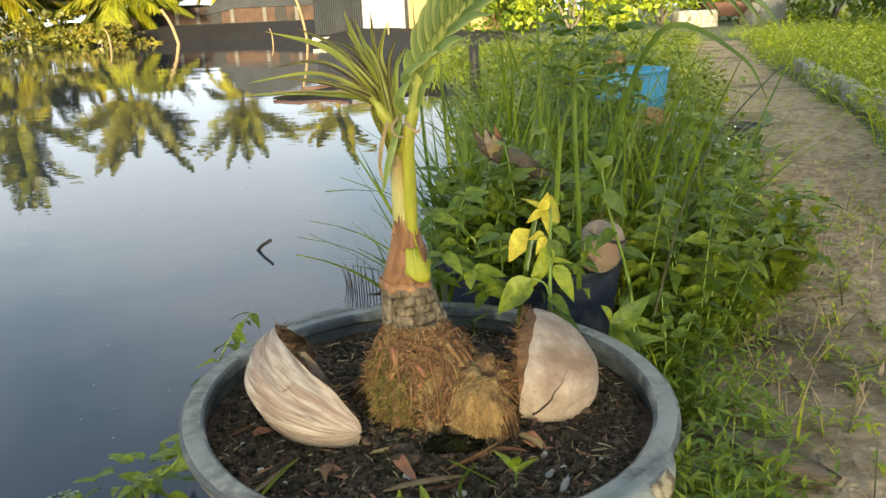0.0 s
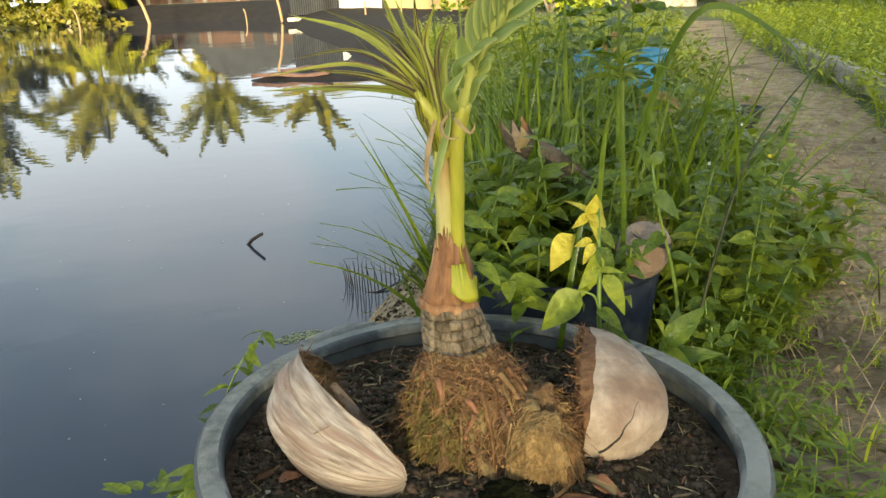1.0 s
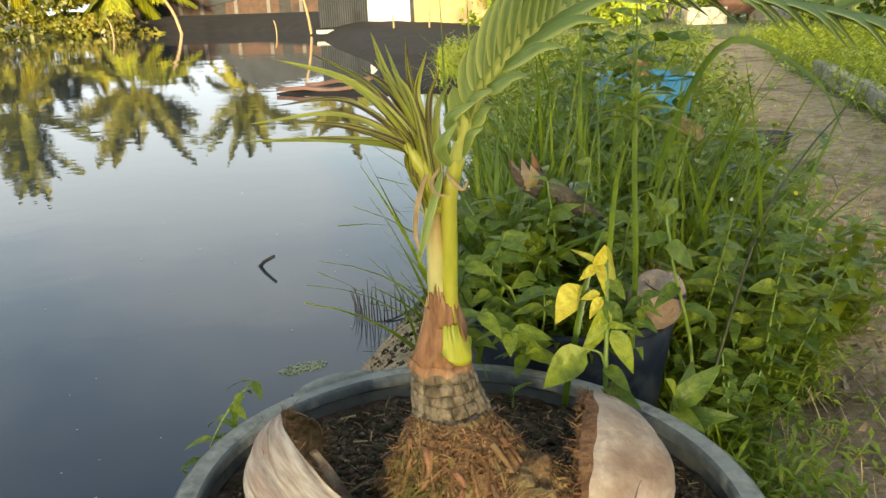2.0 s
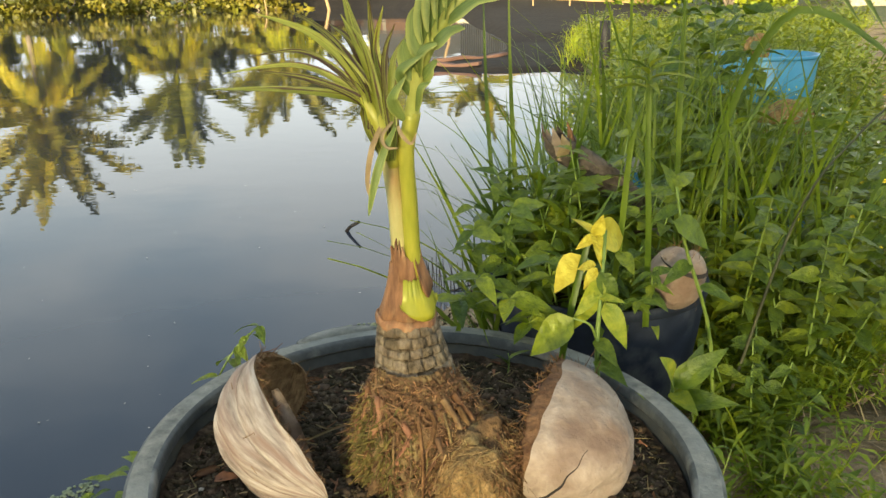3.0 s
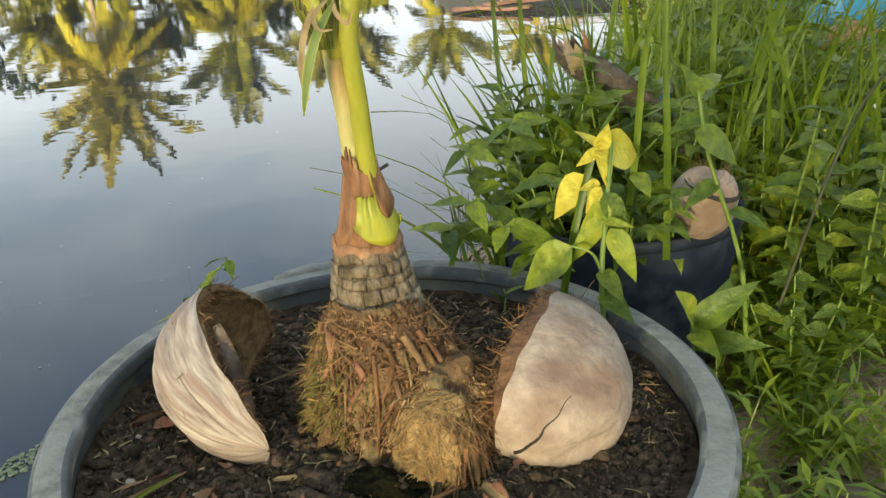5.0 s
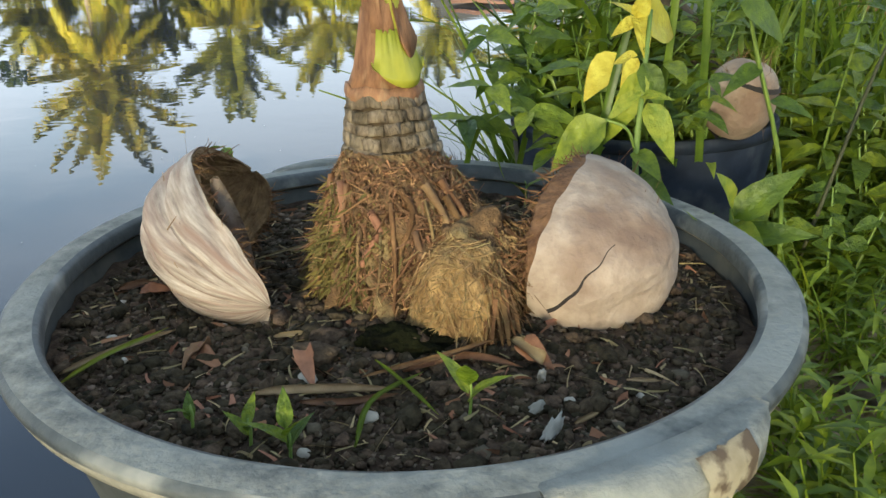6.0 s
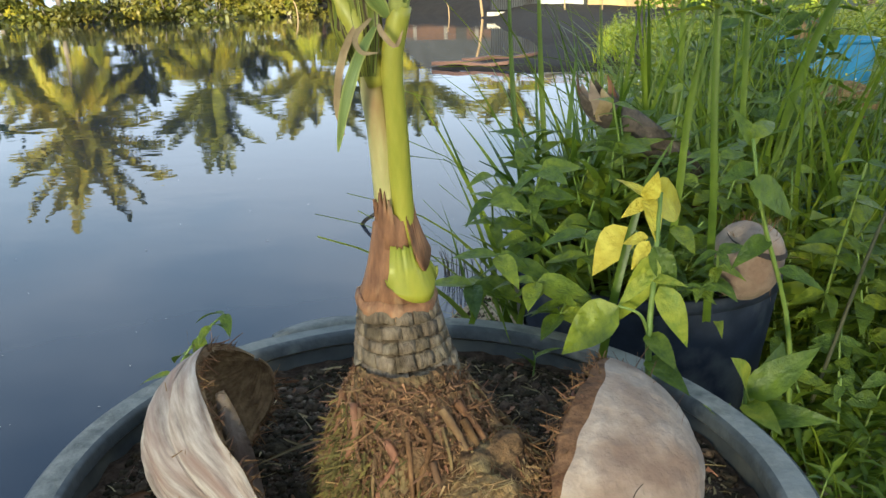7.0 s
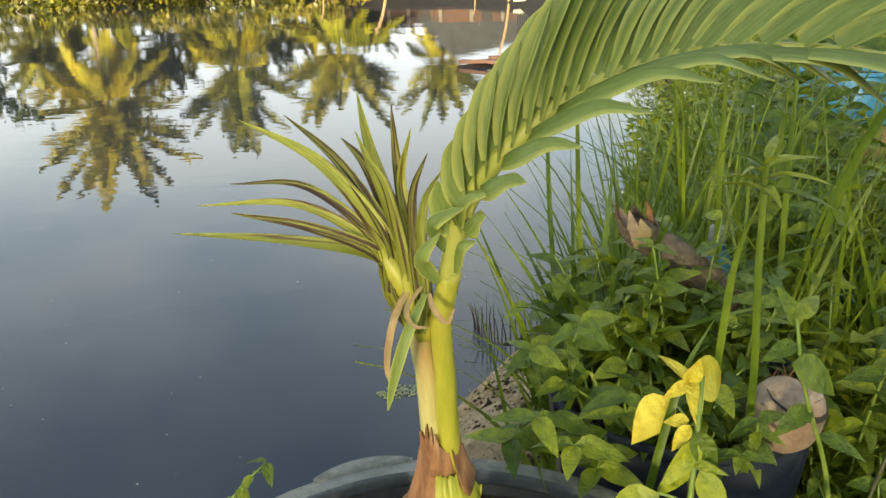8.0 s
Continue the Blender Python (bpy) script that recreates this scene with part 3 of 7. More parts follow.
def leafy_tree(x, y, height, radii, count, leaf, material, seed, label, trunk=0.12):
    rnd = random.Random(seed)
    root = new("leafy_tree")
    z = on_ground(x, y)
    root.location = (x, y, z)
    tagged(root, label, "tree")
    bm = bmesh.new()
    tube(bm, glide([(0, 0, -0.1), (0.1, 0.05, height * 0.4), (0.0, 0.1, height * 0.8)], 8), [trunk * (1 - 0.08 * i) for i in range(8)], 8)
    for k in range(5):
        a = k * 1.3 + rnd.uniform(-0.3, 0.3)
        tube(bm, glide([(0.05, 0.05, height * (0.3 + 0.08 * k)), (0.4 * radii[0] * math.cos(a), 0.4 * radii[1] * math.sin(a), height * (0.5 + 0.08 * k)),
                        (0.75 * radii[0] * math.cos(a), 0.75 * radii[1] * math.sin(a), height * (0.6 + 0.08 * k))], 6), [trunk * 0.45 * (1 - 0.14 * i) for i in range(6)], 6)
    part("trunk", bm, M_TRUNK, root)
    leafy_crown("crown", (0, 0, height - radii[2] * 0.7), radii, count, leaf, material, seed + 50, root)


def shrub(x, y, radii, count, leaf, material, seed, label):
    """A dense bush that reaches down to the ground."""
    root = new("shrub")
    root.location = (x, y, on_ground(x, y))
    tagged(root, label, "shrub", "shrubs on the banks")
    bm = bmesh.new()
    for k in range(4):
        tube(bm, glide([(0, 0, -0.1), (0.25 * radii[0] * math.cos(k * 1.6), 0.25 * radii[1] * math.sin(k * 1.6), radii[2] * 0.6), (0.5 * radii[0] * math.cos(k * 1.6), 0.5 * radii[1] * math.sin(k * 1.6), radii[2] * 1.2)], 5), [0.05, 0.045, 0.04, 0.03, 0.02], 5)
    part("stem", bm, M_TRUNK, root)
    leafy_crown("crown", (0, 0, radii[2] * 0.75), radii, count, leaf, material, seed, root)


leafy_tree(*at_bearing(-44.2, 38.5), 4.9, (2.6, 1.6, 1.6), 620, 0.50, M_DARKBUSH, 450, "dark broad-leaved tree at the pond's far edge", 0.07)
for i in range(10):
    shrub(*at_bearing(-22.5 - 2.3 * i - 0.8 * math.sin(4.1 * i), 44.5 + 1.5 * (i % 3)), (1.8 + 0.9 * math.sin(2.3 * i) ** 2, 1.0, 0.55 + 0.45 * math.sin(1.7 * i + 1) ** 2), 1000, 0.30, M_OLIVE, 430 + i, "low olive bush along the far shore")
for i, (deg, d_) in enumerate(((6, 27), (9, 24), (12, 26), (15, 30), (18.5, 31), (22, 30), (25.5, 26), (29, 22), (32, 19), (35, 16), (38, 14), (4, 30), (41, 12.5), (45, 11.5))):
    shrub(*at_bearing(deg, d_), (2.0, 1.6, 1.3 + 0.4 * (i % 2)), 2200, 0.22, M_GRASS if i % 2 else M_LEAF, 470 + i, "green bush beyond the grass")
# unseen trees behind the walk, added to keep the near bank in shade
for i, (x, y, h) in enumerate(((-2.4, -6.5, 2.75), (0.2, -6.0, 2.6), (2.6, -6.8, 2.8), (5.0, -6.2, 2.6), (-4.8, -6.6, 2.6), (7.2, -6.6, 2.7))):
    leafy_tree(x, y, h, (1.8, 1.2, 1.3), 2000, 0.20, M_BUSH, 31 + i, "leafy tree unseen behind the dirt path, added for shade")


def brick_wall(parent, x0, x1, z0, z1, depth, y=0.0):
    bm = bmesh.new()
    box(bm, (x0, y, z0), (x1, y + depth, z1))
    part("wall", bm, M_BRICK, parent, "bare orange brick wall, darkened as if shaded", False)


def grey_house():
    """Brick base with posts and dark openings, a gable of grey metal sheets above."""
    root = new("house")
    x, y = at_bearing(-12.6, 52)
    root.location, root.rotation_euler = (x, y, 0.78), (0, 0, radians(4))
    tagged(root, "low brick house with grey metal gable and dark doorways", "house")
    brick_wall(root, -8.5, 5.0, -0.3, 1.1, 0.2)
    for cx in (-7.6, -5.2, -3.9, -1.8, 0.2, 2.2, 4.0):
        bm = bmesh.new()
        box(bm, (cx - 0.11, -0.06, -0.3), (cx + 0.11, 0.02, 1.1))
        part("post", bm, M_MORTAR, root, "pale concrete post", False)
    # the wall has no openings: near-black panels stand for the doorways' inner shade
    for cx in (-6.4, -2.8, 1.2):
        bm = bmesh.new()
        box(bm, (cx - 0.35, -0.03, -0.25), (cx + 0.35, 0.01, 1.05))
        part("door_shade", bm, M_DARK, root, "near-black panel for a doorway's inner shade", False)
    # gable, its shade carried by the dark metal colour
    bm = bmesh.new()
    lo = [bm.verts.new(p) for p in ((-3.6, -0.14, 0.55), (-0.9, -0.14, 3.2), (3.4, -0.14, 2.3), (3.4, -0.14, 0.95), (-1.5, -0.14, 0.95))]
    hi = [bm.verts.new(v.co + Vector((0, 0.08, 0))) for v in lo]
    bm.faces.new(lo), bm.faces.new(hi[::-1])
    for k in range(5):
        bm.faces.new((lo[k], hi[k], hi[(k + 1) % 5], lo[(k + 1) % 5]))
    part("gable", bm, M_ZINC, root, "grey metal sheet gable, darkened as if shaded", False)
    bm = bmesh.new()
    box(bm, (-8.6, -0.5, 0), (-3.7, 3.5, 0.08), Matrix.Translation((0, 0, 1.15)))
    part("roof", bm, M_DARK, root, "dark flat roof", False)


def yellow_house():
    root = new("house")
    x, y = at_bearing(-2.9, 29)
    root.location, root.rotation_euler = (x, y, 0.25), (0, 0, radians(8))
    tagged(root, "ochre and whitewashed shed with corrugated side and rusty roof", "house")
    bm = bmesh.new()
    n = 44
    front = [bm.verts.new((-3.1 + 1.7 * i / n, -0.02 + (0.02 if i % 2 else -0.02), z)) for z in (0.05, 1.7) for i in range(n + 1)]
    back = [bm.verts.new(v.co + Vector((0, 0.06, 0))) for v in front]
    for i in range(n):
        for g, flip in ((front, 1), (back, -1)):
            bm.faces.new((g[i], g[i + 1], g[n + 2 + i], g[n + 1 + i])[::flip])
    part("corrugated_sheet", bm, M_ZINC, root, "blue-grey corrugated sheet", False)
    for name, x0, x1, m_, lab in (("white_wall", -1.4, 0.1, M_WHITE, "whitewashed wall"), ("ochre_wall", 0.25, 3.9, M_YELLOW, "sunlit ochre wall")):
        bm = bmesh.new()
        box(bm, (x0, 0, -0.3), (x1, 0.2, 1.8))
        part(name, bm, m_, root, lab, False)
    bm = bmesh.new()
    box(bm, (0.12, 0.05, -0.3), (0.23, 0.2, 1.8))
    part("post", bm, M_DARK, root, "", False)
    bm = bmesh.new()
    box(bm, (-3.6, -0.9, 0), (4.2, 3.0, 0.05), Matrix.Translation((0, 0, 1.85)) @ Matrix.Rotation(radians(6), 4, "X"))
    part("roof", bm, M_RUST, root, "rusty metal roof", False)
    bm = bmesh.new()
    box(bm, (-3.2, -1.4, -0.12), (0.6, -0.6, 0.0))
    part("step", bm, M_STONE, root, "pale concrete step", False)


grey_house()
yellow_house()


def pole(x, y, top, lean, r=0.035):
    bm = bmesh.new()
    tube(bm, glide([(0, 0, -0.6), (lean * 0.5 + 0.03, 0, top * 0.5), (lean, 0, top)], 9), [r * (1 - 0.03 * i) for i in range(9)], 7)
    ob = thing("pole", bm, M_WOOD, "crooked weathered wooden pole standing in the pond", "pole", "poles in the pond")
    ob.location = (x, y, 0)


for deg, dist, top, lean, r_ in ((-18.1, 41, 1.60, -0.75, 0.085), (-9.5, 31, 1.85, -0.45, 0.055), (-12.0, 35, 0.55, -0.1, 0.03), (-4.0, 24, 0.70, 0.02, 0.03), (-1.5, 24.5, 0.80, 0.03, 0.03), (-22.5, 41, 0.8, -0.2, 0.04)):
    pole(*at_bearing(deg, dist), top, lean, r_)

# ---- the tub ----
TUB = Vector((-0.042, 0.938, 0.0))
TUB_R, TUB_TOP, SOIL_Z = 0.323, 0.352, 0.318


def tub():
    root = new("tub")
    root.location = TUB
    tagged(root, "round weathered grey plastic tub filled with dark soil", "planter tub")
    R, T = TUB_R, TUB_TOP
    wob = lambda a, z: 1 + 0.030 * math.cos(2 * (a + 0.85)) + 0.003 * math.sin(5 * a)
    bm = bmesh.new()
    lathe(bm, [(0.02, 0.055), (0.225, 0.05), (0.24, 0.06), (0.262, 0.17), (R - 0.030, T - 0.055), (R - 0.026, T - 0.012), (R - 0.022, T - 0.010), (R - 0.034, T - 0.06), (0.255, 0.17), (0.232, 0.075), (0.02, 0.07)], (0, 0, 0), 120, wob)
    part("body", bm, M_TUB, root)
    bm = bmesh.new()
    prof = [(R - 0.0275, T + 0.0004), (R - 0.016, T + 0.0012), (R - 0.005, T - 0.0002)]
    lathe(bm, prof, (0, 0, 0), 160, wob)
    part("rim", bm, M_RIM, root, "chalky pale grey rim, worn on top")
    bm = bmesh.new()
    lathe(bm, [(R - 0.033, T - 0.014), (R - 0.0325, T - 0.004), (R - 0.0305, T - 0.001), (R - 0.0275, T + 0.0004)], (0, 0, 0), 160, wob)
    part("inner_edge", bm, M_RIMEDGE, root, "dark blue-grey inner edge")
    bm = bmesh.new()
    lathe(bm, [(R - 0.005, T - 0.0002), (R - 0.001, T - 0.003), (R, T - 0.008), (R - 0.003, T - 0.010)], (0, 0, 0), 160, wob)
    part("outer_edge", bm, M_RIMEDGE, root, "dark blue-grey outer edge")
    bm = bmesh.new()
    lathe(bm, [(R - 0.003, T - 0.010), (R - 0.002, T - 0.013), (R - 0.004, T - 0.018), (R - 0.008, T - 0.019), (R - 0.030, T - 0.017), (R - 0.033, T - 0.014)], (0, 0, 0), 160, wob)
    part("under_lip", bm, M_LIPDIRT, root, "mud-stained lip under the rim")
    # two moulded grips, one at each side
    for a0, lab, half, deep in ((radians(-47), "near grip with a faded sticker", 0.24, 0.019), (radians(124), "", 0.19, 0.015)):
        bm = bmesh.new()
        rows = []
        n = 22
        for i in range(n + 1):
            s = i / n * 2 - 1
            a = a0 + s * half
            out = deep * (1 - s ** 2) ** 0.8
            w = wob(a, 0)
            ring = []
            for r, z in ((R - 0.010, T + 0.0002 + 0.0045 * (1 - s ** 2)), (R + out * 0.55, T + 0.0002 + 0.0045 * (1 - s ** 2)), (R + out, T - 0.004), (R + out, T - 0.020), (R + out - 0.007, T - 0.021), (R + out - 0.009, T - 0.010), (R - 0.012, T - 0.008)):
                ring.append(bm.verts.new((r * w * math.cos(a), r * w * math.sin(a), z)))
            rows.append(ring)
        for p, q in zip(rows, rows[1:]):
            for k in range(7):
                bm.faces.new((p[k], p[(k + 1) % 7], q[(k + 1) % 7], q[k]))
        bm.faces.new(rows[0]), bm.faces.new(rows[-1][::-1])
        grip = part("grip", bm, M_RIM, root, lab)
        if lab:
            bm = bmesh.new()
            rows = []
            for i in range(13):
                s = -0.02 + 0.52 * i / 12
                a, out = a0 + s * 0.24, 0.019 * (1 - s ** 2) ** 0.8
                w = wob(a, 0)
                ragged = 0.006 * noise.noise(Vector((i * 0.9, 0, 3)))
                rows.append([bm.verts.new((r * w * math.cos(a), r * w * math.sin(a), z)) for r, z in ((R + out * 0.50 + 0.5 * ragged, T + 0.0058), (R + out * 0.62, T + 0.0052), (R + out + 0.0012, T - 0.0030), (R + out + 0.0012, T - 0.018 + ragged))])
            for p, q in zip(rows, rows[1:]):
                for k in range(3):
                    bm.faces.new((p[k], p[k + 1], q[k + 1], q[k]))
            part("sticker", bm, M_DECAL, grip, "faded yellow-beige sticker, torn")


tub()
rs = random.Random(5)
# soil surface
bm = bmesh.new()
rings, sides = 46, 150
prev = None
for i in range(1, rings + 1):
    r = (TUB_R - 0.030) * i / rings
    row = []
    for k in range(sides):
        a = 2 * math.pi * k / sides
        x, y = r * math.cos(a) * 1.0, r * math.sin(a)
        k_ = 1 + 0.030 * math.cos(2 * (a + 0.85))
        x, y = x * k_, y * k_
        h = 0.006 * noise.noise(Vector((x * 22, y * 22, 1))) + 0.0045 * noise.noise(Vector((x * 60, y * 60, 3))) + 0.003 * noise.noise(Vector((x * 150, y * 150, 5)))
        mound = 0.012 * math.exp(-((x - 0.03) ** 2 + (y + 0.02) ** 2) / 0.012)
        row.append(bm.verts.new(TUB + Vector((x, y, SOIL_Z + h + mound))))
    if prev:
        for k in range(sides):
            bm.faces.new((prev[k], row[k], row[(k + 1) % sides], prev[(k + 1) % sides]))
    else:
        bm.faces.new(row)
    prev = row
thing("potting_soil", bm, M_SOIL, "dark crumbly potting soil filling the grey tub", "soil", "", "stuff")


def soil_height(x, y):
    u, v = x - TUB.x, y - TUB.y
    return SOIL_Z + 0.006 * noise.noise(Vector((u * 22, v * 22, 1))) + 0.0045 * noise.noise(Vector((u * 60, v * 60, 3))) + 0.012 * math.exp(-((u - 0.03) ** 2 + (v + 0.02) ** 2) / 0.012)


def lumps(name, count, size, material, label, seed):
    rnd = random.Random(seed)
    verts, faces = [], []
    ico = [Vector(v).normalized() for v in ((0, 1, 1.6), (0, -1, 1.6), (0, 1, -1.6), (0, -1, -1.6), (1, 1.6, 0), (-1, 1.6, 0), (1, -1.6, 0), (-1, -1.6, 0), (1.6, 0, 1), (-1.6, 0, 1), (1.6, 0, -1), (-1.6, 0, -1))]
    tri = ((0, 1, 8), (0, 8, 4), (0, 4, 5), (0, 5, 9), (0, 9, 1), (1, 6, 8), (8, 6, 10), (8, 10, 4), (4, 10, 2), (4, 2, 5), (5, 2, 11), (5, 11, 9), (9, 11, 7), (9, 7, 1), (1, 7, 6), (3, 6, 7), (3, 7, 11), (3, 11, 2), (3, 2, 10), (3, 10, 6))
    for _ in range(count):
        a, r = rnd.uniform(0, 2 * math.pi), (TUB_R - 0.045) * math.sqrt(rnd.random())
        x, y = TUB.x + r * math.cos(a), TUB.y + r * math.sin(a)
        s = size * (0.18 + 0.8 * rnd.random() ** 2.6) * (1.9 if rnd.random() < 0.05 else 1.0)
        c = Vector((x, y, soil_height(x, y) + 0.25 * s))
        base = len(verts)
        sq = Vector((rnd.uniform(0.6, 1.5), rnd.uniform(0.6, 1.5), rnd.uniform(0.4, 0.95)))
        verts.extend([c + Vector((v.x * sq.x, v.y * sq.y, v.z * sq.z)) * s * rnd.uniform(0.6, 1.35) for v in ico])
        faces.extend([(base + p, base + q, base + t) for p, q, t in tri])
    tagged(new(name, soup(name, verts, faces, material, True)), label, "soil", "", "stuff")


lumps("soil_clods", 15000, 0.0055, M_CLOD, "small dark soil clods and grit on the soil", 8)
lumps("soil_lumps", 420, 0.0085, M_CLOD, "larger pale brown soil lumps on the soil", 9)
lumps("soil_grit", 14000, 0.0024, M_PALEGRIT, "fine pale grit on the soil", 10)

# ---- the coconut seedling ----
palm = new("coconut_seedling")
palm.location = (-0.045, 0.955, SOIL_Z)
tagged(palm, "bonsai coconut seedling with ringed base, exposed roots and arching frond", "potted palm")
OFF = Vector(palm.location)


def local(points):
    return [Vector(p) - OFF for p in points]


def blob(bm, centre, radii, amp, freq, seed, sub=4, squash=None):
    g = bmesh.ops.create_icosphere(bm, subdivisions=sub, radius=1.0)
    for v in g["verts"]:
        d = v.co.normalized()
        k = 1 + amp * noise.noise(d * freq + Vector((seed, 0, 0))) + 0.5 * amp * noise.noise(d * freq * 3.1 + Vector((0, seed, 0)))
        p = Vector((d.x * radii[0], d.y * radii[1], d.z * radii[2])) * k
        v.co = p + Vector(centre)
    return g["verts"]


# root collar: a flaring skirt from the ringed trunk to the soil
bm = bmesh.new()
def collar_radius(a, u):
    return (0.0345 + 0.0085 * min(1.0, u / 0.18) + 0.0765 * u ** 1.25) * (1 + u * (0.06 * math.cos(a - 0.4) + 0.05 * math.sin(3 * a + 1))) * (1 - 0.34 * u * max(0.0, math.cos(a + 2.05)) ** 1.5) * (1 + 0.12 * u * max(0.0, -math.cos(a)) ** 3)


rows, n = [], 130
for i in range(44):
    u = i / 43
    z = 0.138 * (1 - u) - 0.012
    ring = []
    for k in range(n):
        a = 2 * math.pi * k / n
        flare = collar_radius(a, u)
        v_ = Vector((math.cos(a), math.sin(a), 0))
        flare += 0.005 * u * math.sin(9 * a + 3 * u) + 0.016 * u * noise.noise(v_ * 4 + Vector((0, 0, u * 5))) + (0.003 + 0.012 * u) * noise.noise(v_ * 11 + Vector((0, 0, u * 12))) + 0.006 * noise.noise(v_ * 26 + Vector((0, 0, u * 30)))
        ring.append(bm.verts.new((flare * math.cos(a) + 0.018 * u - 0.008, flare * math.sin(a) - 0.012 * u, z)))
    rows.append(ring)
for p, q in zip(rows, rows[1:]):
    for k in range(n):
        bm.faces.new((p[k], q[k], q[(k + 1) % n], p[(k + 1) % n]))
# the fibrous shoulder that the nut wears on its top and side
SHOULDER, SHOULDER_R = Vector((0.026, 0.922, 0.352)), Vector((0.054, 0.050, 0.045))
for v in blob(bm, SHOULDER - OFF, SHOULDER_R, 0.20, 2.2, 8.0, 5):
    v.co += 0.006 * noise.noise(v.co * 45) * (v.co - SHOULDER + OFF).normalized() + 0.003 * noise.noise(v.co * 120) * (v.co - SHOULDER + OFF).normalized()
part("root_collar", bm, M_ROOT, palm, "matted brown root collar with moss and a fibrous shoulder")
NUT = Vector((0.027, 0.879, 0.333))
# the nut, half sunk, its husk torn off
bm = bmesh.new()
blob(bm, NUT - OFF, (0.042, 0.043, 0.056), 0.10, 2.0, 3.0, 6)
for v in bm.verts:
    v.co += (v.co - (NUT - OFF)).normalized() * (0.0005 * noise.noise(Vector((v.co.x * 130, v.co.y * 130, v.co.z * 60))) + 0.0010 * noise.noise(Vector((v.co.x * 420, v.co.y * 420, v.co.z * 190))))
part("nut", bm, M_NUT, palm, "tan fibrous coconut shell")
# raised near-black blob: moss, plus the hollow's shade put into its colour
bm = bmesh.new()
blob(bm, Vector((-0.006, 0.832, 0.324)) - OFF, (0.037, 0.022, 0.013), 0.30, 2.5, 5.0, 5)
part("hollow_shade", bm, M_HOLLOW, palm, "near-black mossy blob, shade of the hollow under the nut")


def strands(count, seed, where, length, width, droop, sag=0.3):
    """Curling fibres that lie over a surface: where(rnd) gives a point and the direction in which it grows."""
    rnd = random.Random(seed)
    verts, faces = [], []
    for _ in range(count):
        p, d = where(rnd)
        L, w = length * rnd.uniform(0.4, 1.2), width * rnd.uniform(0.5, 1.4)
        side = d.cross(Vector((rnd.uniform(-1, 1), rnd.uniform(-1, 1), rnd.uniform(-1, 1))))
        side = side.normalized() if side.length > 1e-6 else Vector((1, 0, 0))
        curl = Vector((rnd.uniform(-1, 1), rnd.uniform(-1, 1), rnd.uniform(-1, 1))) * droop
        base = len(verts)
        for i in range(5):
            u = i / 4
            q = p + d * L * u + curl * L * u * u + Vector((0, 0, -sag * L * u * u))
            verts.extend([q - side * w * (1 - 0.6 * u), q + side * w * (1 - 0.6 * u)])
            if i:
                b = base + 2 * i
                faces.append((b - 2, b - 1, b + 1, b))
    return verts, faces


def collar_point(a, u):
    r = collar_radius(a, u) + 0.002
    return Vector((r * math.cos(a) + 0.018 * u - 0.008, r * math.sin(a) - 0.012 * u, 0.138 * (1 - u) - 0.010))


def over_collar(rnd):
    a, u = rnd.uniform(0, 2 * math.pi), rnd.uniform(0.03, 1.0)
    out = Vector((math.cos(a), math.sin(a), 0))
    return collar_point(a, u), (out * rnd.uniform(-0.05, 0.05 + 0.3 * u) + Vector((-out.y, out.x, 0)) * rnd.uniform(-0.9, 0.9) + Vector((0, 0, rnd.uniform(-1.0, 0.1)))).normalized()


def mossy_side(rnd):
    a, u = rnd.gauss(-2.35, 0.38), min(max(rnd.gauss(0.60, 0.18), 0.2), 0.98)
    out = Vector((math.cos(a), math.sin(a), 0))
    return collar_point(a, u), (out * rnd.uniform(0.1, 0.6) + Vector((-out.y, out.x, 0)) * rnd.uniform(-0.6, 0.6) + Vector((0, 0, rnd.uniform(-0.9, 0.1)))).normalized()


def over_nut(rnd):
    d = Vector((rnd.gauss(0, 1), rnd.gauss(-0.5, 1), rnd.gauss(0.3, 0.8))).normalized()
    k = 1 + 0.10 * noise.noise(d * 2.0 + Vector((3.0, 0, 0))) + 0.05 * noise.noise(d * 6.2 + Vector((0, 3.0, 0)))
    p = NUT - OFF + Vector((d.x * 0.042, d.y * 0.043, d.z * 0.056)) * k * 1.01
    t = d.cross(Vector((rnd.gauss(0.2, 0.9), rnd.gauss(0, 0.8), rnd.gauss(0, 0.5) + 0.8))).cross(d)
    return p, (t.normalized() * -1 + d * rnd.uniform(-0.02, 0.22)).normalized()


def over_shoulder(rnd):
    d = Vector((rnd.gauss(0.35, 0.8), rnd.gauss(-0.5, 0.8), rnd.gauss(0.5, 0.6))).normalized()
    k = 1.02 + 0.20 * noise.noise(d * 2.2 + Vector((8.0, 0, 0)))
    p = SHOULDER - OFF + Vector((d.x * SHOULDER_R.x, d.y * SHOULDER_R.y, d.z * SHOULDER_R.z)) * k
    fall = Vector((d.x * 0.5, d.y * 0.5, -0.8)) + Vector((rnd.uniform(-0.7, 0.7), rnd.uniform(-0.7, 0.7), rnd.uniform(-0.2, 0.5)))
    return p, (fall + d * rnd.uniform(0.0, 0.3)).normalized()


def nut_side(rnd):
    """The right flank of the nut, hung with reddish roots."""
    d = Vector((rnd.uniform(0.5, 1.0), rnd.uniform(-0.8, 0.1), rnd.uniform(-0.3, 0.9))).normalized()
    k = 1.03 + 0.10 * noise.noise(d * 2.0 + Vector((3.0, 0, 0)))
    return NUT - OFF + Vector((d.x * 0.042, d.y * 0.043, d.z * 0.056)) * k, Vector((rnd.uniform(-0.1, 0.3), rnd.uniform(-0.5, 0.2), -1.0)).normalized()


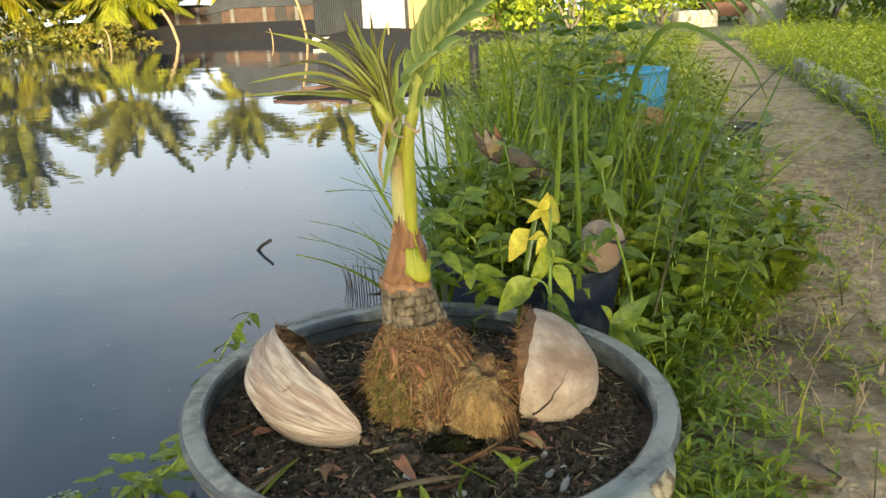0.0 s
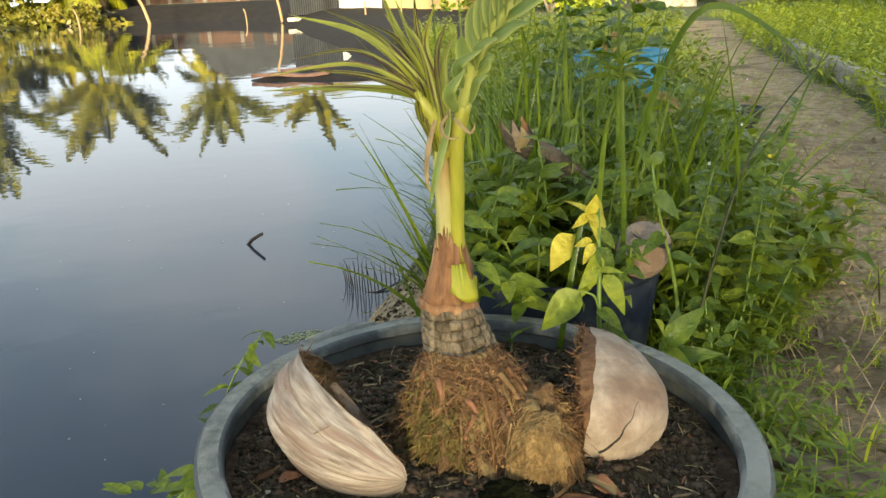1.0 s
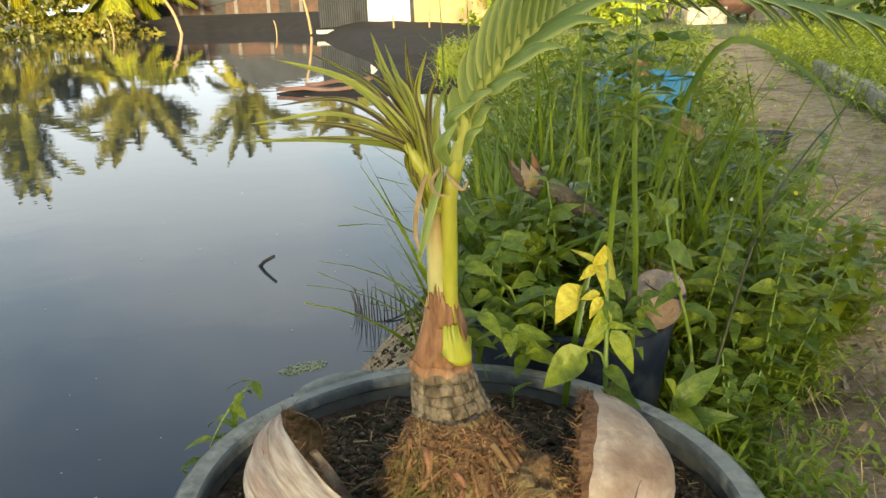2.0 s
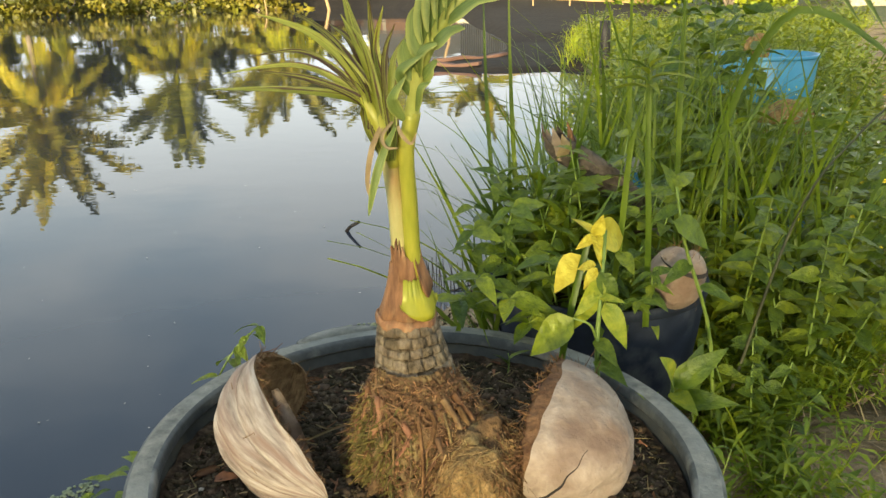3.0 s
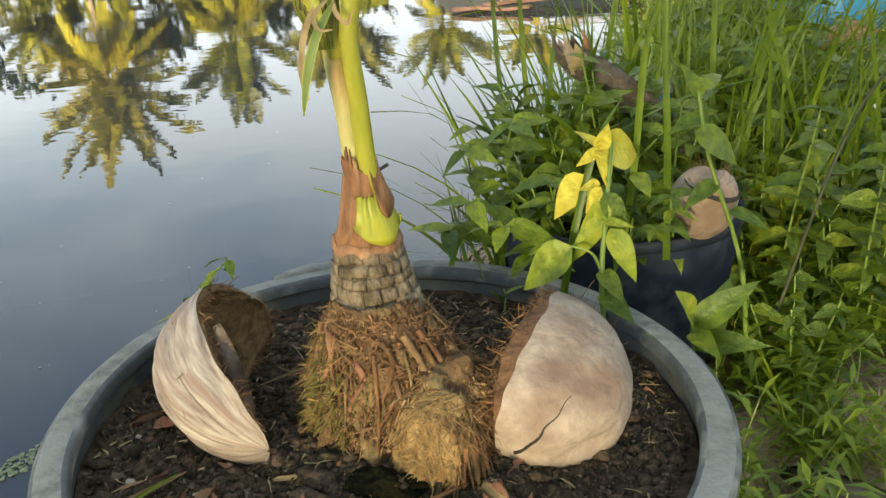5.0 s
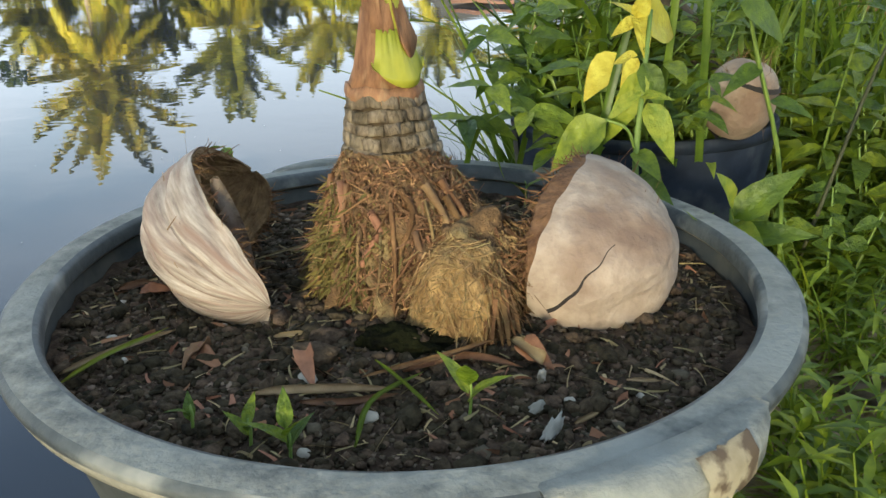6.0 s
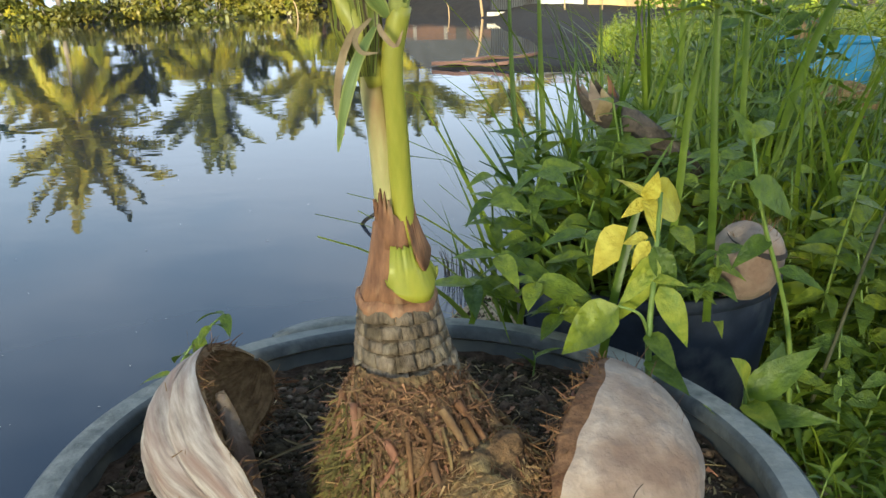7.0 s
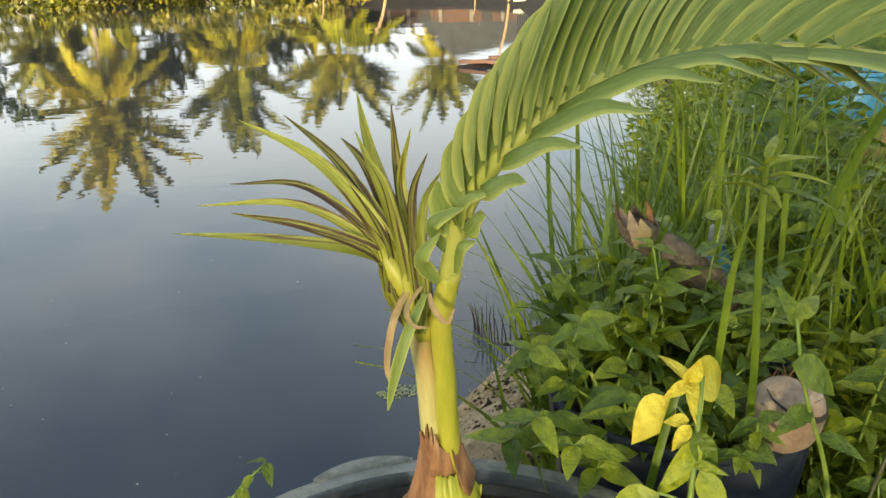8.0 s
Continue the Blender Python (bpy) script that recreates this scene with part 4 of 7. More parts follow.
for nm, cnt, sd, fn, L, w, dr, m_, lab in (("root_hair", 2300, 41, over_collar, 0.013, 0.0008, 0.9, M_ROOTLET, "fine tan root hairs"), ("red_root_hair", 700, 44, over_collar, 0.015, 0.0010, 0.8, M_DLEAF, "reddish dry rootlets"), ("dark_root_hair", 3000, 45, over_collar, 0.013, 0.0011, 0.9, M_FIBRE_D, "dark brown rootlets"), ("moss", 1100, 42, mossy_side, 0.010, 0.0013, 0.8, M_MOSS, "olive moss tufts"),
                                       ("nut_fibre", 1500, 43, over_nut, 0.012, 0.0005, 0.9, M_NUTHAIR, "tan matted fibres"), ("nut_root", 170, 46, nut_side, 0.045, 0.0016, 0.3, M_RFIBRE, "reddish fibres hanging down the nut"),
                                       ("shoulder_fibre", 1500, 47, over_shoulder, 0.020, 0.0009, 0.7, M_RFIBRE, "reddish brown matted fibres"), ("shoulder_hair", 800, 48, over_shoulder, 0.016, 0.0008, 0.9, M_NUTHAIR, "tan loose fibres")):
    v_, f_ = strands(cnt, sd, fn, L, w, dr)
    ob = new(nm, soup(nm, v_, f_, m_))
    ob.parent = palm
    tagged(ob, lab, "", "", "stuff")
# thick roots running down the collar, some of them short red stubs
for k in range(28):
    a = -math.pi + 2 * math.pi * (k + rs.uniform(-0.4, 0.4)) / 28
    u0 = rs.choice((0.17, 0.2, 0.25, 0.4))
    u1 = min(u0 + rs.uniform(0.25, 0.65), 1.02)
    sway = rs.uniform(-0.35, 0.35)
    pts = glide([collar_point(a + sway * q * q, u0 + (u1 - u0) * q) + Vector((math.cos(a), math.sin(a), 0)) * (0.0005 + 0.004 * math.sin(math.pi * q) * rs.uniform(0, 1)) for q in (0.0, 0.33, 0.66, 1.0)], 10)
    r_ = rs.choice((0.0012, 0.0016, 0.0022, 0.0030))
    bm = bmesh.new()
    tube(bm, pts, [r_ * (1.05 - 0.05 * i) * rs.uniform(0.9, 1.1) for i in range(10)], 7)
    part("root", bm, (M_RFIBRE, M_DLEAF, M_ROOTLET, M_ROOT)[k % 4], palm)
for a, u0, u1, r_, m_ in ((-2.75, 0.17, 0.85, 0.0042, M_RFIBRE), (-2.25, 0.17, 0.62, 0.0052, M_DLEAF), (-1.62, 0.30, 0.60, 0.0048, M_DLEAF), (-1.15, 0.18, 0.55, 0.0038, M_RFIBRE), (-0.75, 0.17, 0.80, 0.0045, M_ROOTLET), (-0.45, 0.17, 0.9, 0.0045, M_RFIBRE)):
    bm = bmesh.new()
    tube(bm, glide([collar_point(a + 0.12 * math.sin(5 * q), u0 + (u1 - u0) * q) for q in (0.0, 0.3, 0.6, 0.85, 1.0)], 12), [r_ * (0.78 - 0.035 * i) * (1 + 0.12 * math.sin(2.3 * i + 9 * a)) for i in range(12)], 8)
    part("root", bm, m_, palm)

# ringed trunk: courses of bark scales over a dark core
BASE_C, TOP_C = Vector((-0.049, 0.962, 0.415)) - OFF, Vector((-0.064, 0.985, 0.485)) - OFF
axis = (TOP_C - BASE_C)
bm = bmesh.new()
core = [BASE_C + axis * (i / 9 * 1.02 - 0.06) for i in range(10)]
tube(bm, core, [0.0365 - 0.0120 * i / 9 for i in range(10)], 40)
trunk = part("trunk", bm, M_GROOVE, palm, "dark grooves between leaf scars")
side_x, side_y = Vector((1, 0, 0)), Vector((0, 1, 0))
COURSES = 7
EDGES = (0.0, 0.13, 0.29, 0.41, 0.58, 0.70, 0.86, 1.0)
for c in range(COURSES):
    z0, z1 = EDGES[c], EDGES[c + 1]
    count = (13, 16, 12, 15, 17, 13, 14)[c]
    a = rs.uniform(0, 1)
    for k in range(count):
        wide = 2 * math.pi / count * rs.uniform(0.90, 0.98)
        bm = bmesh.new()
        cols, front, back = 4, [], []
        lift0, lift1 = rs.uniform(-0.0012, 0.0006), rs.uniform(0.0002, 0.0026)
        for j in range(3):
            u = z0 + (z1 - z0) * (0.06 + 0.84 * j / 2) + rs.uniform(-0.012, 0.012)
            rad = 0.0475 - 0.0145 * u
            for i in range(cols):
                b = a + wide * i / (cols - 1)
                cpos = BASE_C + axis * (u + 0.018 * math.sin(3 * b + c))
                d = side_x * math.cos(b) + side_y * math.sin(b)
                h = lift0 + (lift1 - lift0) * j / 2 if j < 2 else lift1 * 0.8
                edge = 0.6 if i in (0, cols - 1) else 1.0
                front.append(bm.verts.new(cpos + d * (rad + h * edge + rs.uniform(-0.0005, 0.0005)) + Vector((0, 0, rs.uniform(-0.0008, 0.0008)))))
                back.append(bm.verts.new(cpos + d * (rad - 0.012)))
        for j in range(2):
            for i in range(cols - 1):
                q = j * cols + i
                bm.faces.new((front[q], front[q + 1], front[q + cols + 1], front[q + cols]))
        rim = [0, 1, 2, 3, 7, 11, 10, 9, 8, 4]
        for p, q in zip(rim, rim[1:] + rim[:1]):
            bm.faces.new((front[p], back[p], back[q], front[q]))
        part("bark_scale", bm, M_SCALE, trunk)
        a += 2 * math.pi / count

# brown sheath collar above the rings, with a torn yellow-green window
def cone_sheet(name, a0, a1, levels, material, label, thick=0.0025, torn=0.0, seed=0, bow=0.0):
    """A curved sheet wrapped round the stem: levels are (height along the stem, radius)."""
    rnd = random.Random(seed)
    bm = bmesh.new()
    n, outer, inner_ = 40, [], []
    jag = [torn * (1.3 * noise.noise(Vector((3.0 * math.cos(2 * math.pi * i / n), 3.0 * math.sin(2 * math.pi * i / n), 1.7 * seed))) + rnd.uniform(-0.22, 0.22)) for i in range(n + 1)]
    for li, (z, r, cx, cy) in enumerate(levels):
        last = li / (len(levels) - 1)
        ro, ri = [], []
        for i in range(n + 1):
            b = a0 + (a1 - a0) * i / n
            d = Vector((math.cos(b), math.sin(b), 0))
            c = Vector((cx - 0.010, cy, z - 0.004 + jag[i] * last ** 3 + bow * (2 * i / n - 1) ** 2 * (1 - last) ** 2)) - OFF
            rr = r * (1 + 0.04 * math.sin(7 * b + z * 60))
            ro.append(bm.verts.new(c + d * rr))
            ri.append(bm.verts.new(c + d * (rr - thick)))
        outer.append(ro), inner_.append(ri)
    for g, flip in ((outer, 1), (inner_, -1)):
        for p, q in zip(g, g[1:]):
            for i in range(n):
                bm.faces.new((p[i], p[i + 1], q[i + 1], q[i])[::flip])
    m = len(levels) - 1
    for i in range(n):
        bm.faces.new((outer[m][i], outer[m][i + 1], inner_[m][i + 1], inner_[m][i]))
        bm.faces.new((outer[0][i + 1], outer[0][i], inner_[0][i], inner_[0][i + 1]))
    for i in (0, n):
        for j in range(m):
            bm.faces.new((outer[j][i], inner_[j][i], inner_[j + 1][i], outer[j + 1][i]))
    return part(name, bm, material, palm, label)


cone_sheet("sheath_ring", -math.pi, math.pi, [(0.482, 0.0335, -0.053, 0.984), (0.490, 0.0345, -0.054, 0.985), (0.496, 0.0325, -0.055, 0.986)], M_SHEATH, "rusty torn sheath ring", torn=0.002, seed=3)
cone_sheet("brown_sheath", -math.pi, math.pi, [(0.488, 0.0325, -0.055, 0.985), (0.510, 0.0245, -0.055, 0.983), (0.540, 0.0185, -0.053, 0.980), (0.562, 0.0165, -0.051, 0.978)], M_SHEATH, "dry brown leaf sheath", torn=0.013, seed=4)
cone_sheet("lime_sheath", -1.62, 0.30, [(0.495, 0.0325, -0.051, 0.983), (0.502, 0.0315, -0.050, 0.983), (0.520, 0.0245, -0.049, 0.981), (0.541, 0.0185, -0.049, 0.979)], M_LIME, "shiny yellow-green inner sheath", torn=0.004, seed=5, bow=0.022)
cone_sheet("sheath_flap", -0.75, 0.25, [(0.518, 0.0255, -0.049, 0.981), (0.540, 0.0205, -0.049, 0.980), (0.560, 0.0175, -0.050, 0.978), (0.580, 0.0155, -0.051, 0.976)], M_SHEATH, "peeling brown sheath flap", torn=0.014, seed=6, bow=0.016)
cone_sheet("sheath_tatter", -2.4, -1.2, [(0.540, 0.0185, -0.051, 0.980), (0.552, 0.0175, -0.051, 0.979), (0.566, 0.0160, -0.052, 0.977), (0.580, 0.0150, -0.053, 0.975)], M_SHEATH, "torn brown sheath tatter", torn=0.016, seed=9, bow=-0.010)
# stalks: pale split stalk and the green one beside it
bm = bmesh.new()
tube(bm, glide(local([(-0.061, 0.980, 0.52), (-0.064, 0.975, 0.57), (-0.065, 0.966, 0.62), (-0.067, 0.957, 0.662), (-0.067, 0.951, 0.690)]), 22), [0.0125 - 0.00030 * min(i, 12) - 0.0004 * max(i - 15, 0) for i in range(22)], 18)
part("pale_stalk", bm, M_STALK, palm, "pale straw-coloured split stalk")
bm = bmesh.new()
tube(bm, glide(local([(-0.053, 0.980, 0.53), (-0.052, 0.971, 0.58), (-0.050, 0.961, 0.63), (-0.049, 0.951, 0.68), (-0.040, 0.948, 0.72)]), 22), [0.0100 - 0.00016 * min(i, 12) for i in range(22)], 16)
part("green_stalk", bm, M_GREENSTALK, palm, "bright yellow-green stalk")
bm = bmesh.new()
strip(bm, glide(local([(-0.066, 0.945, 0.715), (-0.077, 0.930, 0.690), (-0.083, 0.925, 0.655), (-0.080, 0.928, 0.632)]), 10), [0.003, 0.004, 0.005, 0.0055, 0.0055, 0.005, 0.0045, 0.004, 0.003, 0.001], Vector((0.2, -1, 0.1)), 0.4)
part("dry_strip", bm, M_DRY, palm, "hanging dry strip")
bm = bmesh.new()
strip(bm, glide(local([(-0.056, 0.938, 0.706), (-0.064, 0.921, 0.685), (-0.073, 0.915, 0.655), (-0.081, 0.916, 0.622)]), 12), [0.003, 0.005, 0.0065, 0.0075, 0.008, 0.0085, 0.0085, 0.008, 0.007, 0.0055, 0.004, 0.001], Vector((0.2, -1, 0.1)), 0.7)
part("hanging_leaflet", bm, M_FROND, palm)
for k, pts in enumerate((((-0.052, 0.934, 0.708), (-0.046, 0.922, 0.702), (-0.036, 0.918, 0.694), (-0.031, 0.920, 0.704)), ((-0.058, 0.936, 0.712), (-0.066, 0.924, 0.700), (-0.060, 0.918, 0.690), (-0.048, 0.917, 0.690)))):
    bm = bmesh.new()
    strip(bm, glide(local(pts), 12), [0.002, 0.003, 0.0035, 0.004, 0.004, 0.004, 0.0035, 0.003, 0.003, 0.0025, 0.0015, 0.0008], Vector((0.2, -1, 0.3)), 0.5)
    part("dry_strip", bm, M_DRY, palm, "curled dry sheath strip")
bm = bmesh.new()
strip(bm, glide(local([(-0.064, 0.955, 0.648), (-0.065, 0.949, 0.675), (-0.068, 0.945, 0.700), (-0.073, 0.943, 0.722), (-0.078, 0.945, 0.738)]), 14), [0.014, 0.017, 0.019, 0.021, 0.024, 0.027, 0.030, 0.033, 0.036, 0.037, 0.036, 0.032, 0.024, 0.010], Vector((0.25, -0.85, 0.45)), -0.35)
bmesh.ops.solidify(bm, geom=bm.faces[:], thickness=0.0015)
part("fan_sheath", bm, M_GREENSTALK, palm, "yellow-green pleated base of the young fan")

# young split leaves, fanning out to one side
bm = bmesh.new()
tube(bm, glide(local([(-0.062, 0.955, 0.665), (-0.070, 0.948, 0.700), (-0.090, 0.944, 0.735)]), 10), [0.0085, 0.0088, 0.009, 0.0092, 0.0094, 0.0094, 0.009, 0.008, 0.006, 0.003], 16)
part("leaf_fan_base", bm, M_GREENSTALK, palm, "browned base of the young leaf fan")
for bx, bz, mid, tip, w in (((-0.088, 0.943, 0.728), 0, (-0.150, 0.930, 0.742), (-0.232, 0.925, 0.744), 0.012), ((-0.092, 0.944, 0.734), 0, (-0.150, 0.945, 0.764), (-0.230, 0.955, 0.757), 0.010),
                            ((-0.092, 0.946, 0.738), 0, (-0.145, 0.950, 0.776), (-0.208, 0.965, 0.772), 0.009), ((-0.088, 0.948, 0.740), 0, (-0.140, 0.965, 0.790), (-0.212, 0.995, 0.812), 0.015),
                            ((-0.084, 0.948, 0.742), 0, (-0.128, 0.970, 0.790), (-0.178, 1.000, 0.815), 0.012), ((-0.080, 0.950, 0.740), 0, (-0.108, 0.975, 0.785), (-0.135, 1.0, 0.800), 0.012),
                            ((-0.078, 0.952, 0.740), 0, (-0.108, 0.985, 0.795), (-0.121, 1.0, 0.832), 0.014), ((-0.072, 0.952, 0.742), 0, (-0.085, 0.975, 0.790), (-0.087, 0.975, 0.828), 0.011),
                            ((-0.068, 0.950, 0.742), 0, (-0.078, 0.962, 0.780), (-0.068, 0.955, 0.815), 0.011), ((-0.070, 0.948, 0.735), 0, (-0.092, 0.960, 0.785), (-0.105, 0.965, 0.822), 0.010),
                            ((-0.090, 0.942, 0.730), 0, (-0.135, 0.930, 0.752), (-0.185, 0.922, 0.762), 0.012),
                            ((-0.076, 0.948, 0.738), 0, (-0.098, 0.965, 0.780), (-0.116, 0.98, 0.808), 0.010), ((-0.066, 0.946, 0.738), 0, (-0.066, 0.950, 0.775), (-0.056, 0.950, 0.800), 0.009),
                            ((-0.060, 0.946, 0.735), 0, (-0.058, 0.950, 0.768), (-0.046, 0.952, 0.790), 0.009), ((-0.074, 0.944, 0.736), 0, (-0.084, 0.945, 0.780), (-0.098, 0.945, 0.802), 0.009)):
    bm = bmesh.new()
    a_, b_, c_ = local([bx, mid, tip])
    spread_ = max(-1.0, min(1.0, (bx[0] + 0.076) / 0.016))
    low = Vector((-0.066 + 0.005 * spread_, 0.944, 0.672)) - OFF
    c_ = b_ + (c_ - b_) * 1.12
    pts = glide([low, low.lerp(a_, 0.5) + Vector((0.003 * spread_, -0.003, 0)), a_, b_, c_], 24)
    strip(bm, pts, [0.95 * w * (0.42 + 0.58 * min(1, 2.2 * i / 23)) * (1 - (i / 23) ** 3.2) + 0.0006 for i in range(24)], Vector((0.25, -0.75, 0.6)), 0.65, rs.uniform(0, 9))
    part("young_leaflet", bm, M_SPEAR if rs.random() < 0.6 else M_SPEAR_B, palm)

# the arching frond
RACHIS = glide(local([(-0.042, 0.948, 0.715), (-0.028, 0.935, 0.765), (-0.005, 0.922, 0.802), (0.022, 0.920, 0.830), (0.045, 0.930, 0.847), (0.077, 0.955, 0.860), (0.118, 0.980, 0.867), (0.185, 0.980, 0.868), (0.250, 0.965, 0.858), (0.315, 0.940, 0.842)]), 60)
bm = bmesh.new()
tube(bm, RACHIS, [0.0075 - 0.0001 * i for i in range(60)], 8)
frond = part("frond", bm, M_RACHIS, palm, "yellow-green midrib of the frond")
NL = 26
for i in range(NL):
    u = 0.10 + 0.89 * i / (NL - 1)
    k = min(int(u * 59), 58)
    p = RACHIS[k]
    d = (RACHIS[min(k + 2, 59)] - RACHIS[max(k - 2, 0)]).normalized()
    side = d.cross(Vector((0.15, -0.80, 0.60))).normalized()
    nrm = side.cross(d).normalized()
    full = min(1.0, (u - 0.06) / 0.30)
    # the upper row stands up pleat by pleat, its margins touching
    L = (0.026 + 0.088 * full) * rs.uniform(0.96, 1.05)
    e0, e1 = (-side * 0.62 + d * 0.78 + nrm * 0.10).normalized(), (-side * (0.50 - 0.12 * u) + d * 0.86 - nrm * 0.06).normalized()
    bm = bmesh.new()
    pts = glide([p + nrm * 0.002, p + e0 * L * 0.33, p + e0 * L * 0.36 + e1 * L * 0.32, p + e0 * L * 0.36 + e1 * L * 0.64 + Vector((0, 0, -0.05)) * L], 11)
    strip(bm, pts, [w_ * 0.0168 for w_ in (0.75, 0.95, 1.05, 1.08, 1.08, 1.05, 1.0, 0.9, 0.72, 0.42, 0.05)], nrm, 1.0, 3.1 * i)
    part("leaflet", bm, M_FROND, frond)
    if i % 2 and u < 0.75:
        continue
    # the lower row arches along the midrib and hangs over at its tip, showing its shaded under face
    L = (0.022 + 0.080 * full) * rs.uniform(0.9, 1.1)
    bm = bmesh.new()
    down = Vector((0, 0, -1))
    pts = glide([p, p + (d * 0.32 + side * 0.13 + nrm * 0.18) * L, p + (d * 0.64 + side * 0.28 + nrm * 0.26) * L + down * 0.02 * L, p + (d * 0.92 + side * 0.48 + nrm * 0.26) * L + down * 0.16 * L], 11)
    strip(bm, pts, [w_ * (0.0160 - 0.004 * u) for w_ in (0.6, 0.85, 1.0, 1.1, 1.1, 1.05, 0.95, 0.8, 0.6, 0.36, 0.05)], (nrm * 0.50 - side * 0.85).normalized(), -1.0, 3.1 * i + 1.5)
    part("leaflet", bm, M_FROND, frond)
# short leaflets that hug the foot of the frond
for a_, b_, c_, w_ in (((-0.048, 0.940, 0.712), (-0.058, 0.926, 0.735), (-0.040, 0.922, 0.757), 0.013), ((-0.040, 0.938, 0.735), (-0.048, 0.922, 0.762), (-0.020, 0.918, 0.778), 0.012),
                       ((-0.036, 0.940, 0.722), (-0.030, 0.926, 0.745), (-0.016, 0.922, 0.752), 0.010), ((-0.034, 0.936, 0.750), (-0.026, 0.918, 0.780), (-0.002, 0.914, 0.789), 0.011)):
    bm = bmesh.new()
    strip(bm, glide(local([a_, b_, c_]), 11), [w_ * q for q in (0.5, 0.8, 1.0, 1.1, 1.1, 1.05, 0.95, 0.8, 0.6, 0.36, 0.08)], Vector((-0.3, -0.8, 0.5)), -0.8, 40 * w_)
    part("leaflet", bm, M_FROND, frond)


# ---- husk halves in the tub ----
def husk(name, label, centre, tip_dir, hollow_dir, a, b, sy, skew, bend, spread, twist, skin, ribs, seed, thick=0.012, strands_n=500, lining=M_FIBRE, dents=(), rough_rim=0.05, over=0.04, freq=5.2, hood=0.0):
    """Half a coconut husk: a boat-shaped shell, pale skin outside, fibre inside, open along two torn rims."""
    X = Vector(tip_dir).normalized()
    Z = -(Vector(hollow_dir) - X * Vector(hollow_dir).dot(X)).normalized()
    Y = Z.cross(X)
    root = new(name)
    root.location = centre
    tagged(root, label, "coconut husk")
    nu, nt = 72, 120

    def low(u):
        return -spread[0] - hood * max(0.0, (u - 0.55) / 0.45) ** 1.3 + rough_rim * noise.noise(Vector((u * 9, 2, seed)))

    def high(u):
        return spread[1] - twist * (u - 0.35) + rough_rim * noise.noise(Vector((u * 9, 7, seed)))

    def at(u, th, inset):
        c, s = math.cos(math.pi * u), max(math.sin(math.pi * u), 0.0)
        r = b * s ** 0.75 * (1 + skew * c)
        wave = th + 0.22 * math.sin(2.6 * u + 0.5) + 0.05 * noise.noise(Vector((u * 5, th * 2, seed)))
        ridge = 1 - abs(math.sin(freq * wave)) ** 0.8
        fine = math.sin(23 * wave + 2 * math.sin(6 * u) + seed)
        r *= 1 + ribs * (0.35 - ridge + 0.07 * fine) * s + 0.07 * noise.noise(Vector((u * 3.2, th * 1.4, seed))) + 0.022 * noise.noise(Vector((u * 8, th * 4, seed))) + 0.008 * noise.noise(Vector((u * 25, th * 12, seed)))
        for du, dth, wu, wth, depth in dents:
            r -= depth * math.exp(-((u - du) / wu) ** 2 - ((th - dth) / wth) ** 2)
        r = max(r - inset * min(1, 3 * s), 0.0005)
        return X * (a * c * (1 - inset * 3)) + Z * (math.cos(th) * r - bend * c * c) + Y * (math.sin(th) * r * sy)

    def sheet(inset, flip, lip):
        bm = bmesh.new()
        uv = bm.loops.layers.uv.new("grain")
        place = {}
        g = []
        for i in range(nu + 1):
            u = 0.004 + 0.992 * i / nu
            lo = low(u) - (over * math.sin(math.pi * u) * (1 + 0.5 * noise.noise(Vector((u * 21, 5, seed)))) if lip else 0)
            g.append([bm.verts.new(at(u, lo + (high(u) - lo) * j / nt, inset + (0.004 * noise.noise(Vector((i * 0.4, j * 0.4, seed))) if inset else 0))) for j in range(nt + 1)])
        for p, q in zip(g, g[1:]):
            for j in range(nt):
                bm.faces.new((p[j], p[j + 1], q[j + 1], q[j])[::flip])
        for i, row in enumerate(g):
            for j, v in enumerate(row):
                u, th = i / nu, -spread[0] + (spread[0] + spread[1]) * j / nt
                place[v] = (u, th + 0.22 * math.sin(2.6 * u + 0.5))
        for f in bm.faces:
            for loop in f.loops:
                loop[uv].uv = place[loop.vert]
        if lip:   # the torn edge between skin and fibre, which reaches past the worn skin
            for j in (0, nt):
                rows = []
                for i in range(nu + 1):
                    u = 0.004 + 0.992 * i / nu
                    th = low(u) if j == 0 else high(u)
                    past = -over * math.sin(math.pi * u) if j == 0 else 0.0
                    rows.append([bm.verts.new(at(u, th, 0.0010)), bm.verts.new(at(u, th + 0.6 * past, 0.0020 + 0.002 * noise.noise(Vector((u * 40, 1, seed))))), g[i][j]])
                for p, q in zip(rows, rows[1:]):
                    for k in range(2):
                        bm.faces.new((p[k], q[k], q[k + 1], p[k + 1]))
        return bm
    part("skin", sheet(0.0, 1, False), skin, root, "sun-bleached greyish outer skin")
    part("fibre_lining", sheet(thick, -1, True), lining, root, "brown fibrous lining")

    def inside(rnd):
        u = rnd.uniform(0.36, 0.80)
        th = rnd.uniform(low(u) + 0.25, high(u) - 0.25)
        p = at(u, th, thick * rnd.uniform(1.1, 1.6))
        d = (X * rnd.choice((-1, 1)) * rnd.uniform(0.4, 1) + Y * rnd.uniform(-0.6, 0.6) - (Z * math.cos(th) + Y * math.sin(th)) * rnd.uniform(0.05, 0.35)).normalized()
        return p, d

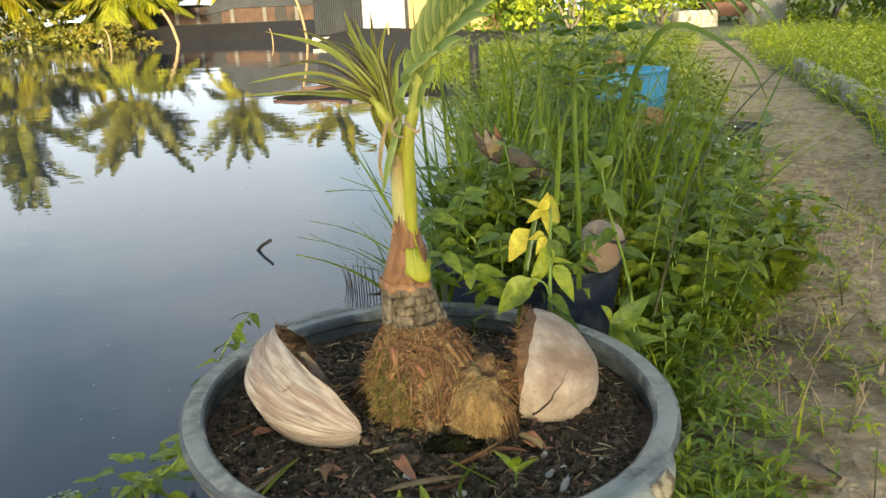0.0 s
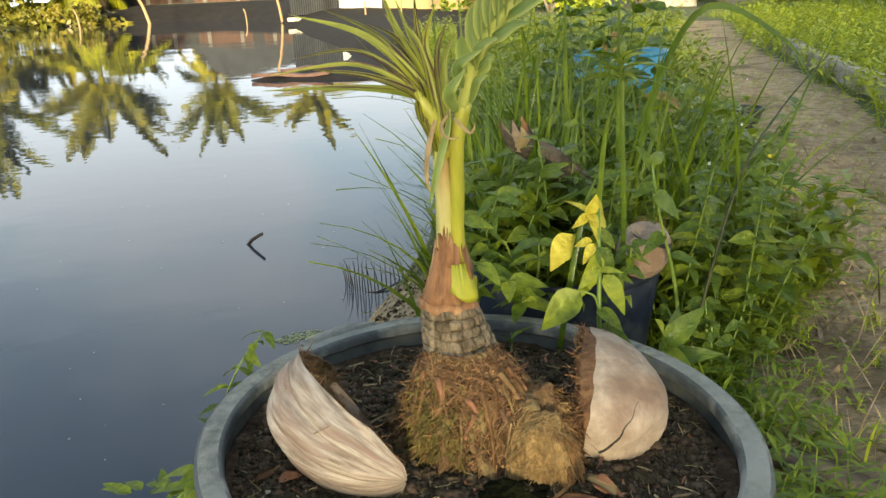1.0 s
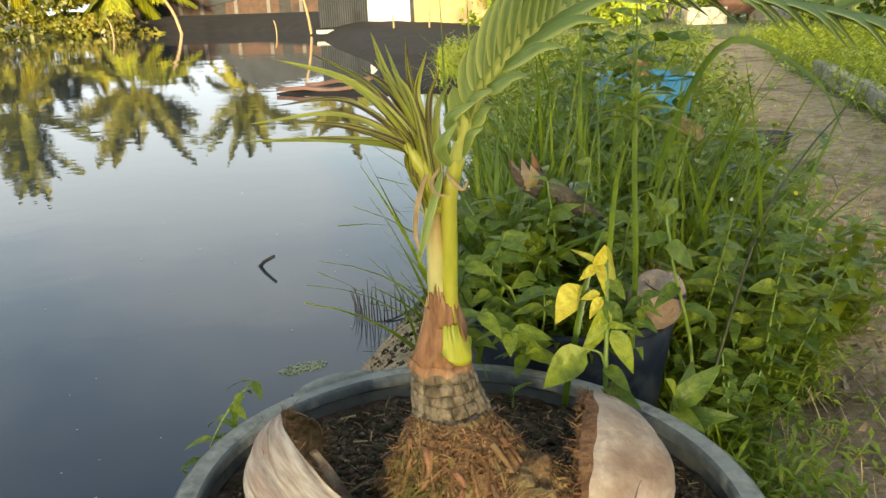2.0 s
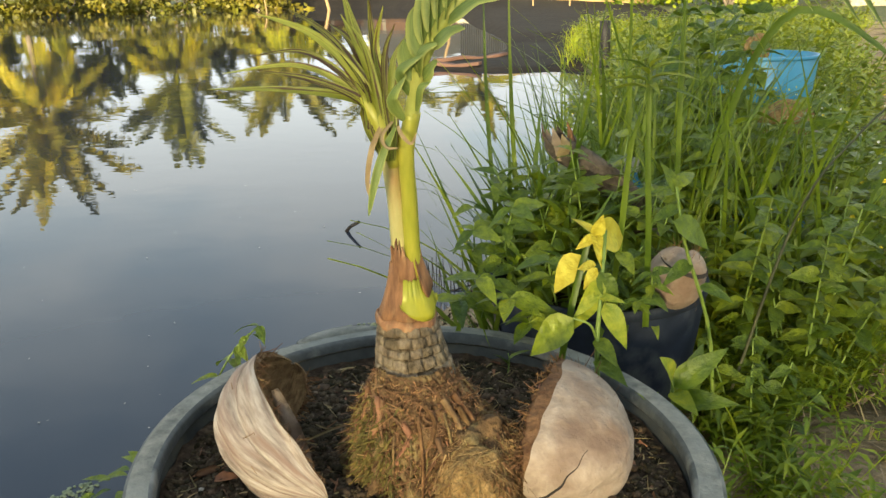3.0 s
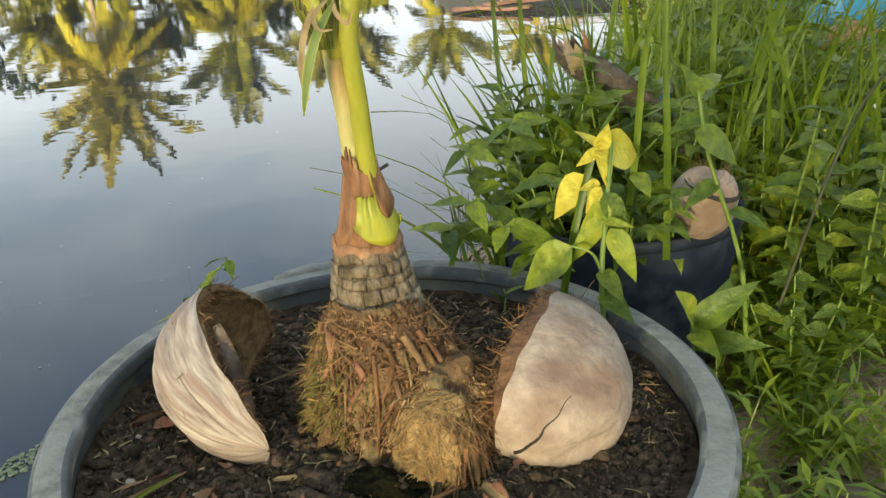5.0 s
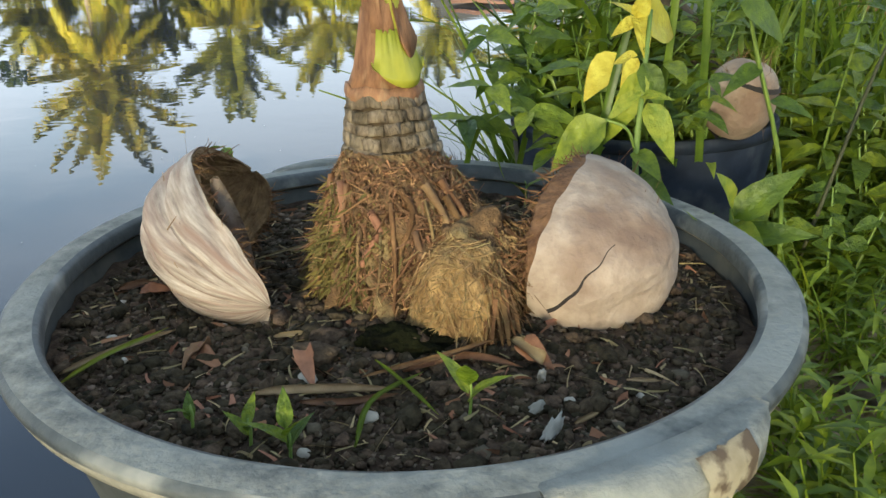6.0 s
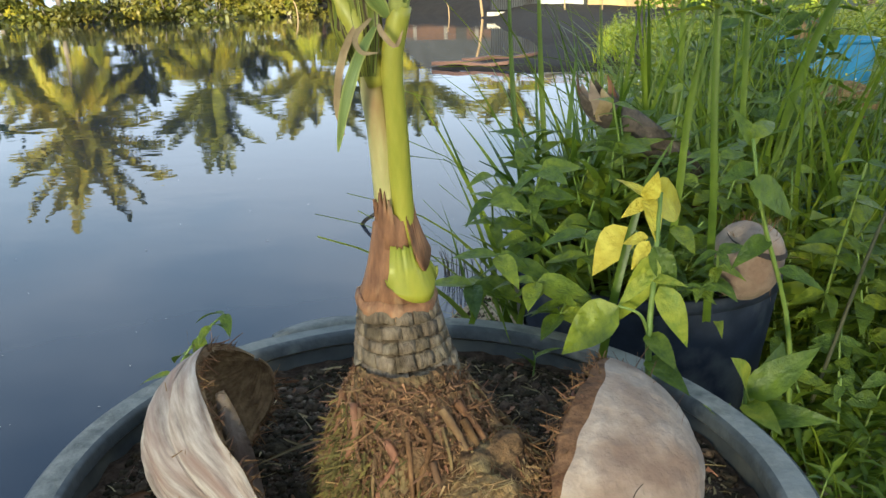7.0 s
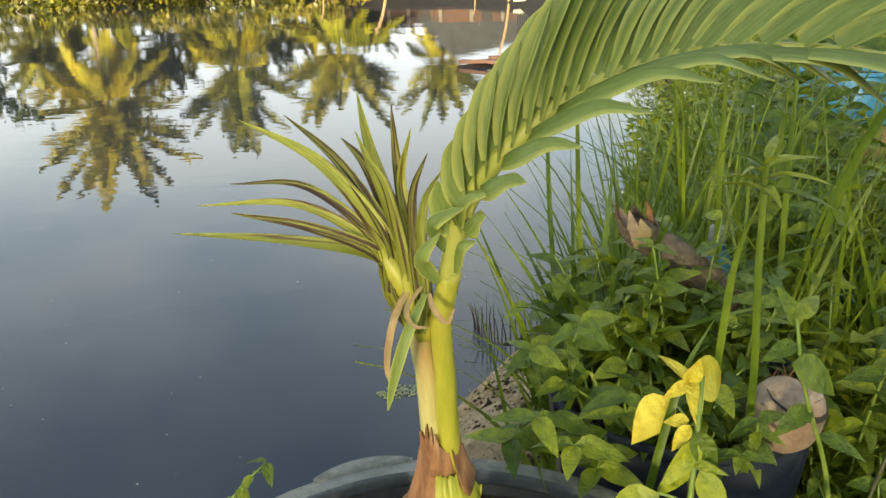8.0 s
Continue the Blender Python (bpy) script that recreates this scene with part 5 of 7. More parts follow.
    def rim(rnd):
        u = rnd.uniform(0.10, 0.90)
        th = low(u) - over * rnd.uniform(0, 0.9) if rnd.random() < 0.7 else high(u)
        p = at(u, th, thick * rnd.uniform(0.10, 1.0))
        return p, (X * rnd.uniform(-1, 1) - Z * rnd.uniform(0.1, 0.5) - Y * rnd.uniform(-0.1, 0.1)).normalized()
    for nm, fn, cnt, L, w, m_ in (("loose_fibre", inside, strands_n, 0.034, 0.0006, lining), ("rim_fibre", rim, strands_n, 0.015, 0.0007, M_RFIBRE)):
        v_, f_ = strands(cnt, seed + len(nm), fn, L, w, 0.35, 0.1)
        ob = new(nm, soup(nm, v_, f_, m_))
        ob.parent = root
        tagged(ob, "", "", "", "stuff")
    return root, at


ribbed, ribbed_at = husk("coconut_husk", "pale ribbed half coconut husk standing open in the soil", (-0.1875, 0.9298, 0.3659), (0.471, -0.845, -0.253), (0.879, 0.474, 0.052), 0.112, 0.081, 0.805, -0.15, 0.018, (1.34, 1.33), 0.69, M_HUSK_R, 0.085, 2.0, 0.010, 500, freq=6.5, hood=0.9)
big, big_at = husk("coconut_husk", "smooth bleached half coconut husk leaning against the nut", (0.1028, 0.9666, 0.366), (-0.196, -0.917, -0.348), (-0.978, 0.160, 0.132), 0.0914, 0.0892, 0.70, 0.187, 0.008, (1.617, 1.236), -0.207, M_HUSK, 0.006, 7.0, 0.016, 600, M_FIBRE_D, ((0.24, -0.15, 0.10, 0.35, 0.012), (0.42, -0.75, 0.03, 0.35, 0.0022), (0.62, -0.35, 0.025, 0.3, 0.0018)), 0.05, 0.30)
for k in range(-3, 4):
    for part_of in (0, 1):
        u0, u1 = ((0.05, 0.50), (0.46, 0.86))[part_of]
        u0, u1 = u0 + 0.04 * ((k * 7) % 3), u1 - 0.05 * ((k * 5) % 4)
        pts, ok = [], True
        for i in range(22):
            u = u0 + (u1 - u0) * i / 21
            th = k * math.pi / 6.5 - 0.22 * math.sin(2.6 * u + 0.5) + 0.012 * math.sin(9 * u + k)
            ok = ok and -1.25 < th < 1.2 - 0.69 * (u - 0.35)
            pts.append(ribbed_at(u, th, -0.0006))
        if not ok:
            continue
        bm = bmesh.new()
        mid = Vector(sum(pts, Vector())) / 22
        strip(bm, pts, [0.0005 + 0.0013 * math.sin(math.pi * i / 21) * (1 + 0.5 * math.sin(5 * i + k)) for i in range(22)], mid.normalized(), 0.0)
        part("groove", bm, M_RIBLINE, ribbed, "brown groove between ribs")
# a pale tongue of skin torn away inside the opening
bm = bmesh.new()
tongue = glide([Vector(p) - Vector((-0.1875, 0.9298, 0.3659)) for p in ((-0.199, 0.916, 0.421), (-0.184, 0.900, 0.405), (-0.163, 0.879, 0.384), (-0.143, 0.857, 0.361), (-0.124, 0.840, 0.338))], 18)
strip(bm, tongue, [0.001 + 0.017 * math.sin(math.pi * min(1, 0.10 + 0.9 * i / 17)) ** 0.8 for i in range(18)], Vector((0.25, -0.80, 0.55)), -0.35)
bmesh.ops.solidify(bm, geom=bm.faces[:], thickness=0.003)
part("skin_tongue", bm, M_HUSK, ribbed, "torn pale tongue of skin")
# a dark split across the smooth husk, rotten at its lower end
bm = bmesh.new()
pts = [big_at(u, float(np.interp(u, (0.02, 0.09, 0.17, 0.25, 0.33), (-0.5, -0.78, -0.935, -0.974, -0.99))) + 0.015 * math.sin(60 * u), -0.0008) for u in (0.03 + 0.29 * i / 17 for i in range(18))]
strip(bm, pts, [(0.0060 * (1 - i / 17) ** 3.0 + 0.0010 * (1 - i / 17)) * (0.75 + 0.35 * math.sin(3.1 * i)) + 0.0006 for i in range(18)], Vector((0.1, -1, 0.5)), 0.0)
part("split", bm, M_CRACK, big, "dark rotten split in the skin")

# ---- litter on the soil ----
def on_soil(points, lift=0.004):
    return [Vector((x, y, soil_height(x, y) + lift)) for x, y in points]


def litter(name, points, width, material, label, category, lift=0.004, fold=0.3, arch=0.0):
    bm = bmesh.new()
    pts = glide(on_soil(points, lift), 14)
    for i, p in enumerate(pts):
        p.z += arch * math.sin(math.pi * i / 13)
    strip(bm, pts, [width * min(1, 0.35 + 3 * i / 13, 0.12 + 4 * (13 - i) / 13) for i in range(14)], Vector((0.1, -0.3, 1)), fold)
    low = bmesh.ops.solidify(bm, geom=bm.faces[:], thickness=0.0009)
    return thing(name, bm, material, label, category)


litter("straw_strip", [(-0.087, 0.745), (-0.053, 0.756), (0.010, 0.769)], 0.008, M_DRY, "pale straw strip lying on the soil", "straw", 0.007)
litter("brown_strip", [(-0.050, 0.740), (-0.016, 0.743), (0.010, 0.764)], 0.007, M_DLEAF, "reddish dry strip lying on the soil", "straw", 0.005)
litter("grass_blade", [(-0.236, 0.742), (-0.216, 0.772), (-0.190, 0.826)], 0.007, M_DRY, "half-dry grass blade on the soil", "dead leaf", 0.006)
litter("grass_blade", [(-0.226, 0.729), (-0.212, 0.760), (-0.192, 0.812)], 0.005, M_GLEAF, "half-green grass blade on the soil", "dead leaf", 0.009)
def dead_leaf(x, y, length, turn, tilt, wide, seed, label):
    bm = ovate(length, length * wide, 0.35, 0.8, 9, 1.0, 0.035, seed)
    for v in bm.verts:
        v.co.z += 0.10 * length * noise.noise(v.co * (2.2 / length) + Vector((seed, 0, 0)))
    bmesh.ops.solidify(bm, geom=bm.faces[:], thickness=0.0005)
    ob = thing("dead_leaf", bm, M_DLEAF, label, "dead leaf", "dead leaves on the soil")
    ob.location, ob.rotation_euler = (x, y, soil_height(x, y) + 0.006), (tilt, -0.15, turn)


dead_leaf(-0.165, 0.795, 0.048, -0.55, 0.3, 0.34, 1, "crumpled reddish brown leaf on the soil")
dead_leaf(-0.150, 0.802, 0.036, -1.8, 0.5, 0.45, 2, "small crumpled reddish leaf on the soil")
dead_leaf(-0.072, 0.806, 0.052, -1.25, 0.6, 0.30, 3, "narrow reddish leaf curled on the soil")
dead_leaf(-0.262, 0.875, 0.030, 0.5, 0.3, 0.45, 4, "small orange-brown leaf on the soil")
dead_leaf(0.080, 0.838, 0.034, -0.8, 0.4, 0.55, 5, "papery tan leaf scrap beside the husk")
litter("straw_chip", [(-0.109, 0.823), (-0.082, 0.825)], 0.006, M_DRY, "short straw chip on the soil", "straw", 0.005)
litter("straw_chip", [(-0.290, 0.885), (-0.268, 0.902)], 0.011, M_DLEAF, "orange dry chip on the soil", "straw", 0.005)
litter("root_strip", [(0.005, 0.790), (0.042, 0.818), (0.085, 0.812)], 0.007, M_DLEAF, "reddish fibrous strip beside the nut", "straw", 0.006)
litter("root_strip", [(-0.020, 0.775), (0.030, 0.806), (0.062, 0.842)], 0.005, M_ROOTLET, "tan fibrous strip beside the nut", "straw", 0.008)
litter("root_strip", [(0.072, 0.842), (0.090, 0.826), (0.098, 0.815)], 0.012, M_DRY, "papery tan scrap beside the husk", "straw", 0.008, 0.5, 0.004)
litter("straw_chip", [(0.126, 0.758), (0.140, 0.774)], 0.004, M_DRY, "pale twig on the soil", "straw", 0.006)
litter("straw_chip", [(0.155, 0.812), (0.178, 0.818)], 0.004, M_DRY, "pale twig on the soil", "straw", 0.006)
litter("twig", [(-0.188, 0.950), (-0.150, 0.992), (-0.105, 1.010)], 0.004, M_DRY, "long dry twig between husk and roots", "twig", 0.012)
litter("grass_blade", [(0.003, 0.700), (-0.001, 0.743), (0.020, 0.790)], 0.004, M_GRASS, "thin green grass blade on the soil", "grass", 0.010)
litter("grass_blade", [(-0.015, 0.790), (0.012, 0.770), (0.045, 0.735)], 0.003, M_GRASS, "thin green grass blade on the soil", "grass", 0.012)
# white scraps of film
for i, (x, y, s) in enumerate(((0.099, 0.806, 0.012), (0.100, 0.768, 0.011), (0.114, 0.742, 0.014))):
    bm = bmesh.new()
    blob(bm, (0, 0, 0), (s * 0.22, s * 0.30, s * 0.75), 0.6, 3.4, i + 9.0, 3)
    ob = thing("plastic_scrap", bm, M_FLECK, "small crumpled white scrap on the soil", "scrap", "white scraps")
    ob.location, ob.rotation_euler = (x, y, soil_height(x, y) + 0.007), (0.6, 0.2, i)
for i, (x, y, s) in enumerate(((-0.161, 0.840, 0.0055), (-0.273, 0.866, 0.005), (-0.235, 0.800, 0.006), (0.165, 0.800, 0.004), (-0.03, 0.70, 0.0065), (-0.060, 0.775, 0.0095), (0.0, 0.735, 0.0085), (0.12, 0.79, 0.006), (-0.20, 0.765, 0.005))):
    bm = bmesh.new()
    blob(bm, (0, 0, 0), (s * 0.75, s * 0.6, s * 0.5), 0.3, 2.0, i + 20.0, 2)
    ob = thing("pebble", bm, M_STONE, "small pale pebble on the soil", "pebble", "pebbles on the soil")
    ob.location = (x, y, soil_height(x, y) + s * 0.4)
# scraps of straw all over
rnd = random.Random(77)


def on_soil_any(r_):
    a, r = r_.uniform(0, 2 * math.pi), 0.27 * math.sqrt(r_.random())
    x, y = TUB.x + r * math.cos(a), TUB.y + r * math.sin(a)
    b = r_.uniform(0, 2 * math.pi)
    return Vector((x, y, soil_height(x, y) + 0.004)), Vector((math.cos(b), math.sin(b), r_.uniform(-0.05, 0.25)))


v_, f_ = strands(480, 78, on_soil_any, 0.022, 0.0010, 0.3, 0.15)
tagged(new("straw_scraps", soup("straw_scraps", v_, f_, M_DRY)), "scattered straw and root scraps on the soil", "straw", "", "stuff")
v_, f_ = strands(260, 79, on_soil_any, 0.014, 0.0022, 0.3, 0.15)
tagged(new("leaf_scraps", soup("leaf_scraps", v_, f_, M_DLEAF)), "scattered brown leaf scraps on the soil", "dead leaf", "", "stuff")

# ---- broad leaves: shared meshes ----
LEAVES = {}
for key, m_ in (("green", M_LEAF), ("yellow", M_YLEAF), ("lime", M_GLEAF)):
    LEAVES[key] = [mesh_of("leaf", ovate(1.0, wd, dr, fo, 7, 1.0, 0.012, i), m_) for i, (wd, dr, fo) in enumerate(((0.55, 0.25, 0.35), (0.48, 0.45, 0.30), (0.62, 0.15, 0.25)))]


def leaf_at(parent, base, tip, key="green", roll=0.0, wide=1.0, which=0, face=(0, 0, 1)):
    """One leaf of a plant, from base to tip in the world."""
    b, t = Vector(base), Vector(tip)
    d = t - b
    L = d.length
    X = d.normalized()
    Z = Vector(face) - X * X.dot(Vector(face))
    Z = (Z.normalized() if Z.length > 0.05 else Vector((0.3, -1, 0)).normalized())
    Y = Z.cross(X)
    m = Matrix((X, Y, Z)).transposed().to_4x4() @ Matrix.Rotation(roll, 4, "X") @ Matrix.Diagonal((L, L * wide, L, 1))
    ob = new("leaf", LEAVES[key][which % 3])
    ob.parent = parent
    ob.matrix_basis = Matrix.Translation(b - Vector(parent.location)) @ m
    return ob


def stem_of(parent, points, r0, r1, material=M_STEM, name="stem"):
    bm = bmesh.new()
    pts = glide([Vector(p) - Vector(parent.location) for p in points], 14)
    tube(bm, pts, [r0 + (r1 - r0) * i / 13 for i in range(14)], 6)
    part(name, bm, material, parent)
    return [p + Vector(parent.location) for p in pts]


# small weeds growing in the tub
for i, (x, y, h, n_, key) in enumerate(((0.060, 0.752, 0.050, 3, "green"), (-0.036, 0.692, 0.040, 4, "green"), (-0.105, 0.700, 0.030, 2, "green"), (-0.066, 0.700, 0.032, 3, "green"), (0.030, 1.180, 0.050, 2, "green"), (0.215, 1.080, 0.040, 3, "green"))):
    w = new("weed_seedling")
    w.location = (x, y, soil_height(x, y))
    tagged(w, "small green weed sprouting in the tub", "weed", "weeds in the tub")
    stem_of(w, [(x, y, w.location.z - 0.004), (x + 0.002, y, w.location.z + h * 0.4), (x, y + 0.002, w.location.z + h * 0.6)], 0.0012, 0.0008)
    for k in range(n_):
        a = k * 2.4 + i
        b = Vector((x, y, w.location.z + h * (0.25 + 0.12 * k)))
        leaf_at(w, b, b + Vector((math.cos(a) * h * 0.45, math.sin(a) * h * 0.35, h * 0.55)), key, 0.0, 0.75, k)

# ---- the yellow-leaved weed behind the tub ----
yw = new("yellow_weed")
yw.location = (0.165, 1.175, on_ground(0.165, 1.175))
tagged(yw, "weed with bright yellow and lime leaves behind the tub", "weed")
stem_of(yw, [(0.165, 1.175, 0.10), (0.160, 1.150, 0.25), (0.150, 1.135, 0.38), (0.152, 1.150, 0.46), (0.155, 1.180, 0.535)], 0.0045, 0.0025)
top = (0.142, 1.180, 0.527)
for b, t, key, wide, roll in ((top, (0.195, 1.248, 0.508), "yellow", 1.25, 0.5), (top, (0.112, 1.204, 0.549), "yellow", 0.80, 0.7), (top, (0.157, 1.152, 0.492), "yellow", 0.95, -0.4), (top, (0.152, 1.168, 0.556), "yellow", 1.35, 0.2),
                              (top, (0.118, 1.165, 0.512), "yellow", 1.0, -0.2), (top, (0.150, 1.150, 0.520), "yellow", 1.1, 0.3), ((0.128, 1.214, 0.487), (0.087, 1.184, 0.446), "yellow", 1.45, 0.9), ((0.145, 1.165, 0.492), (0.118, 1.170, 0.485), "yellow", 1.2, 0.3),
                              ((0.146, 1.160, 0.490), (0.128, 1.150, 0.462), "yellow", 1.0, 0.6), ((0.150, 1.152, 0.480), (0.126, 1.125, 0.405), "lime", 1.15, -0.4), ((0.157, 1.146, 0.448), (0.192, 1.117, 0.400), "lime", 1.35, 0.3), ((0.150, 1.155, 0.486), (0.176, 1.145, 0.440), "green", 1.1, 0.5),
                              ((0.150, 1.150, 0.462), (0.120, 1.120, 0.440), "lime", 1.1, 0.2), ((0.150, 1.148, 0.455), (0.178, 1.128, 0.462), "lime", 1.0, 0.1), ((0.119, 1.118, 0.436), (0.060, 1.106, 0.386), "green", 1.25, 0.5), ((0.148, 1.138, 0.400), (0.176, 1.096, 0.388), "green", 1.0, 0.0),
                              ((0.150, 1.140, 0.372), (0.185, 1.085, 0.372), "green", 0.9, 0.2), ((0.15, 1.16, 0.50), (0.165, 1.19, 0.47), "lime", 1.0, 0.0)):
    leaf_at(yw, b, t, key, 0.5 * roll, (0.70 if key == "lime" else 0.85) * wide, 1 if key == "lime" else 0, (0.25, -0.75, 0.6))
stem_of(yw, [(0.150, 1.140, 0.395), (0.140, 1.125, 0.425), (0.119, 1.118, 0.436)], 0.0018, 0.0014)
stem_of(yw, [(0.150, 1.152, 0.478), (0.140, 1.185, 0.487), (0.128, 1.214, 0.487)], 0.0015, 0.0012)
# broad weed at the rim
rw = new("rim_weed")
rw.location = (0.265, 1.19, on_ground(0.265, 1.19))
tagged(rw, "lime-green broad-leaved weed beside the tub's rim", "weed")
stem_of(rw, [(0.265, 1.19, 0.10), (0.258, 1.175, 0.24), (0.250, 1.165, 0.335)], 0.003, 0.002)
for b, t, key, wide in (((0.250, 1.165, 0.330), (0.240, 1.130, 0.385), "lime", 1.15), ((0.252, 1.165, 0.325), (0.318, 1.170, 0.385), "green", 0.75), ((0.252, 1.168, 0.315), (0.275, 1.110, 0.325), "lime", 0.8), ((0.255, 1.17, 0.30), (0.325, 1.13, 0.33), "green", 0.7), ((0.255, 1.17, 0.29), (0.30, 1.22, 0.37), "green", 0.7)):
    leaf_at(rw, b, t, key, 0.2, wide, 0, (0.1, -0.6, 0.8))

# ---- the navy pot behind, its weeds, husks and stump ----
POT = Vector((0.151, 1.469, 0.0))


def round_pot(name, centre, z0, z1, r0, r1, material, label, lip=0.006, fill=M_SOIL, rim_material=None, rim_label=""):
    root = new(name)
    root.location = (centre[0], centre[1], z0)
    tagged(root, label, "plant pot")
    h = z1 - z0
    bm = bmesh.new()
    lathe(bm, [(0.01, 0.0), (r0 * 0.97, 0.0), (r0, 0.006), (r0 + (r1 - r0) * 0.55, h * 0.55), (r1, h - 0.012), (r1 - 0.004, h - 0.006), (r1 - 0.008, h - 0.01), (r0 - 0.004, 0.012), (0.01, 0.01)], (0, 0, 0), 56)
    part("body", bm, material, root)
    bm = bmesh.new()
    lathe(bm, [(r1 - 0.008, h - 0.016), (r1 + lip, h - 0.016), (r1 + lip + 0.001, h - 0.006), (r1 + lip * 0.6, h), (r1 - 0.006, h), (r1 - 0.008, h - 0.016)], (0, 0, 0), 56)
    part("rim", bm, rim_material or material, root, rim_label)
    bm = bmesh.new()
    lathe(bm, [(0.002, h - 0.035), (r1 * 0.5, h - 0.03), (r1 - 0.009, h - 0.04)], (0, 0, 0), 40)
    part("soil", bm, fill, root, "dark soil")
    return root


pot2 = round_pot("plant_pot", POT, 0.125, 0.374, 0.152, 0.180, M_NAVY, "dirty navy blue plastic pot crowded with weeds", 0.0015)
bm = bmesh.new()
n_ = 14
outer_ = [[bm.verts.new((0.1845 * math.cos(a), 0.1845 * math.sin(a), z)) for a in (radians(172 + 34 * i / n_) for i in range(n_ + 1))] for z in (0.0, 0.125, 0.246)]
for row in outer_[:1]:
    for v in row:
        v.co.x *= 0.84
        v.co.y *= 0.84
for v in outer_[1]:
    v.co.x *= 0.92
    v.co.y *= 0.92
for p, q in zip(outer_, outer_[1:]):
    for i in range(n_):
        bm.faces.new((p[i], p[i + 1], q[i + 1], q[i]))
bmesh.ops.solidify(bm, geom=bm.faces[:], thickness=0.003)
part("mud_crust", bm, M_POTEDGE, pot2, "dried grey mud crust on the pot's side")

# pale husk on the pot's edge
ph, ph_at = husk("coconut_husk", "pale rounded coconut husk resting on the navy pot's edge", (0.264, 1.325, 0.421), (-0.30, 0.15, -0.94), (-0.2, 0.95, 0.2), 0.047, 0.042, 1.0, 0.0, 0.0, (2.2, 2.2), 0.0, M_HUSK, 0.004, 11.0, 0.008, 150)
bm = bmesh.new()
strip(bm, [ph_at(0.70, th, -0.0012) for th in [-1.6 + 0.16 * i for i in range(21)]], [0.002 + 0.005 * math.sin(math.pi * i / 20) for i in range(21)], Vector((0.6, -0.7, 0.4)), 0.0)
part("split", bm, M_CRACK, ph, "dark split near the end")

# cut seedling stump with torn brown sheaths
st = new("seedling_stump")
st.location = (0.21, 1.55, 0.345)
tagged(st, "mottled grey seedling stump with torn brown sheath top", "stump")
bm = bmesh.new()
tube(bm, glide([(0.045, 0.0, -0.02), (0.0, -0.01, 0.12), (-0.075, -0.03, 0.195), (-0.130, -0.045, 0.232)], 16), [0.030 - 0.0006 * i for i in range(16)], 14)
part("stem", bm, M_LOG, st, "mottled brown bark")
for k, (a, L, w) in enumerate(((0.2, 0.045, 0.026), (0.9, 0.060, 0.022), (1.6, 0.052, 0.028), (2.4, 0.048, 0.026), (3.1, 0.064, 0.026), (3.9, 0.042, 0.030), (4.5, 0.058, 0.022), (5.1, 0.046, 0.030), (5.8, 0.038, 0.024))):
    bm = bmesh.new()
    b = Vector((-0.122 + 0.018 * math.cos(a), -0.042 + 0.018 * math.sin(a), 0.212))
    strip(bm, glide([b, b + Vector((0.012 * math.cos(a) - 0.005, 0.012 * math.sin(a), L * 0.55)), b + Vector((0.008 * math.cos(a) - 0.012, 0.01 * math.sin(a), L))], 9), [w * q for q in (0.8, 1, 1, 0.9, 0.75, 0.6, 0.42, 0.25, 0.05)], Vector((math.cos(a), math.sin(a), 0.2)), -0.5)
    part("torn_sheath", bm, (M_LOG, M_DLEAF, M_LOG, M_PLANK, M_DLEAF, M_LOG, M_PLANK, M_DRY, M_LOG)[k], st)


def weed_bush(x, y, z, stems, seed, label, spread, height, leaf, low=0.3, wide=1.0):
    rnd = random.Random(seed)
    root = new("leafy_weed")
    root.location = (x, y, z)
    tagged(root, label, "weed", "weeds round the navy pot")
    for s in range(stems):
        a = 2 * math.pi * s / stems + rnd.uniform(-0.5, 0.5)
        r, h = spread * rnd.uniform(0.35, 1.0), height * rnd.uniform(0.65, 1.1)
        bx, by = x + 0.25 * r * math.cos(a), y + 0.25 * r * math.sin(a)
        pts = stem_of(root, [(bx, by, z - 0.01), (bx + 0.35 * r * math.cos(a), by + 0.35 * r * math.sin(a), z + 0.55 * h), (bx + 0.75 * r * math.cos(a), by + 0.75 * r * math.sin(a), z + h)], 0.0025, 0.0012)
        count = max(3, int(h / (0.42 * leaf)))
        for k in range(count):
            u = low + (1 - low) * k / (count - 1)
            p = pts[min(int(u * 13), 13)]
            for side in (0, math.pi):
                b = a + k * 1.57 + side + rnd.uniform(-0.35, 0.35)
                L = leaf * (1.1 - 0.45 * u) * rnd.uniform(0.75, 1.25)
                t = p + Vector((math.cos(b) * L, math.sin(b) * L, L * rnd.uniform(-0.35, 0.45)))
                leaf_at(root, p, t, "green", rnd.uniform(-0.3, 0.3), wide * rnd.uniform(0.80, 1.10), rnd.randrange(3), (rnd.uniform(-0.5, 0.5), rnd.uniform(-0.7, 0.3), 0.9))


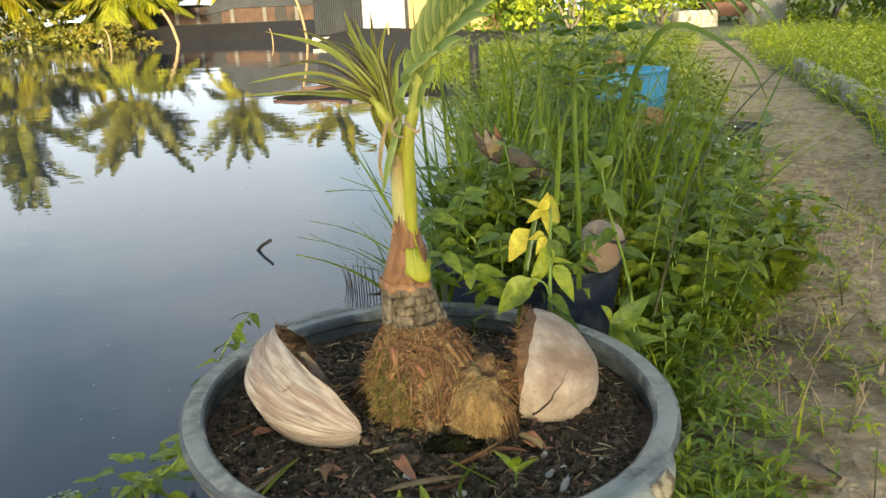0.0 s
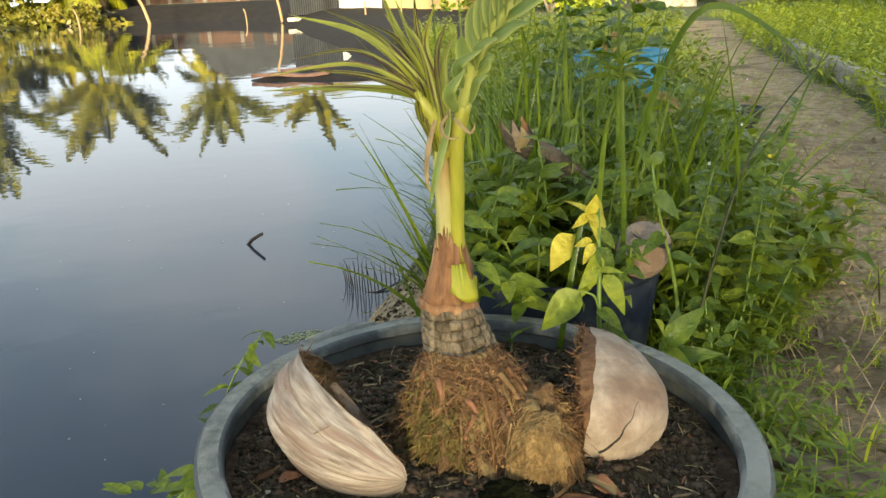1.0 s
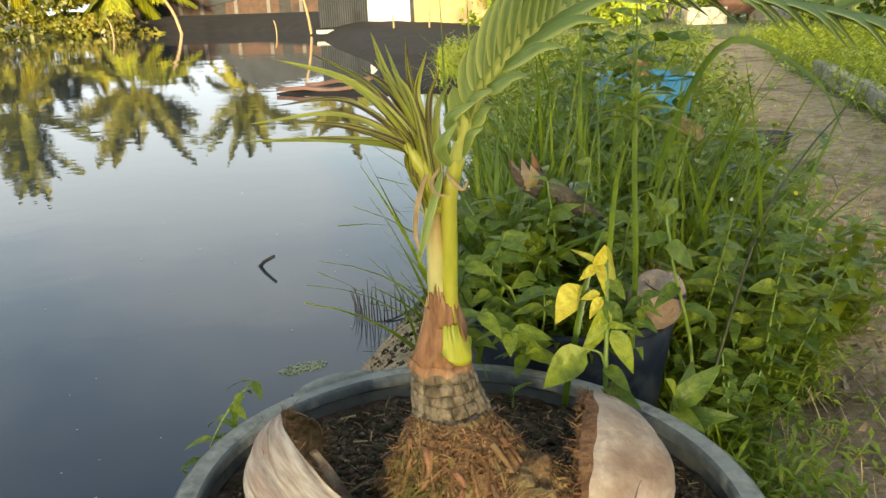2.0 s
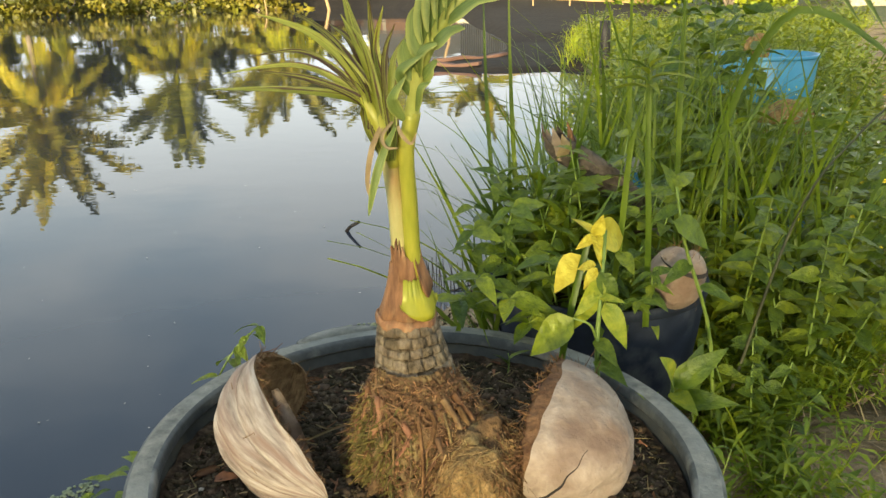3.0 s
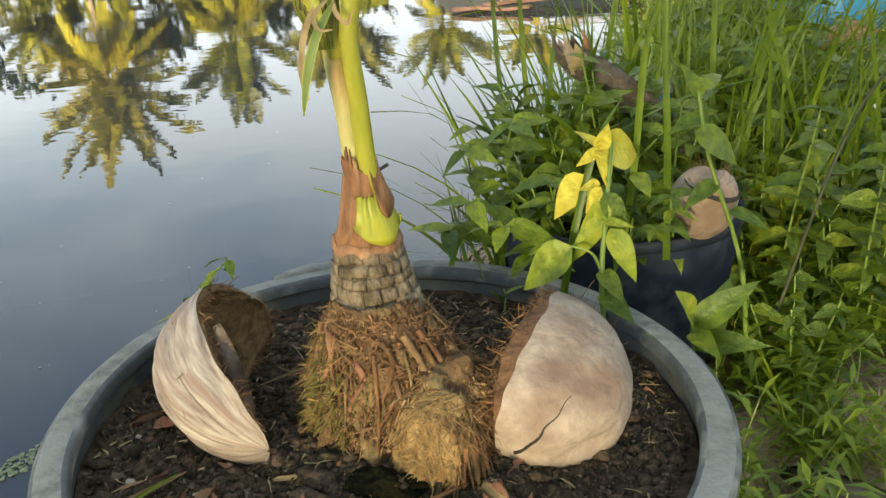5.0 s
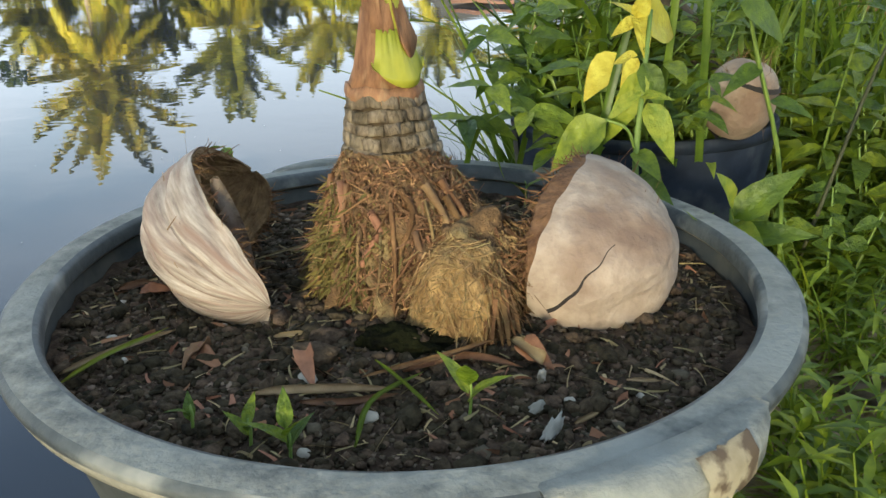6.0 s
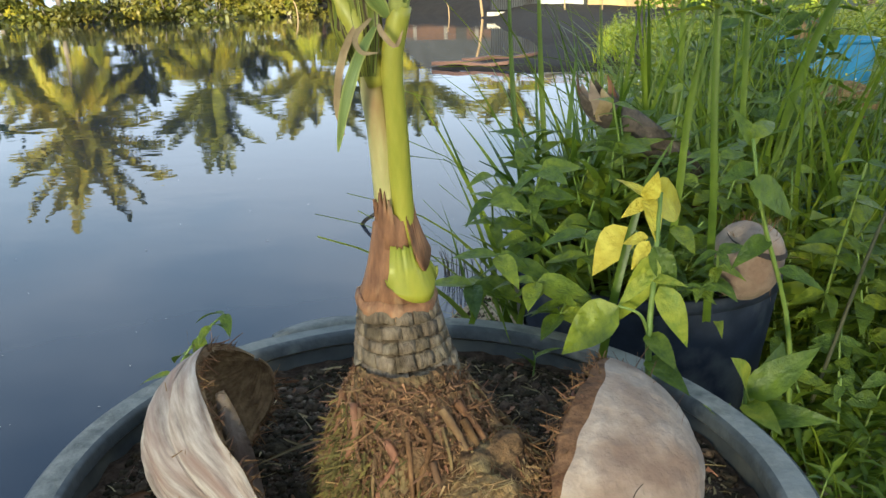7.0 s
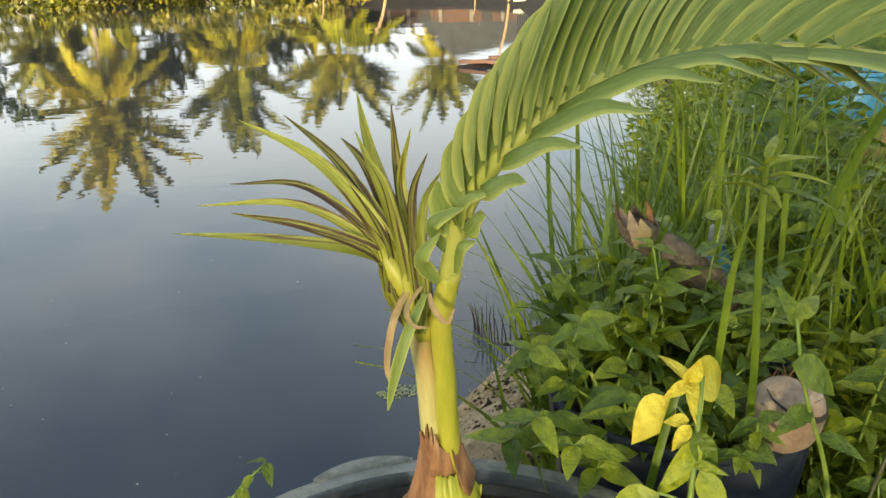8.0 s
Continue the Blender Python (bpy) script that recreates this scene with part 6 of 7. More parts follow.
for i, (x, y, z, n_, sp, h, lf) in enumerate(((0.05, 1.40, 0.345, 6, 0.12, 0.13, 0.062), (0.12, 1.36, 0.345, 6, 0.11, 0.13, 0.058), (0.20, 1.40, 0.345, 6, 0.09, 0.10, 0.050), (0.09, 1.47, 0.345, 6, 0.14, 0.20, 0.066), (0.19, 1.50, 0.345, 6, 0.12, 0.17, 0.060),
                                          (0.03, 1.49, 0.345, 5, 0.11, 0.17, 0.060), (0.225, 1.345, 0.345, 5, 0.06, 0.07, 0.042), (0.17, 1.335, 0.345, 5, 0.07, 0.08, 0.050), (0.15, 1.58, 0.345, 5, 0.14, 0.22, 0.062), (0.15, 1.46, 0.345, 6, 0.10, 0.23, 0.058), (0.225, 1.47, 0.345, 5, 0.09, 0.20, 0.055),
                                          (0.40, 1.34, 0.13, 6, 0.10, 0.22, 0.048), (0.38, 1.55, 0.13, 5, 0.14, 0.36, 0.055), (0.50, 1.50, 0.13, 6, 0.16, 0.34, 0.055))):
    weed_bush(x, y, z, n_, 300 + i, "broad-leaved green weed crowding the navy pot", sp, h, lf)
for i, (x, y, n_, sp, h) in enumerate(((0.30, 1.78, 5, 0.16, 0.50), (0.40, 1.98, 5, 0.20, 0.50), (0.56, 1.80, 5, 0.20, 0.36), (0.66, 2.10, 6, 0.22, 0.38), (0.30, 2.30, 5, 0.20, 0.46), (0.45, 2.30, 6, 0.16, 0.66), (0.42, 2.05, 5, 0.12, 0.60), (0.42, 2.62, 6, 0.18, 0.70), (0.62, 2.20, 5, 0.12, 0.42))):
    weed_bush(x, y, 0.13, n_, 340 + i, "tall broad-leaved green weed behind the navy pot", sp, h, 0.080)
# shoots that trail out of the pot towards the tub, each with whorls of pale leaves
for i, (pts, whorls) in enumerate(((((0.03, 1.36, 0.36), (0.005, 1.28, 0.41), (-0.013, 1.205, 0.452)), (13, 9)), (((0.05, 1.34, 0.36), (0.035, 1.26, 0.40), (0.030, 1.20, 0.425)), (13, 8)), (((-0.01, 1.42, 0.36), (-0.035, 1.34, 0.43), (-0.030, 1.27, 0.500)), (13, 9)),
                                   (((0.22, 1.34, 0.36), (0.225, 1.27, 0.41), (0.222, 1.245, 0.455)), (13, 10, 7)), (((0.19, 1.33, 0.36), (0.195, 1.26, 0.40), (0.205, 1.225, 0.42)), (13, 9)), (((0.09, 1.34, 0.36), (0.085, 1.27, 0.42), (0.080, 1.235, 0.47)), (13, 9)), (((0.0, 1.38, 0.36), (-0.03, 1.28, 0.40), (-0.045, 1.22, 0.41)), (13, 10)), (((0.06, 1.34, 0.36), (0.06, 1.27, 0.38), (0.055, 1.235, 0.375)), (13, 9)), (((0.02, 1.40, 0.36), (0.01, 1.33, 0.46), (0.025, 1.29, 0.53)), (13, 10, 7)))):
    w = new("trailing_weed")
    w.location = pts[0]
    tagged(w, "pale green trailing weed shoot hanging out of the navy pot", "weed", "weeds round the navy pot")
    line = stem_of(w, pts, 0.0020, 0.0012)
    for q, k in enumerate(whorls):
        for m in range(4):
            a = m * 1.57 + 0.5 + q + i
            L = (0.054, 0.050, 0.036)[q] * (0.8 + 0.12 * m) if i not in (3, 4) else 0.034
            leaf_at(w, line[k], line[k] + Vector((math.cos(a) * L, math.sin(a) * L * 0.8, -0.014 + 0.010 * ((m + i) % 3))), "green", 0.2, 0.85, m, (0.2 * (m % 2), -0.3, 0.9))
# the tall broad stalk with a tuft of narrow yellowish leaves
tuft = new("tufted_stalk")
tuft.location = (0.222, 1.275, 0.36)
tagged(tuft, "tall flat green stalk topped by narrow yellowish leaves", "weed")
bm = bmesh.new()
strip(bm, glide([Vector(p) - Vector(tuft.location) for p in ((0.222, 1.300, 0.350), (0.216, 1.275, 0.50), (0.208, 1.268, 0.62), (0.204, 1.267, 0.735))], 16), [0.0095 - 0.0002 * k for k in range(16)], Vector((0.1, -1, 0.1)), 0.5)
part("stalk", bm, M_SEDGE, tuft, "flat pale green stalk")
for k in range(12):
    a = k * 2.4
    b = Vector((0.204, 1.267, 0.700 + 0.003 * k))
    L = 0.075 * (1.0 - 0.03 * k)
    leaf_at(tuft, b, b + Vector((math.cos(a) * L, math.sin(a) * L * 0.8, L * (0.15 + 0.05 * k))), "lime" if k % 3 else "green", 0.2, 0.42, 1)
# one large leaf reaching right, and tall broad stalks
tw = new("tall_weed")
tw.location = (0.345, 1.36, 0.13)
tagged(tw, "tall green weed with a large drooping leaf", "weed")
stem_of(tw, [(0.345, 1.36, 0.12), (0.315, 1.30, 0.34), (0.262, 1.24, 0.50), (0.245, 1.235, 0.58)], 0.0036, 0.0018)
for b, t, wd in (((0.243, 1.221, 0.537), (0.305, 1.226, 0.509), 1.25), ((0.250, 1.24, 0.55), (0.215, 1.22, 0.545), 1.1), ((0.247, 1.237, 0.57), (0.232, 1.245, 0.615), 0.9), ((0.245, 1.236, 0.58), (0.275, 1.265, 0.605), 0.9), ((0.275, 1.255, 0.47), (0.235, 1.225, 0.455), 1.0), ((0.29, 1.27, 0.43), (0.33, 1.24, 0.43), 0.8)):
    leaf_at(tw, b, t, "green", 0.1, wd, 1, (0.1, -0.6, 0.8))

# ---- vine at the tub's waterside ----
vine = new("creeping_vine")
vine.location = (-0.40, 1.03, 0.0)
tagged(vine, "green creeping vine between tub and water", "vine")
line = stem_of(vine, [(-0.60, 1.24, 0.02), (-0.50, 1.16, 0.10), (-0.425, 1.10, 0.20), (-0.385, 1.10, 0.29), (-0.352, 1.12, 0.355), (-0.322, 1.15, 0.385)], 0.0024, 0.0012)
rv = random.Random(90)
for k, p in enumerate(line):
    for q in range(2 if k > 5 else 4):
        a = rv.uniform(0, 6.28)
        L = 0.040 if k > 5 else 0.052
        leaf_at(vine, p, p + Vector((math.cos(a) * L, math.sin(a) * 0.7 * L, rv.uniform(-0.02, 0.022))), "green", rv.uniform(-0.4, 0.4), rv.uniform(0.8, 1.1), q)
for k in range(26):
    a, r = k * 2.4, 0.085 * math.sqrt((k + 0.5) / 26)
    p = Vector((-0.565 + 1.2 * r * math.cos(a), 1.205 + r * math.sin(a), 0.045 + 0.05 * (1 - r / 0.085)))
    leaf_at(vine, p, p + Vector((math.cos(a + 0.6) * 0.046, math.sin(a + 0.6) * 0.036, rv.uniform(-0.004, 0.028))), "green", rv.uniform(-0.3, 0.3), rv.uniform(0.75, 1.05), k)

# ---- floating things ----
bm = bmesh.new()
tube(bm, [Vector(p) for p in ((0, 0, -0.02), (0.035, -0.02, 0.02), (0.078, -0.048, 0.048))], [0.0075, 0.0065, 0.006], 6)
ob = thing("floating_stick", bm, M_TWIG, "short dark stick poking out of the pond", "stick")
ob.location = (-0.751, 2.826, 0.0)
rd = random.Random(61)
for cx, cy, lx, ly, n_, rot in ((-0.433, 1.985, 0.062, 0.030, 130, 0.5), (-0.755, 1.190, 0.030, 0.085, 190, -0.4)):
    bm = bmesh.new()
    for k in range(n_):
        a, r = rd.uniform(0, 6.28), math.sqrt(rd.random())
        x, y = lx * r * math.cos(a), ly * r * math.sin(a)
        x, y = x * math.cos(rot) - y * math.sin(rot), x * math.sin(rot) + y * math.cos(rot)
        s = rd.uniform(0.002, 0.0045)
        ring = [bm.verts.new((x + s * math.cos(q), y + s * math.sin(q), 0.0022 + 0.0004 * (k % 3))) for q in (0, 1.05, 2.1, 3.14, 4.2, 5.2)]
        ring2 = [bm.verts.new(v.co - Vector((0, 0, 0.002))) for v in ring]
        bm.faces.new(ring)
        for i in range(6):
            bm.faces.new((ring[i], ring2[i], ring2[(i + 1) % 6], ring[(i + 1) % 6]))
    ob = thing("duckweed_patch", bm, M_DUCK, "pale green duckweed patch floating on the pond", "duckweed", "duckweed patches", "stuff", False)
    ob.location = (cx, cy, 0)
verts, faces = [], []
for k in range(170):
    y = 1.3 + 22 * rd.random() ** 1.8
    x = rd.uniform(-0.75 * y - 0.1, -0.03 * y - 0.25)
    if shore_distance(np.array([x]), np.array([y]))[0] > -0.08:
        continue
    s = rd.uniform(0.0006, 0.0015) * (1 + 0.35 * y) * (2 if rd.random() < 0.05 else 1)
    b = len(verts)
    verts.extend([(x + s * math.cos(q) * 1.3, y + s * math.sin(q), 0.0025) for q in (0, 1.25, 2.5, 3.8, 5.0)])
    verts.append((x, y, 0.001))
    faces.append((b, b + 1, b + 2, b + 3, b + 4))
tagged(new("floating_flecks", soup("floating_flecks", verts, faces, M_FLECK, False)), "pale specks of debris floating on the pond", "debris", "", "stuff")

# half-sunk black frond by the bank, added in place of reflected stems
dead = new("reflected_stem_comb")
dead.location = (-0.30, 2.30, 0.0)
tagged(dead, "thin black frond comb added for reflected stems in the shallows", "dead leaf")
spine = glide([(-0.045, 0.07, -0.002), (0.0, 0.0, -0.004), (0.06, -0.02, 0.002), (0.14, 0.05, 0.012)], 40)
bm = bmesh.new()
tube(bm, spine, [0.003] * 40, 5)
part("midrib", bm, M_TWIG, dead)
for k, p in enumerate(spine[::2]):
    L = 0.13 * (0.55 + 0.45 * math.sin(math.pi * (k + 3) / 23)) * rd.uniform(0.75, 1.1)
    lean, side_ = rd.uniform(-0.25, 0.05), rd.uniform(-0.2, 0.2)
    bm = bmesh.new()
    tube(bm, [p + Vector((lean * L * u * u, side_ * L * u, L * u * (1 - 0.12 * u))) for u in (0, 0.25, 0.5, 0.75, 1.0)], [0.0017, 0.0016, 0.0014, 0.001, 0.0006], 4)
    part("leaflet", bm, M_TWIG, dead)


# ---- far pots, stones, posts ----
bucket = round_pot("blue_bucket", (0.885, 3.98), 0.14, 0.53, 0.195, 0.225, M_BLUE, "sky blue plastic bucket planter standing in the grass", 0.005)
pot3 = round_pot("small_pot", (0.80, 3.10), 0.13, 0.33, 0.10, 0.125, M_BLACK, "black plastic pot with a pale rim", 0.006, M_SOIL, M_STONE, "pale dusty rim")
bm = bmesh.new()
blob(bm, (0, 0, 0), (0.095, 0.075, 0.072), 0.06, 1.5, 31.0, 4)
ob = thing("coconut", bm, M_NUT, "brown coconut lying on the small black pot", "coconut")
ob.location = (0.80, 3.09, 0.372)
bm = bmesh.new()
blob(bm, (0, 0, 0), (0.055, 0.05, 0.075), 0.08, 1.5, 33.0, 3)
ob = thing("coconut", bm, M_NUT, "pale brown coconut sprouting in the blue bucket", "coconut")
ob.location = (0.85, 3.98, 0.545)
for i, (x, y, r, h) in enumerate(((1.50, 3.95, 0.09, 0.10), (1.28, 3.85, 0.07, 0.09))):
    z = on_ground(x, y)
    round_pot("small_pot", (x, y), z, z + h, r * 0.75, r, M_BLACK, "low black plastic pot beside the dirt path")
bottle = new("bottle")
bottle.location = (0.217, 1.813, on_ground(0.217, 1.813))
tagged(bottle, "blue plastic bottle standing upright in the weeds", "bottle")
bm = bmesh.new()
lathe(bm, [(0.004, 0.0), (0.036, 0.002), (0.040, 0.012), (0.040, 0.10), (0.037, 0.12), (0.040, 0.14), (0.040, 0.262), (0.034, 0.290), (0.018, 0.315), (0.013, 0.325), (0.013, 0.336), (0.004, 0.337)], (0, 0, 0), 28)
part("body", bm, M_BLUE, bottle)
bm = bmesh.new()
lathe(bm, [(0.004, 0.334), (0.0155, 0.334), (0.016, 0.337), (0.0155, 0.357), (0.014, 0.360), (0.002, 0.360)], (0, 0, 0), 20)
part("cap", bm, M_FLECK, bottle, "pale screw cap")
round_pot("basin", (0.52, 1.98), on_ground(0.52, 1.98), 0.335, 0.060, 0.080, M_BLUE, "small blue plastic pot hidden among the weeds", 0.005)


def rough_block(name, lo, hi, material, label, category, place, turn):
    bm = bmesh.new()
    box(bm, lo, hi)
    bmesh.ops.subdivide_edges(bm, edges=bm.edges[:], cuts=5, use_grid_fill=True)
    s = max(abs(hi[i] - lo[i]) for i in range(3))
    for v in bm.verts:
        v.co += 0.03 * s * Vector((noise.noise(v.co * 3 / s + Vector((1, 0, 0))), noise.noise(v.co * 3 / s + Vector((0, 5, 0))), noise.noise(v.co * 3 / s + Vector((0, 0, 9)))))
    ob = thing(name, bm, material, label, category)
    ob.location, ob.rotation_euler = place, (0, 0, turn)
    return ob


rough_block("concrete_beam", (-0.07, -1.6, -0.03), (0.07, 1.6, 0.10), M_STONE, "old concrete beam lying along the dirt path", "concrete beam", (2.85, 5.75, on_ground(2.85, 5.75) + 0.02), radians(-15.5))
rough_block("concrete_block", (-0.55, -0.3, -0.1), (0.55, 0.3, 0.40), M_STONE, "pale concrete block at the path's far end", "concrete block", (*at_bearing(17.2, 24), 0.25), 0.1)
rough_block("concrete_block", (-0.5, -0.4, -0.1), (0.5, 0.4, 0.75), M_STONE, "grey concrete block at the path's far end", "concrete block", (*at_bearing(21.4, 25), 0.25), 0.2)
x, y = at_bearing(19.3, 25)
round_pot("clay_bowl", (x, y), 0.45, 0.85, 0.45, 0.85, M_RUST, "wide reddish brown bowl planter", 0.02)
bm = bmesh.new()
tube(bm, glide([(0, 0, -0.3), (0.01, 0, 0.2), (0.0, 0, 0.62)], 8), 0.035, 8)
thing("wooden_post", bm, M_TWIG, "dark wet wooden post at the pond's edge", "post").location = (0.2, 5.5, 0)
# palm sheath scrap on the dirt
bm = bmesh.new()
strip(bm, glide([(0, 0, 0.01), (0.07, -0.06, 0.028), (0.13, -0.12, 0.022), (0.18, -0.17, 0.012)], 12), [0.03, 0.05, 0.062, 0.066, 0.066, 0.066, 0.064, 0.062, 0.06, 0.058, 0.05, 0.03], Vector((0, 0, 1)), -0.2)
bmesh.ops.solidify(bm, geom=bm.faces[:], thickness=0.004)
thing("dead_palm_sheath", bm, M_PLANK, "flat greyish brown palm sheath lying on the dirt", "dead leaf").location = (0.365, 1.145, on_ground(0.40, 1.1) + 0.012)


# ---- grass and weeds as a mass ----
def scatter(count, x0, x1, y0, y1, keep, seed, power=1.0):
    r = np.random.RandomState(seed)
    x, y = r.uniform(x0, x1, count), y0 + (y1 - y0) * r.uniform(0, 1, count) ** power
    ok = keep(x, y)
    x, y = x[ok], y[ok]
    return list(zip(x, y, ground_height(x, y) - 0.004, r.uniform(0.5, 1.0, len(x))))


def clear(x, y):
    """Land that no pot stands on."""
    ok = shore_distance(x, y) > 0.03
    for cx, cy, r in ((TUB.x, TUB.y, 0.335), (POT.x, POT.y, 0.186), (0.217, 1.813, 0.045), (0.52, 1.98, 0.085), (0.905, 3.98, 0.22), (0.80, 3.10, 0.13), (1.5, 3.95, 0.10), (1.28, 3.85, 0.09), (0.43, 1.08, 0.10), (0.50, 1.02, 0.09)):
        ok &= np.hypot(x - cx, y - cy) > r
    ok &= ~((x > -0.10) & (x < 0.36) & (y > 1.15) & (y < 1.33))     # the bare strip between tub and navy pot
    return ok


def edge_noise(x, y):
    return 0.07 * np.sin(7 * y + 2 * x) + 0.05 * np.sin(17 * y + 1) + 0.04 * np.sin(31 * y + 9 * x)


left_side = lambda x, y: clear(x, y) & (x < path_left(y) + edge_noise(x, y)) & ((shore_distance(x, y) > 0.22) | (y > 2.6))
right_side = lambda x, y: clear(x, y) & (x > path_right(y) + edge_noise(x, y))
on_path = lambda x, y: clear(x, y) & (x > path_left(y)) & (x < path_right(y) + 0.1)


def sprigs(name, roots, rnd, height, leaf, width, pairs, material, lean=0.5):
    """Many small leafy weeds as one mesh: thin stems with lance-shaped leaves."""
    verts, faces = [], []
    for x, y, z, size in roots:
        a, ln = rnd.uniform(0, 6.283), lean * rnd.uniform(0.2, 1.2)
        h = height * size * rnd.uniform(0.7, 1.2)
        dx, dy = math.cos(a) * math.sin(ln), math.sin(a) * math.sin(ln)
        dz = math.cos(ln)
        b = len(verts)
        w = 0.0013
        verts.extend([(x - w, y, z), (x + w, y, z), (x + dx * h + w * 0.5, y + dy * h, z + dz * h), (x + dx * h - w * 0.5, y + dy * h, z + dz * h)])
        faces.append((b, b + 1, b + 2, b + 3))
        n = max(2, int(pairs * size))
        for k in range(n):
            u = 0.25 + 0.75 * k / (n - 1)
            px, py, pz = x + dx * h * u, y + dy * h * u, z + dz * h * u
            for s in (0, 3.14159):
                q = a + 1.2 + k * 1.57 + s + rnd.uniform(-0.4, 0.4)
                L, W = leaf * rnd.uniform(0.6, 1.2) * (1.15 - 0.4 * u), width * rnd.uniform(0.7, 1.2)
                el = rnd.uniform(-0.2, 0.9)
                cx, cy, cz = math.cos(q) * math.cos(el), math.sin(q) * math.cos(el), math.sin(el)
                sx, sy = -math.sin(q) * W / 2, math.cos(q) * W / 2
                b = len(verts)
                sag = -0.25 * L
                verts.extend([(px, py, pz), (px + cx * L * 0.4 + sx, py + cy * L * 0.4 + sy, pz + cz * L * 0.4 + W * 0.15), (px + cx * L * 0.45, py + cy * L * 0.45, pz + cz * L * 0.45 - W * 0.1),
                              (px + cx * L * 0.4 - sx, py + cy * L * 0.4 - sy, pz + cz * L * 0.4 + W * 0.15), (px + cx * L, py + cy * L, pz + cz * L + sag)])
                faces.extend([(b, b + 1, b + 2), (b, b + 2, b + 3), (b + 1, b + 4, b + 2), (b + 2, b + 4, b + 3)])
    return soup(name, verts, faces, material)


rg = random.Random(123)


def meadow(name, me, label, category="grass"):
    tagged(new(name, me), label, category, "", "stuff")


# near bank between tub and path
meadow("bank_weeds", sprigs("bank_weeds", scatter(3200, 0.2, 0.95, 0.30, 2.2, lambda x, y: left_side(x, y) & (x > 0.1), 1), rg, 0.17, 0.052, 0.0085, 8, M_BANKLEAF, 0.9), "dense small-leaved green weeds on the bank", "weeds")
meadow("bank_grass", blades("bank_grass", scatter(5600, 0.2, 0.95, 0.25, 2.2, lambda x, y: left_side(x, y) & (x > 0.1), 2), rg, 0.15, 0.0048, 0.55, M_GRASS, 4, 0.9), "unmown green grass on the bank beside the tub")
# behind and beside the navy pot, down to the water
meadow("pot_weeds", sprigs("pot_weeds", scatter(2300, -0.25, 1.2, 1.62, 4.6, lambda x, y: left_side(x, y) & (x > 0.12), 3, 1.2), rg, 0.30, 0.090, 0.034, 7, M_LEAF, 0.7), "tall leafy weeds behind the navy pot", "weeds")
meadow("bank_grass", blades("bank_grass", scatter(2600, -0.25, 1.4, 1.5, 4.6, left_side, 4, 1.2), rg, 0.34, 0.0105, 0.45, M_SEDGE, 6, 0.7), "long green grass behind the navy pot")
sedge_spots = scatter(760, 0.06, 0.60, 1.62, 2.25, left_side, 5)
meadow("sedge_clump", blades("sedge_clump", sedge_spots, rg, 0.66, 0.0115, 0.22, M_SEDGE, 7, 0.24), "tall arching sedge clump at the water's edge", "sedge")
meadow("sedge_clump", blades("sedge_clump", [(x, y, z, s) for x, y, z, s in scatter(280, -0.04, 0.09, 1.48, 1.74, clear, 6)], rg, 0.54, 0.0165, 0.28, M_SEDGE, 8, 0.34), "fanning sedge clump leaning over the water", "sedge")
meadow("sedge_clump", blades("sedge_clump", scatter(380, 0.20, 1.15, 1.9, 3.9, left_side, 16), rg, 0.50, 0.0105, 0.30, M_SEDGE, 6, 0.5), "tall green sedge clump beside the blue bucket", "sedge")
pot_sedge = [(POT.x - 0.085 + 0.05 * math.cos(2.4 * k), POT.y + 0.045 + 0.05 * math.sin(2.4 * k), 0.335, 0.5 + 0.5 * ((k * 7) % 10) / 10) for k in range(75)]
meadow("sedge_clump", blades("sedge_clump", pot_sedge, rg, 0.38, 0.0185, 0.48, M_SEDGE, 8, 0.36), "fanning narrow sedge growing in the navy pot", "sedge")
# on to the far end
meadow("far_bank_grass", blades("far_bank_grass", scatter(9000, -0.2, 4.4, 4.4, 14.0, left_side, 7, 1.4), rg, 0.42, 0.016, 0.5, M_GRASS, 4, 0.7), "tall grass along the pond's bank")
meadow("far_bank_weeds", sprigs("far_bank_weeds", scatter(2600, 0.0, 4.4, 4.2, 12.0, left_side, 8, 1.4), rg, 0.42, 0.10, 0.035, 7, M_LEAF, 0.5), "tall leafy weeds along the pond's bank", "weeds")
meadow("path_side_grass", blades("path_side_grass", scatter(16000, 1.2, 9.0, 2.0, 16.0, right_side, 9, 1.5), rg, 0.42, 0.013, 0.50, M_GRASS, 4, 0.8), "thick green grass beside the dirt path")
meadow("path_side_weeds", sprigs("path_side_weeds", scatter(5200, 1.2, 8.0, 2.0, 14.0, right_side, 10, 1.5), rg, 0.40, 0.095, 0.030, 7, M_BANKLEAF, 0.6), "leafy weeds beside the dirt path", "weeds")
meadow("path_weeds", sprigs("path_weeds", scatter(2400, 0.30, 3.5, 0.3, 8.0, on_path, 11, 1.6), rg, 0.045, 0.022, 0.008, 4, M_BANKLEAF, 1.2), "small flat weeds on the trodden dirt", "weeds")
meadow("path_grass", blades("path_grass", scatter(1300, 0.30, 3.5, 0.3, 8.0, on_path, 12, 1.6), rg, 0.05, 0.004, 0.9, M_GRASS, 3, 0.9), "short grass tufts on the trodden dirt")
meadow("path_straw", blades("path_straw", scatter(2600, 0.30, 1.6, 0.3, 3.2, on_path, 13), rg, 0.10, 0.0035, 1.5, M_DRY, 3, 0.1), "dead straw scattered on the trodden dirt", "straw")
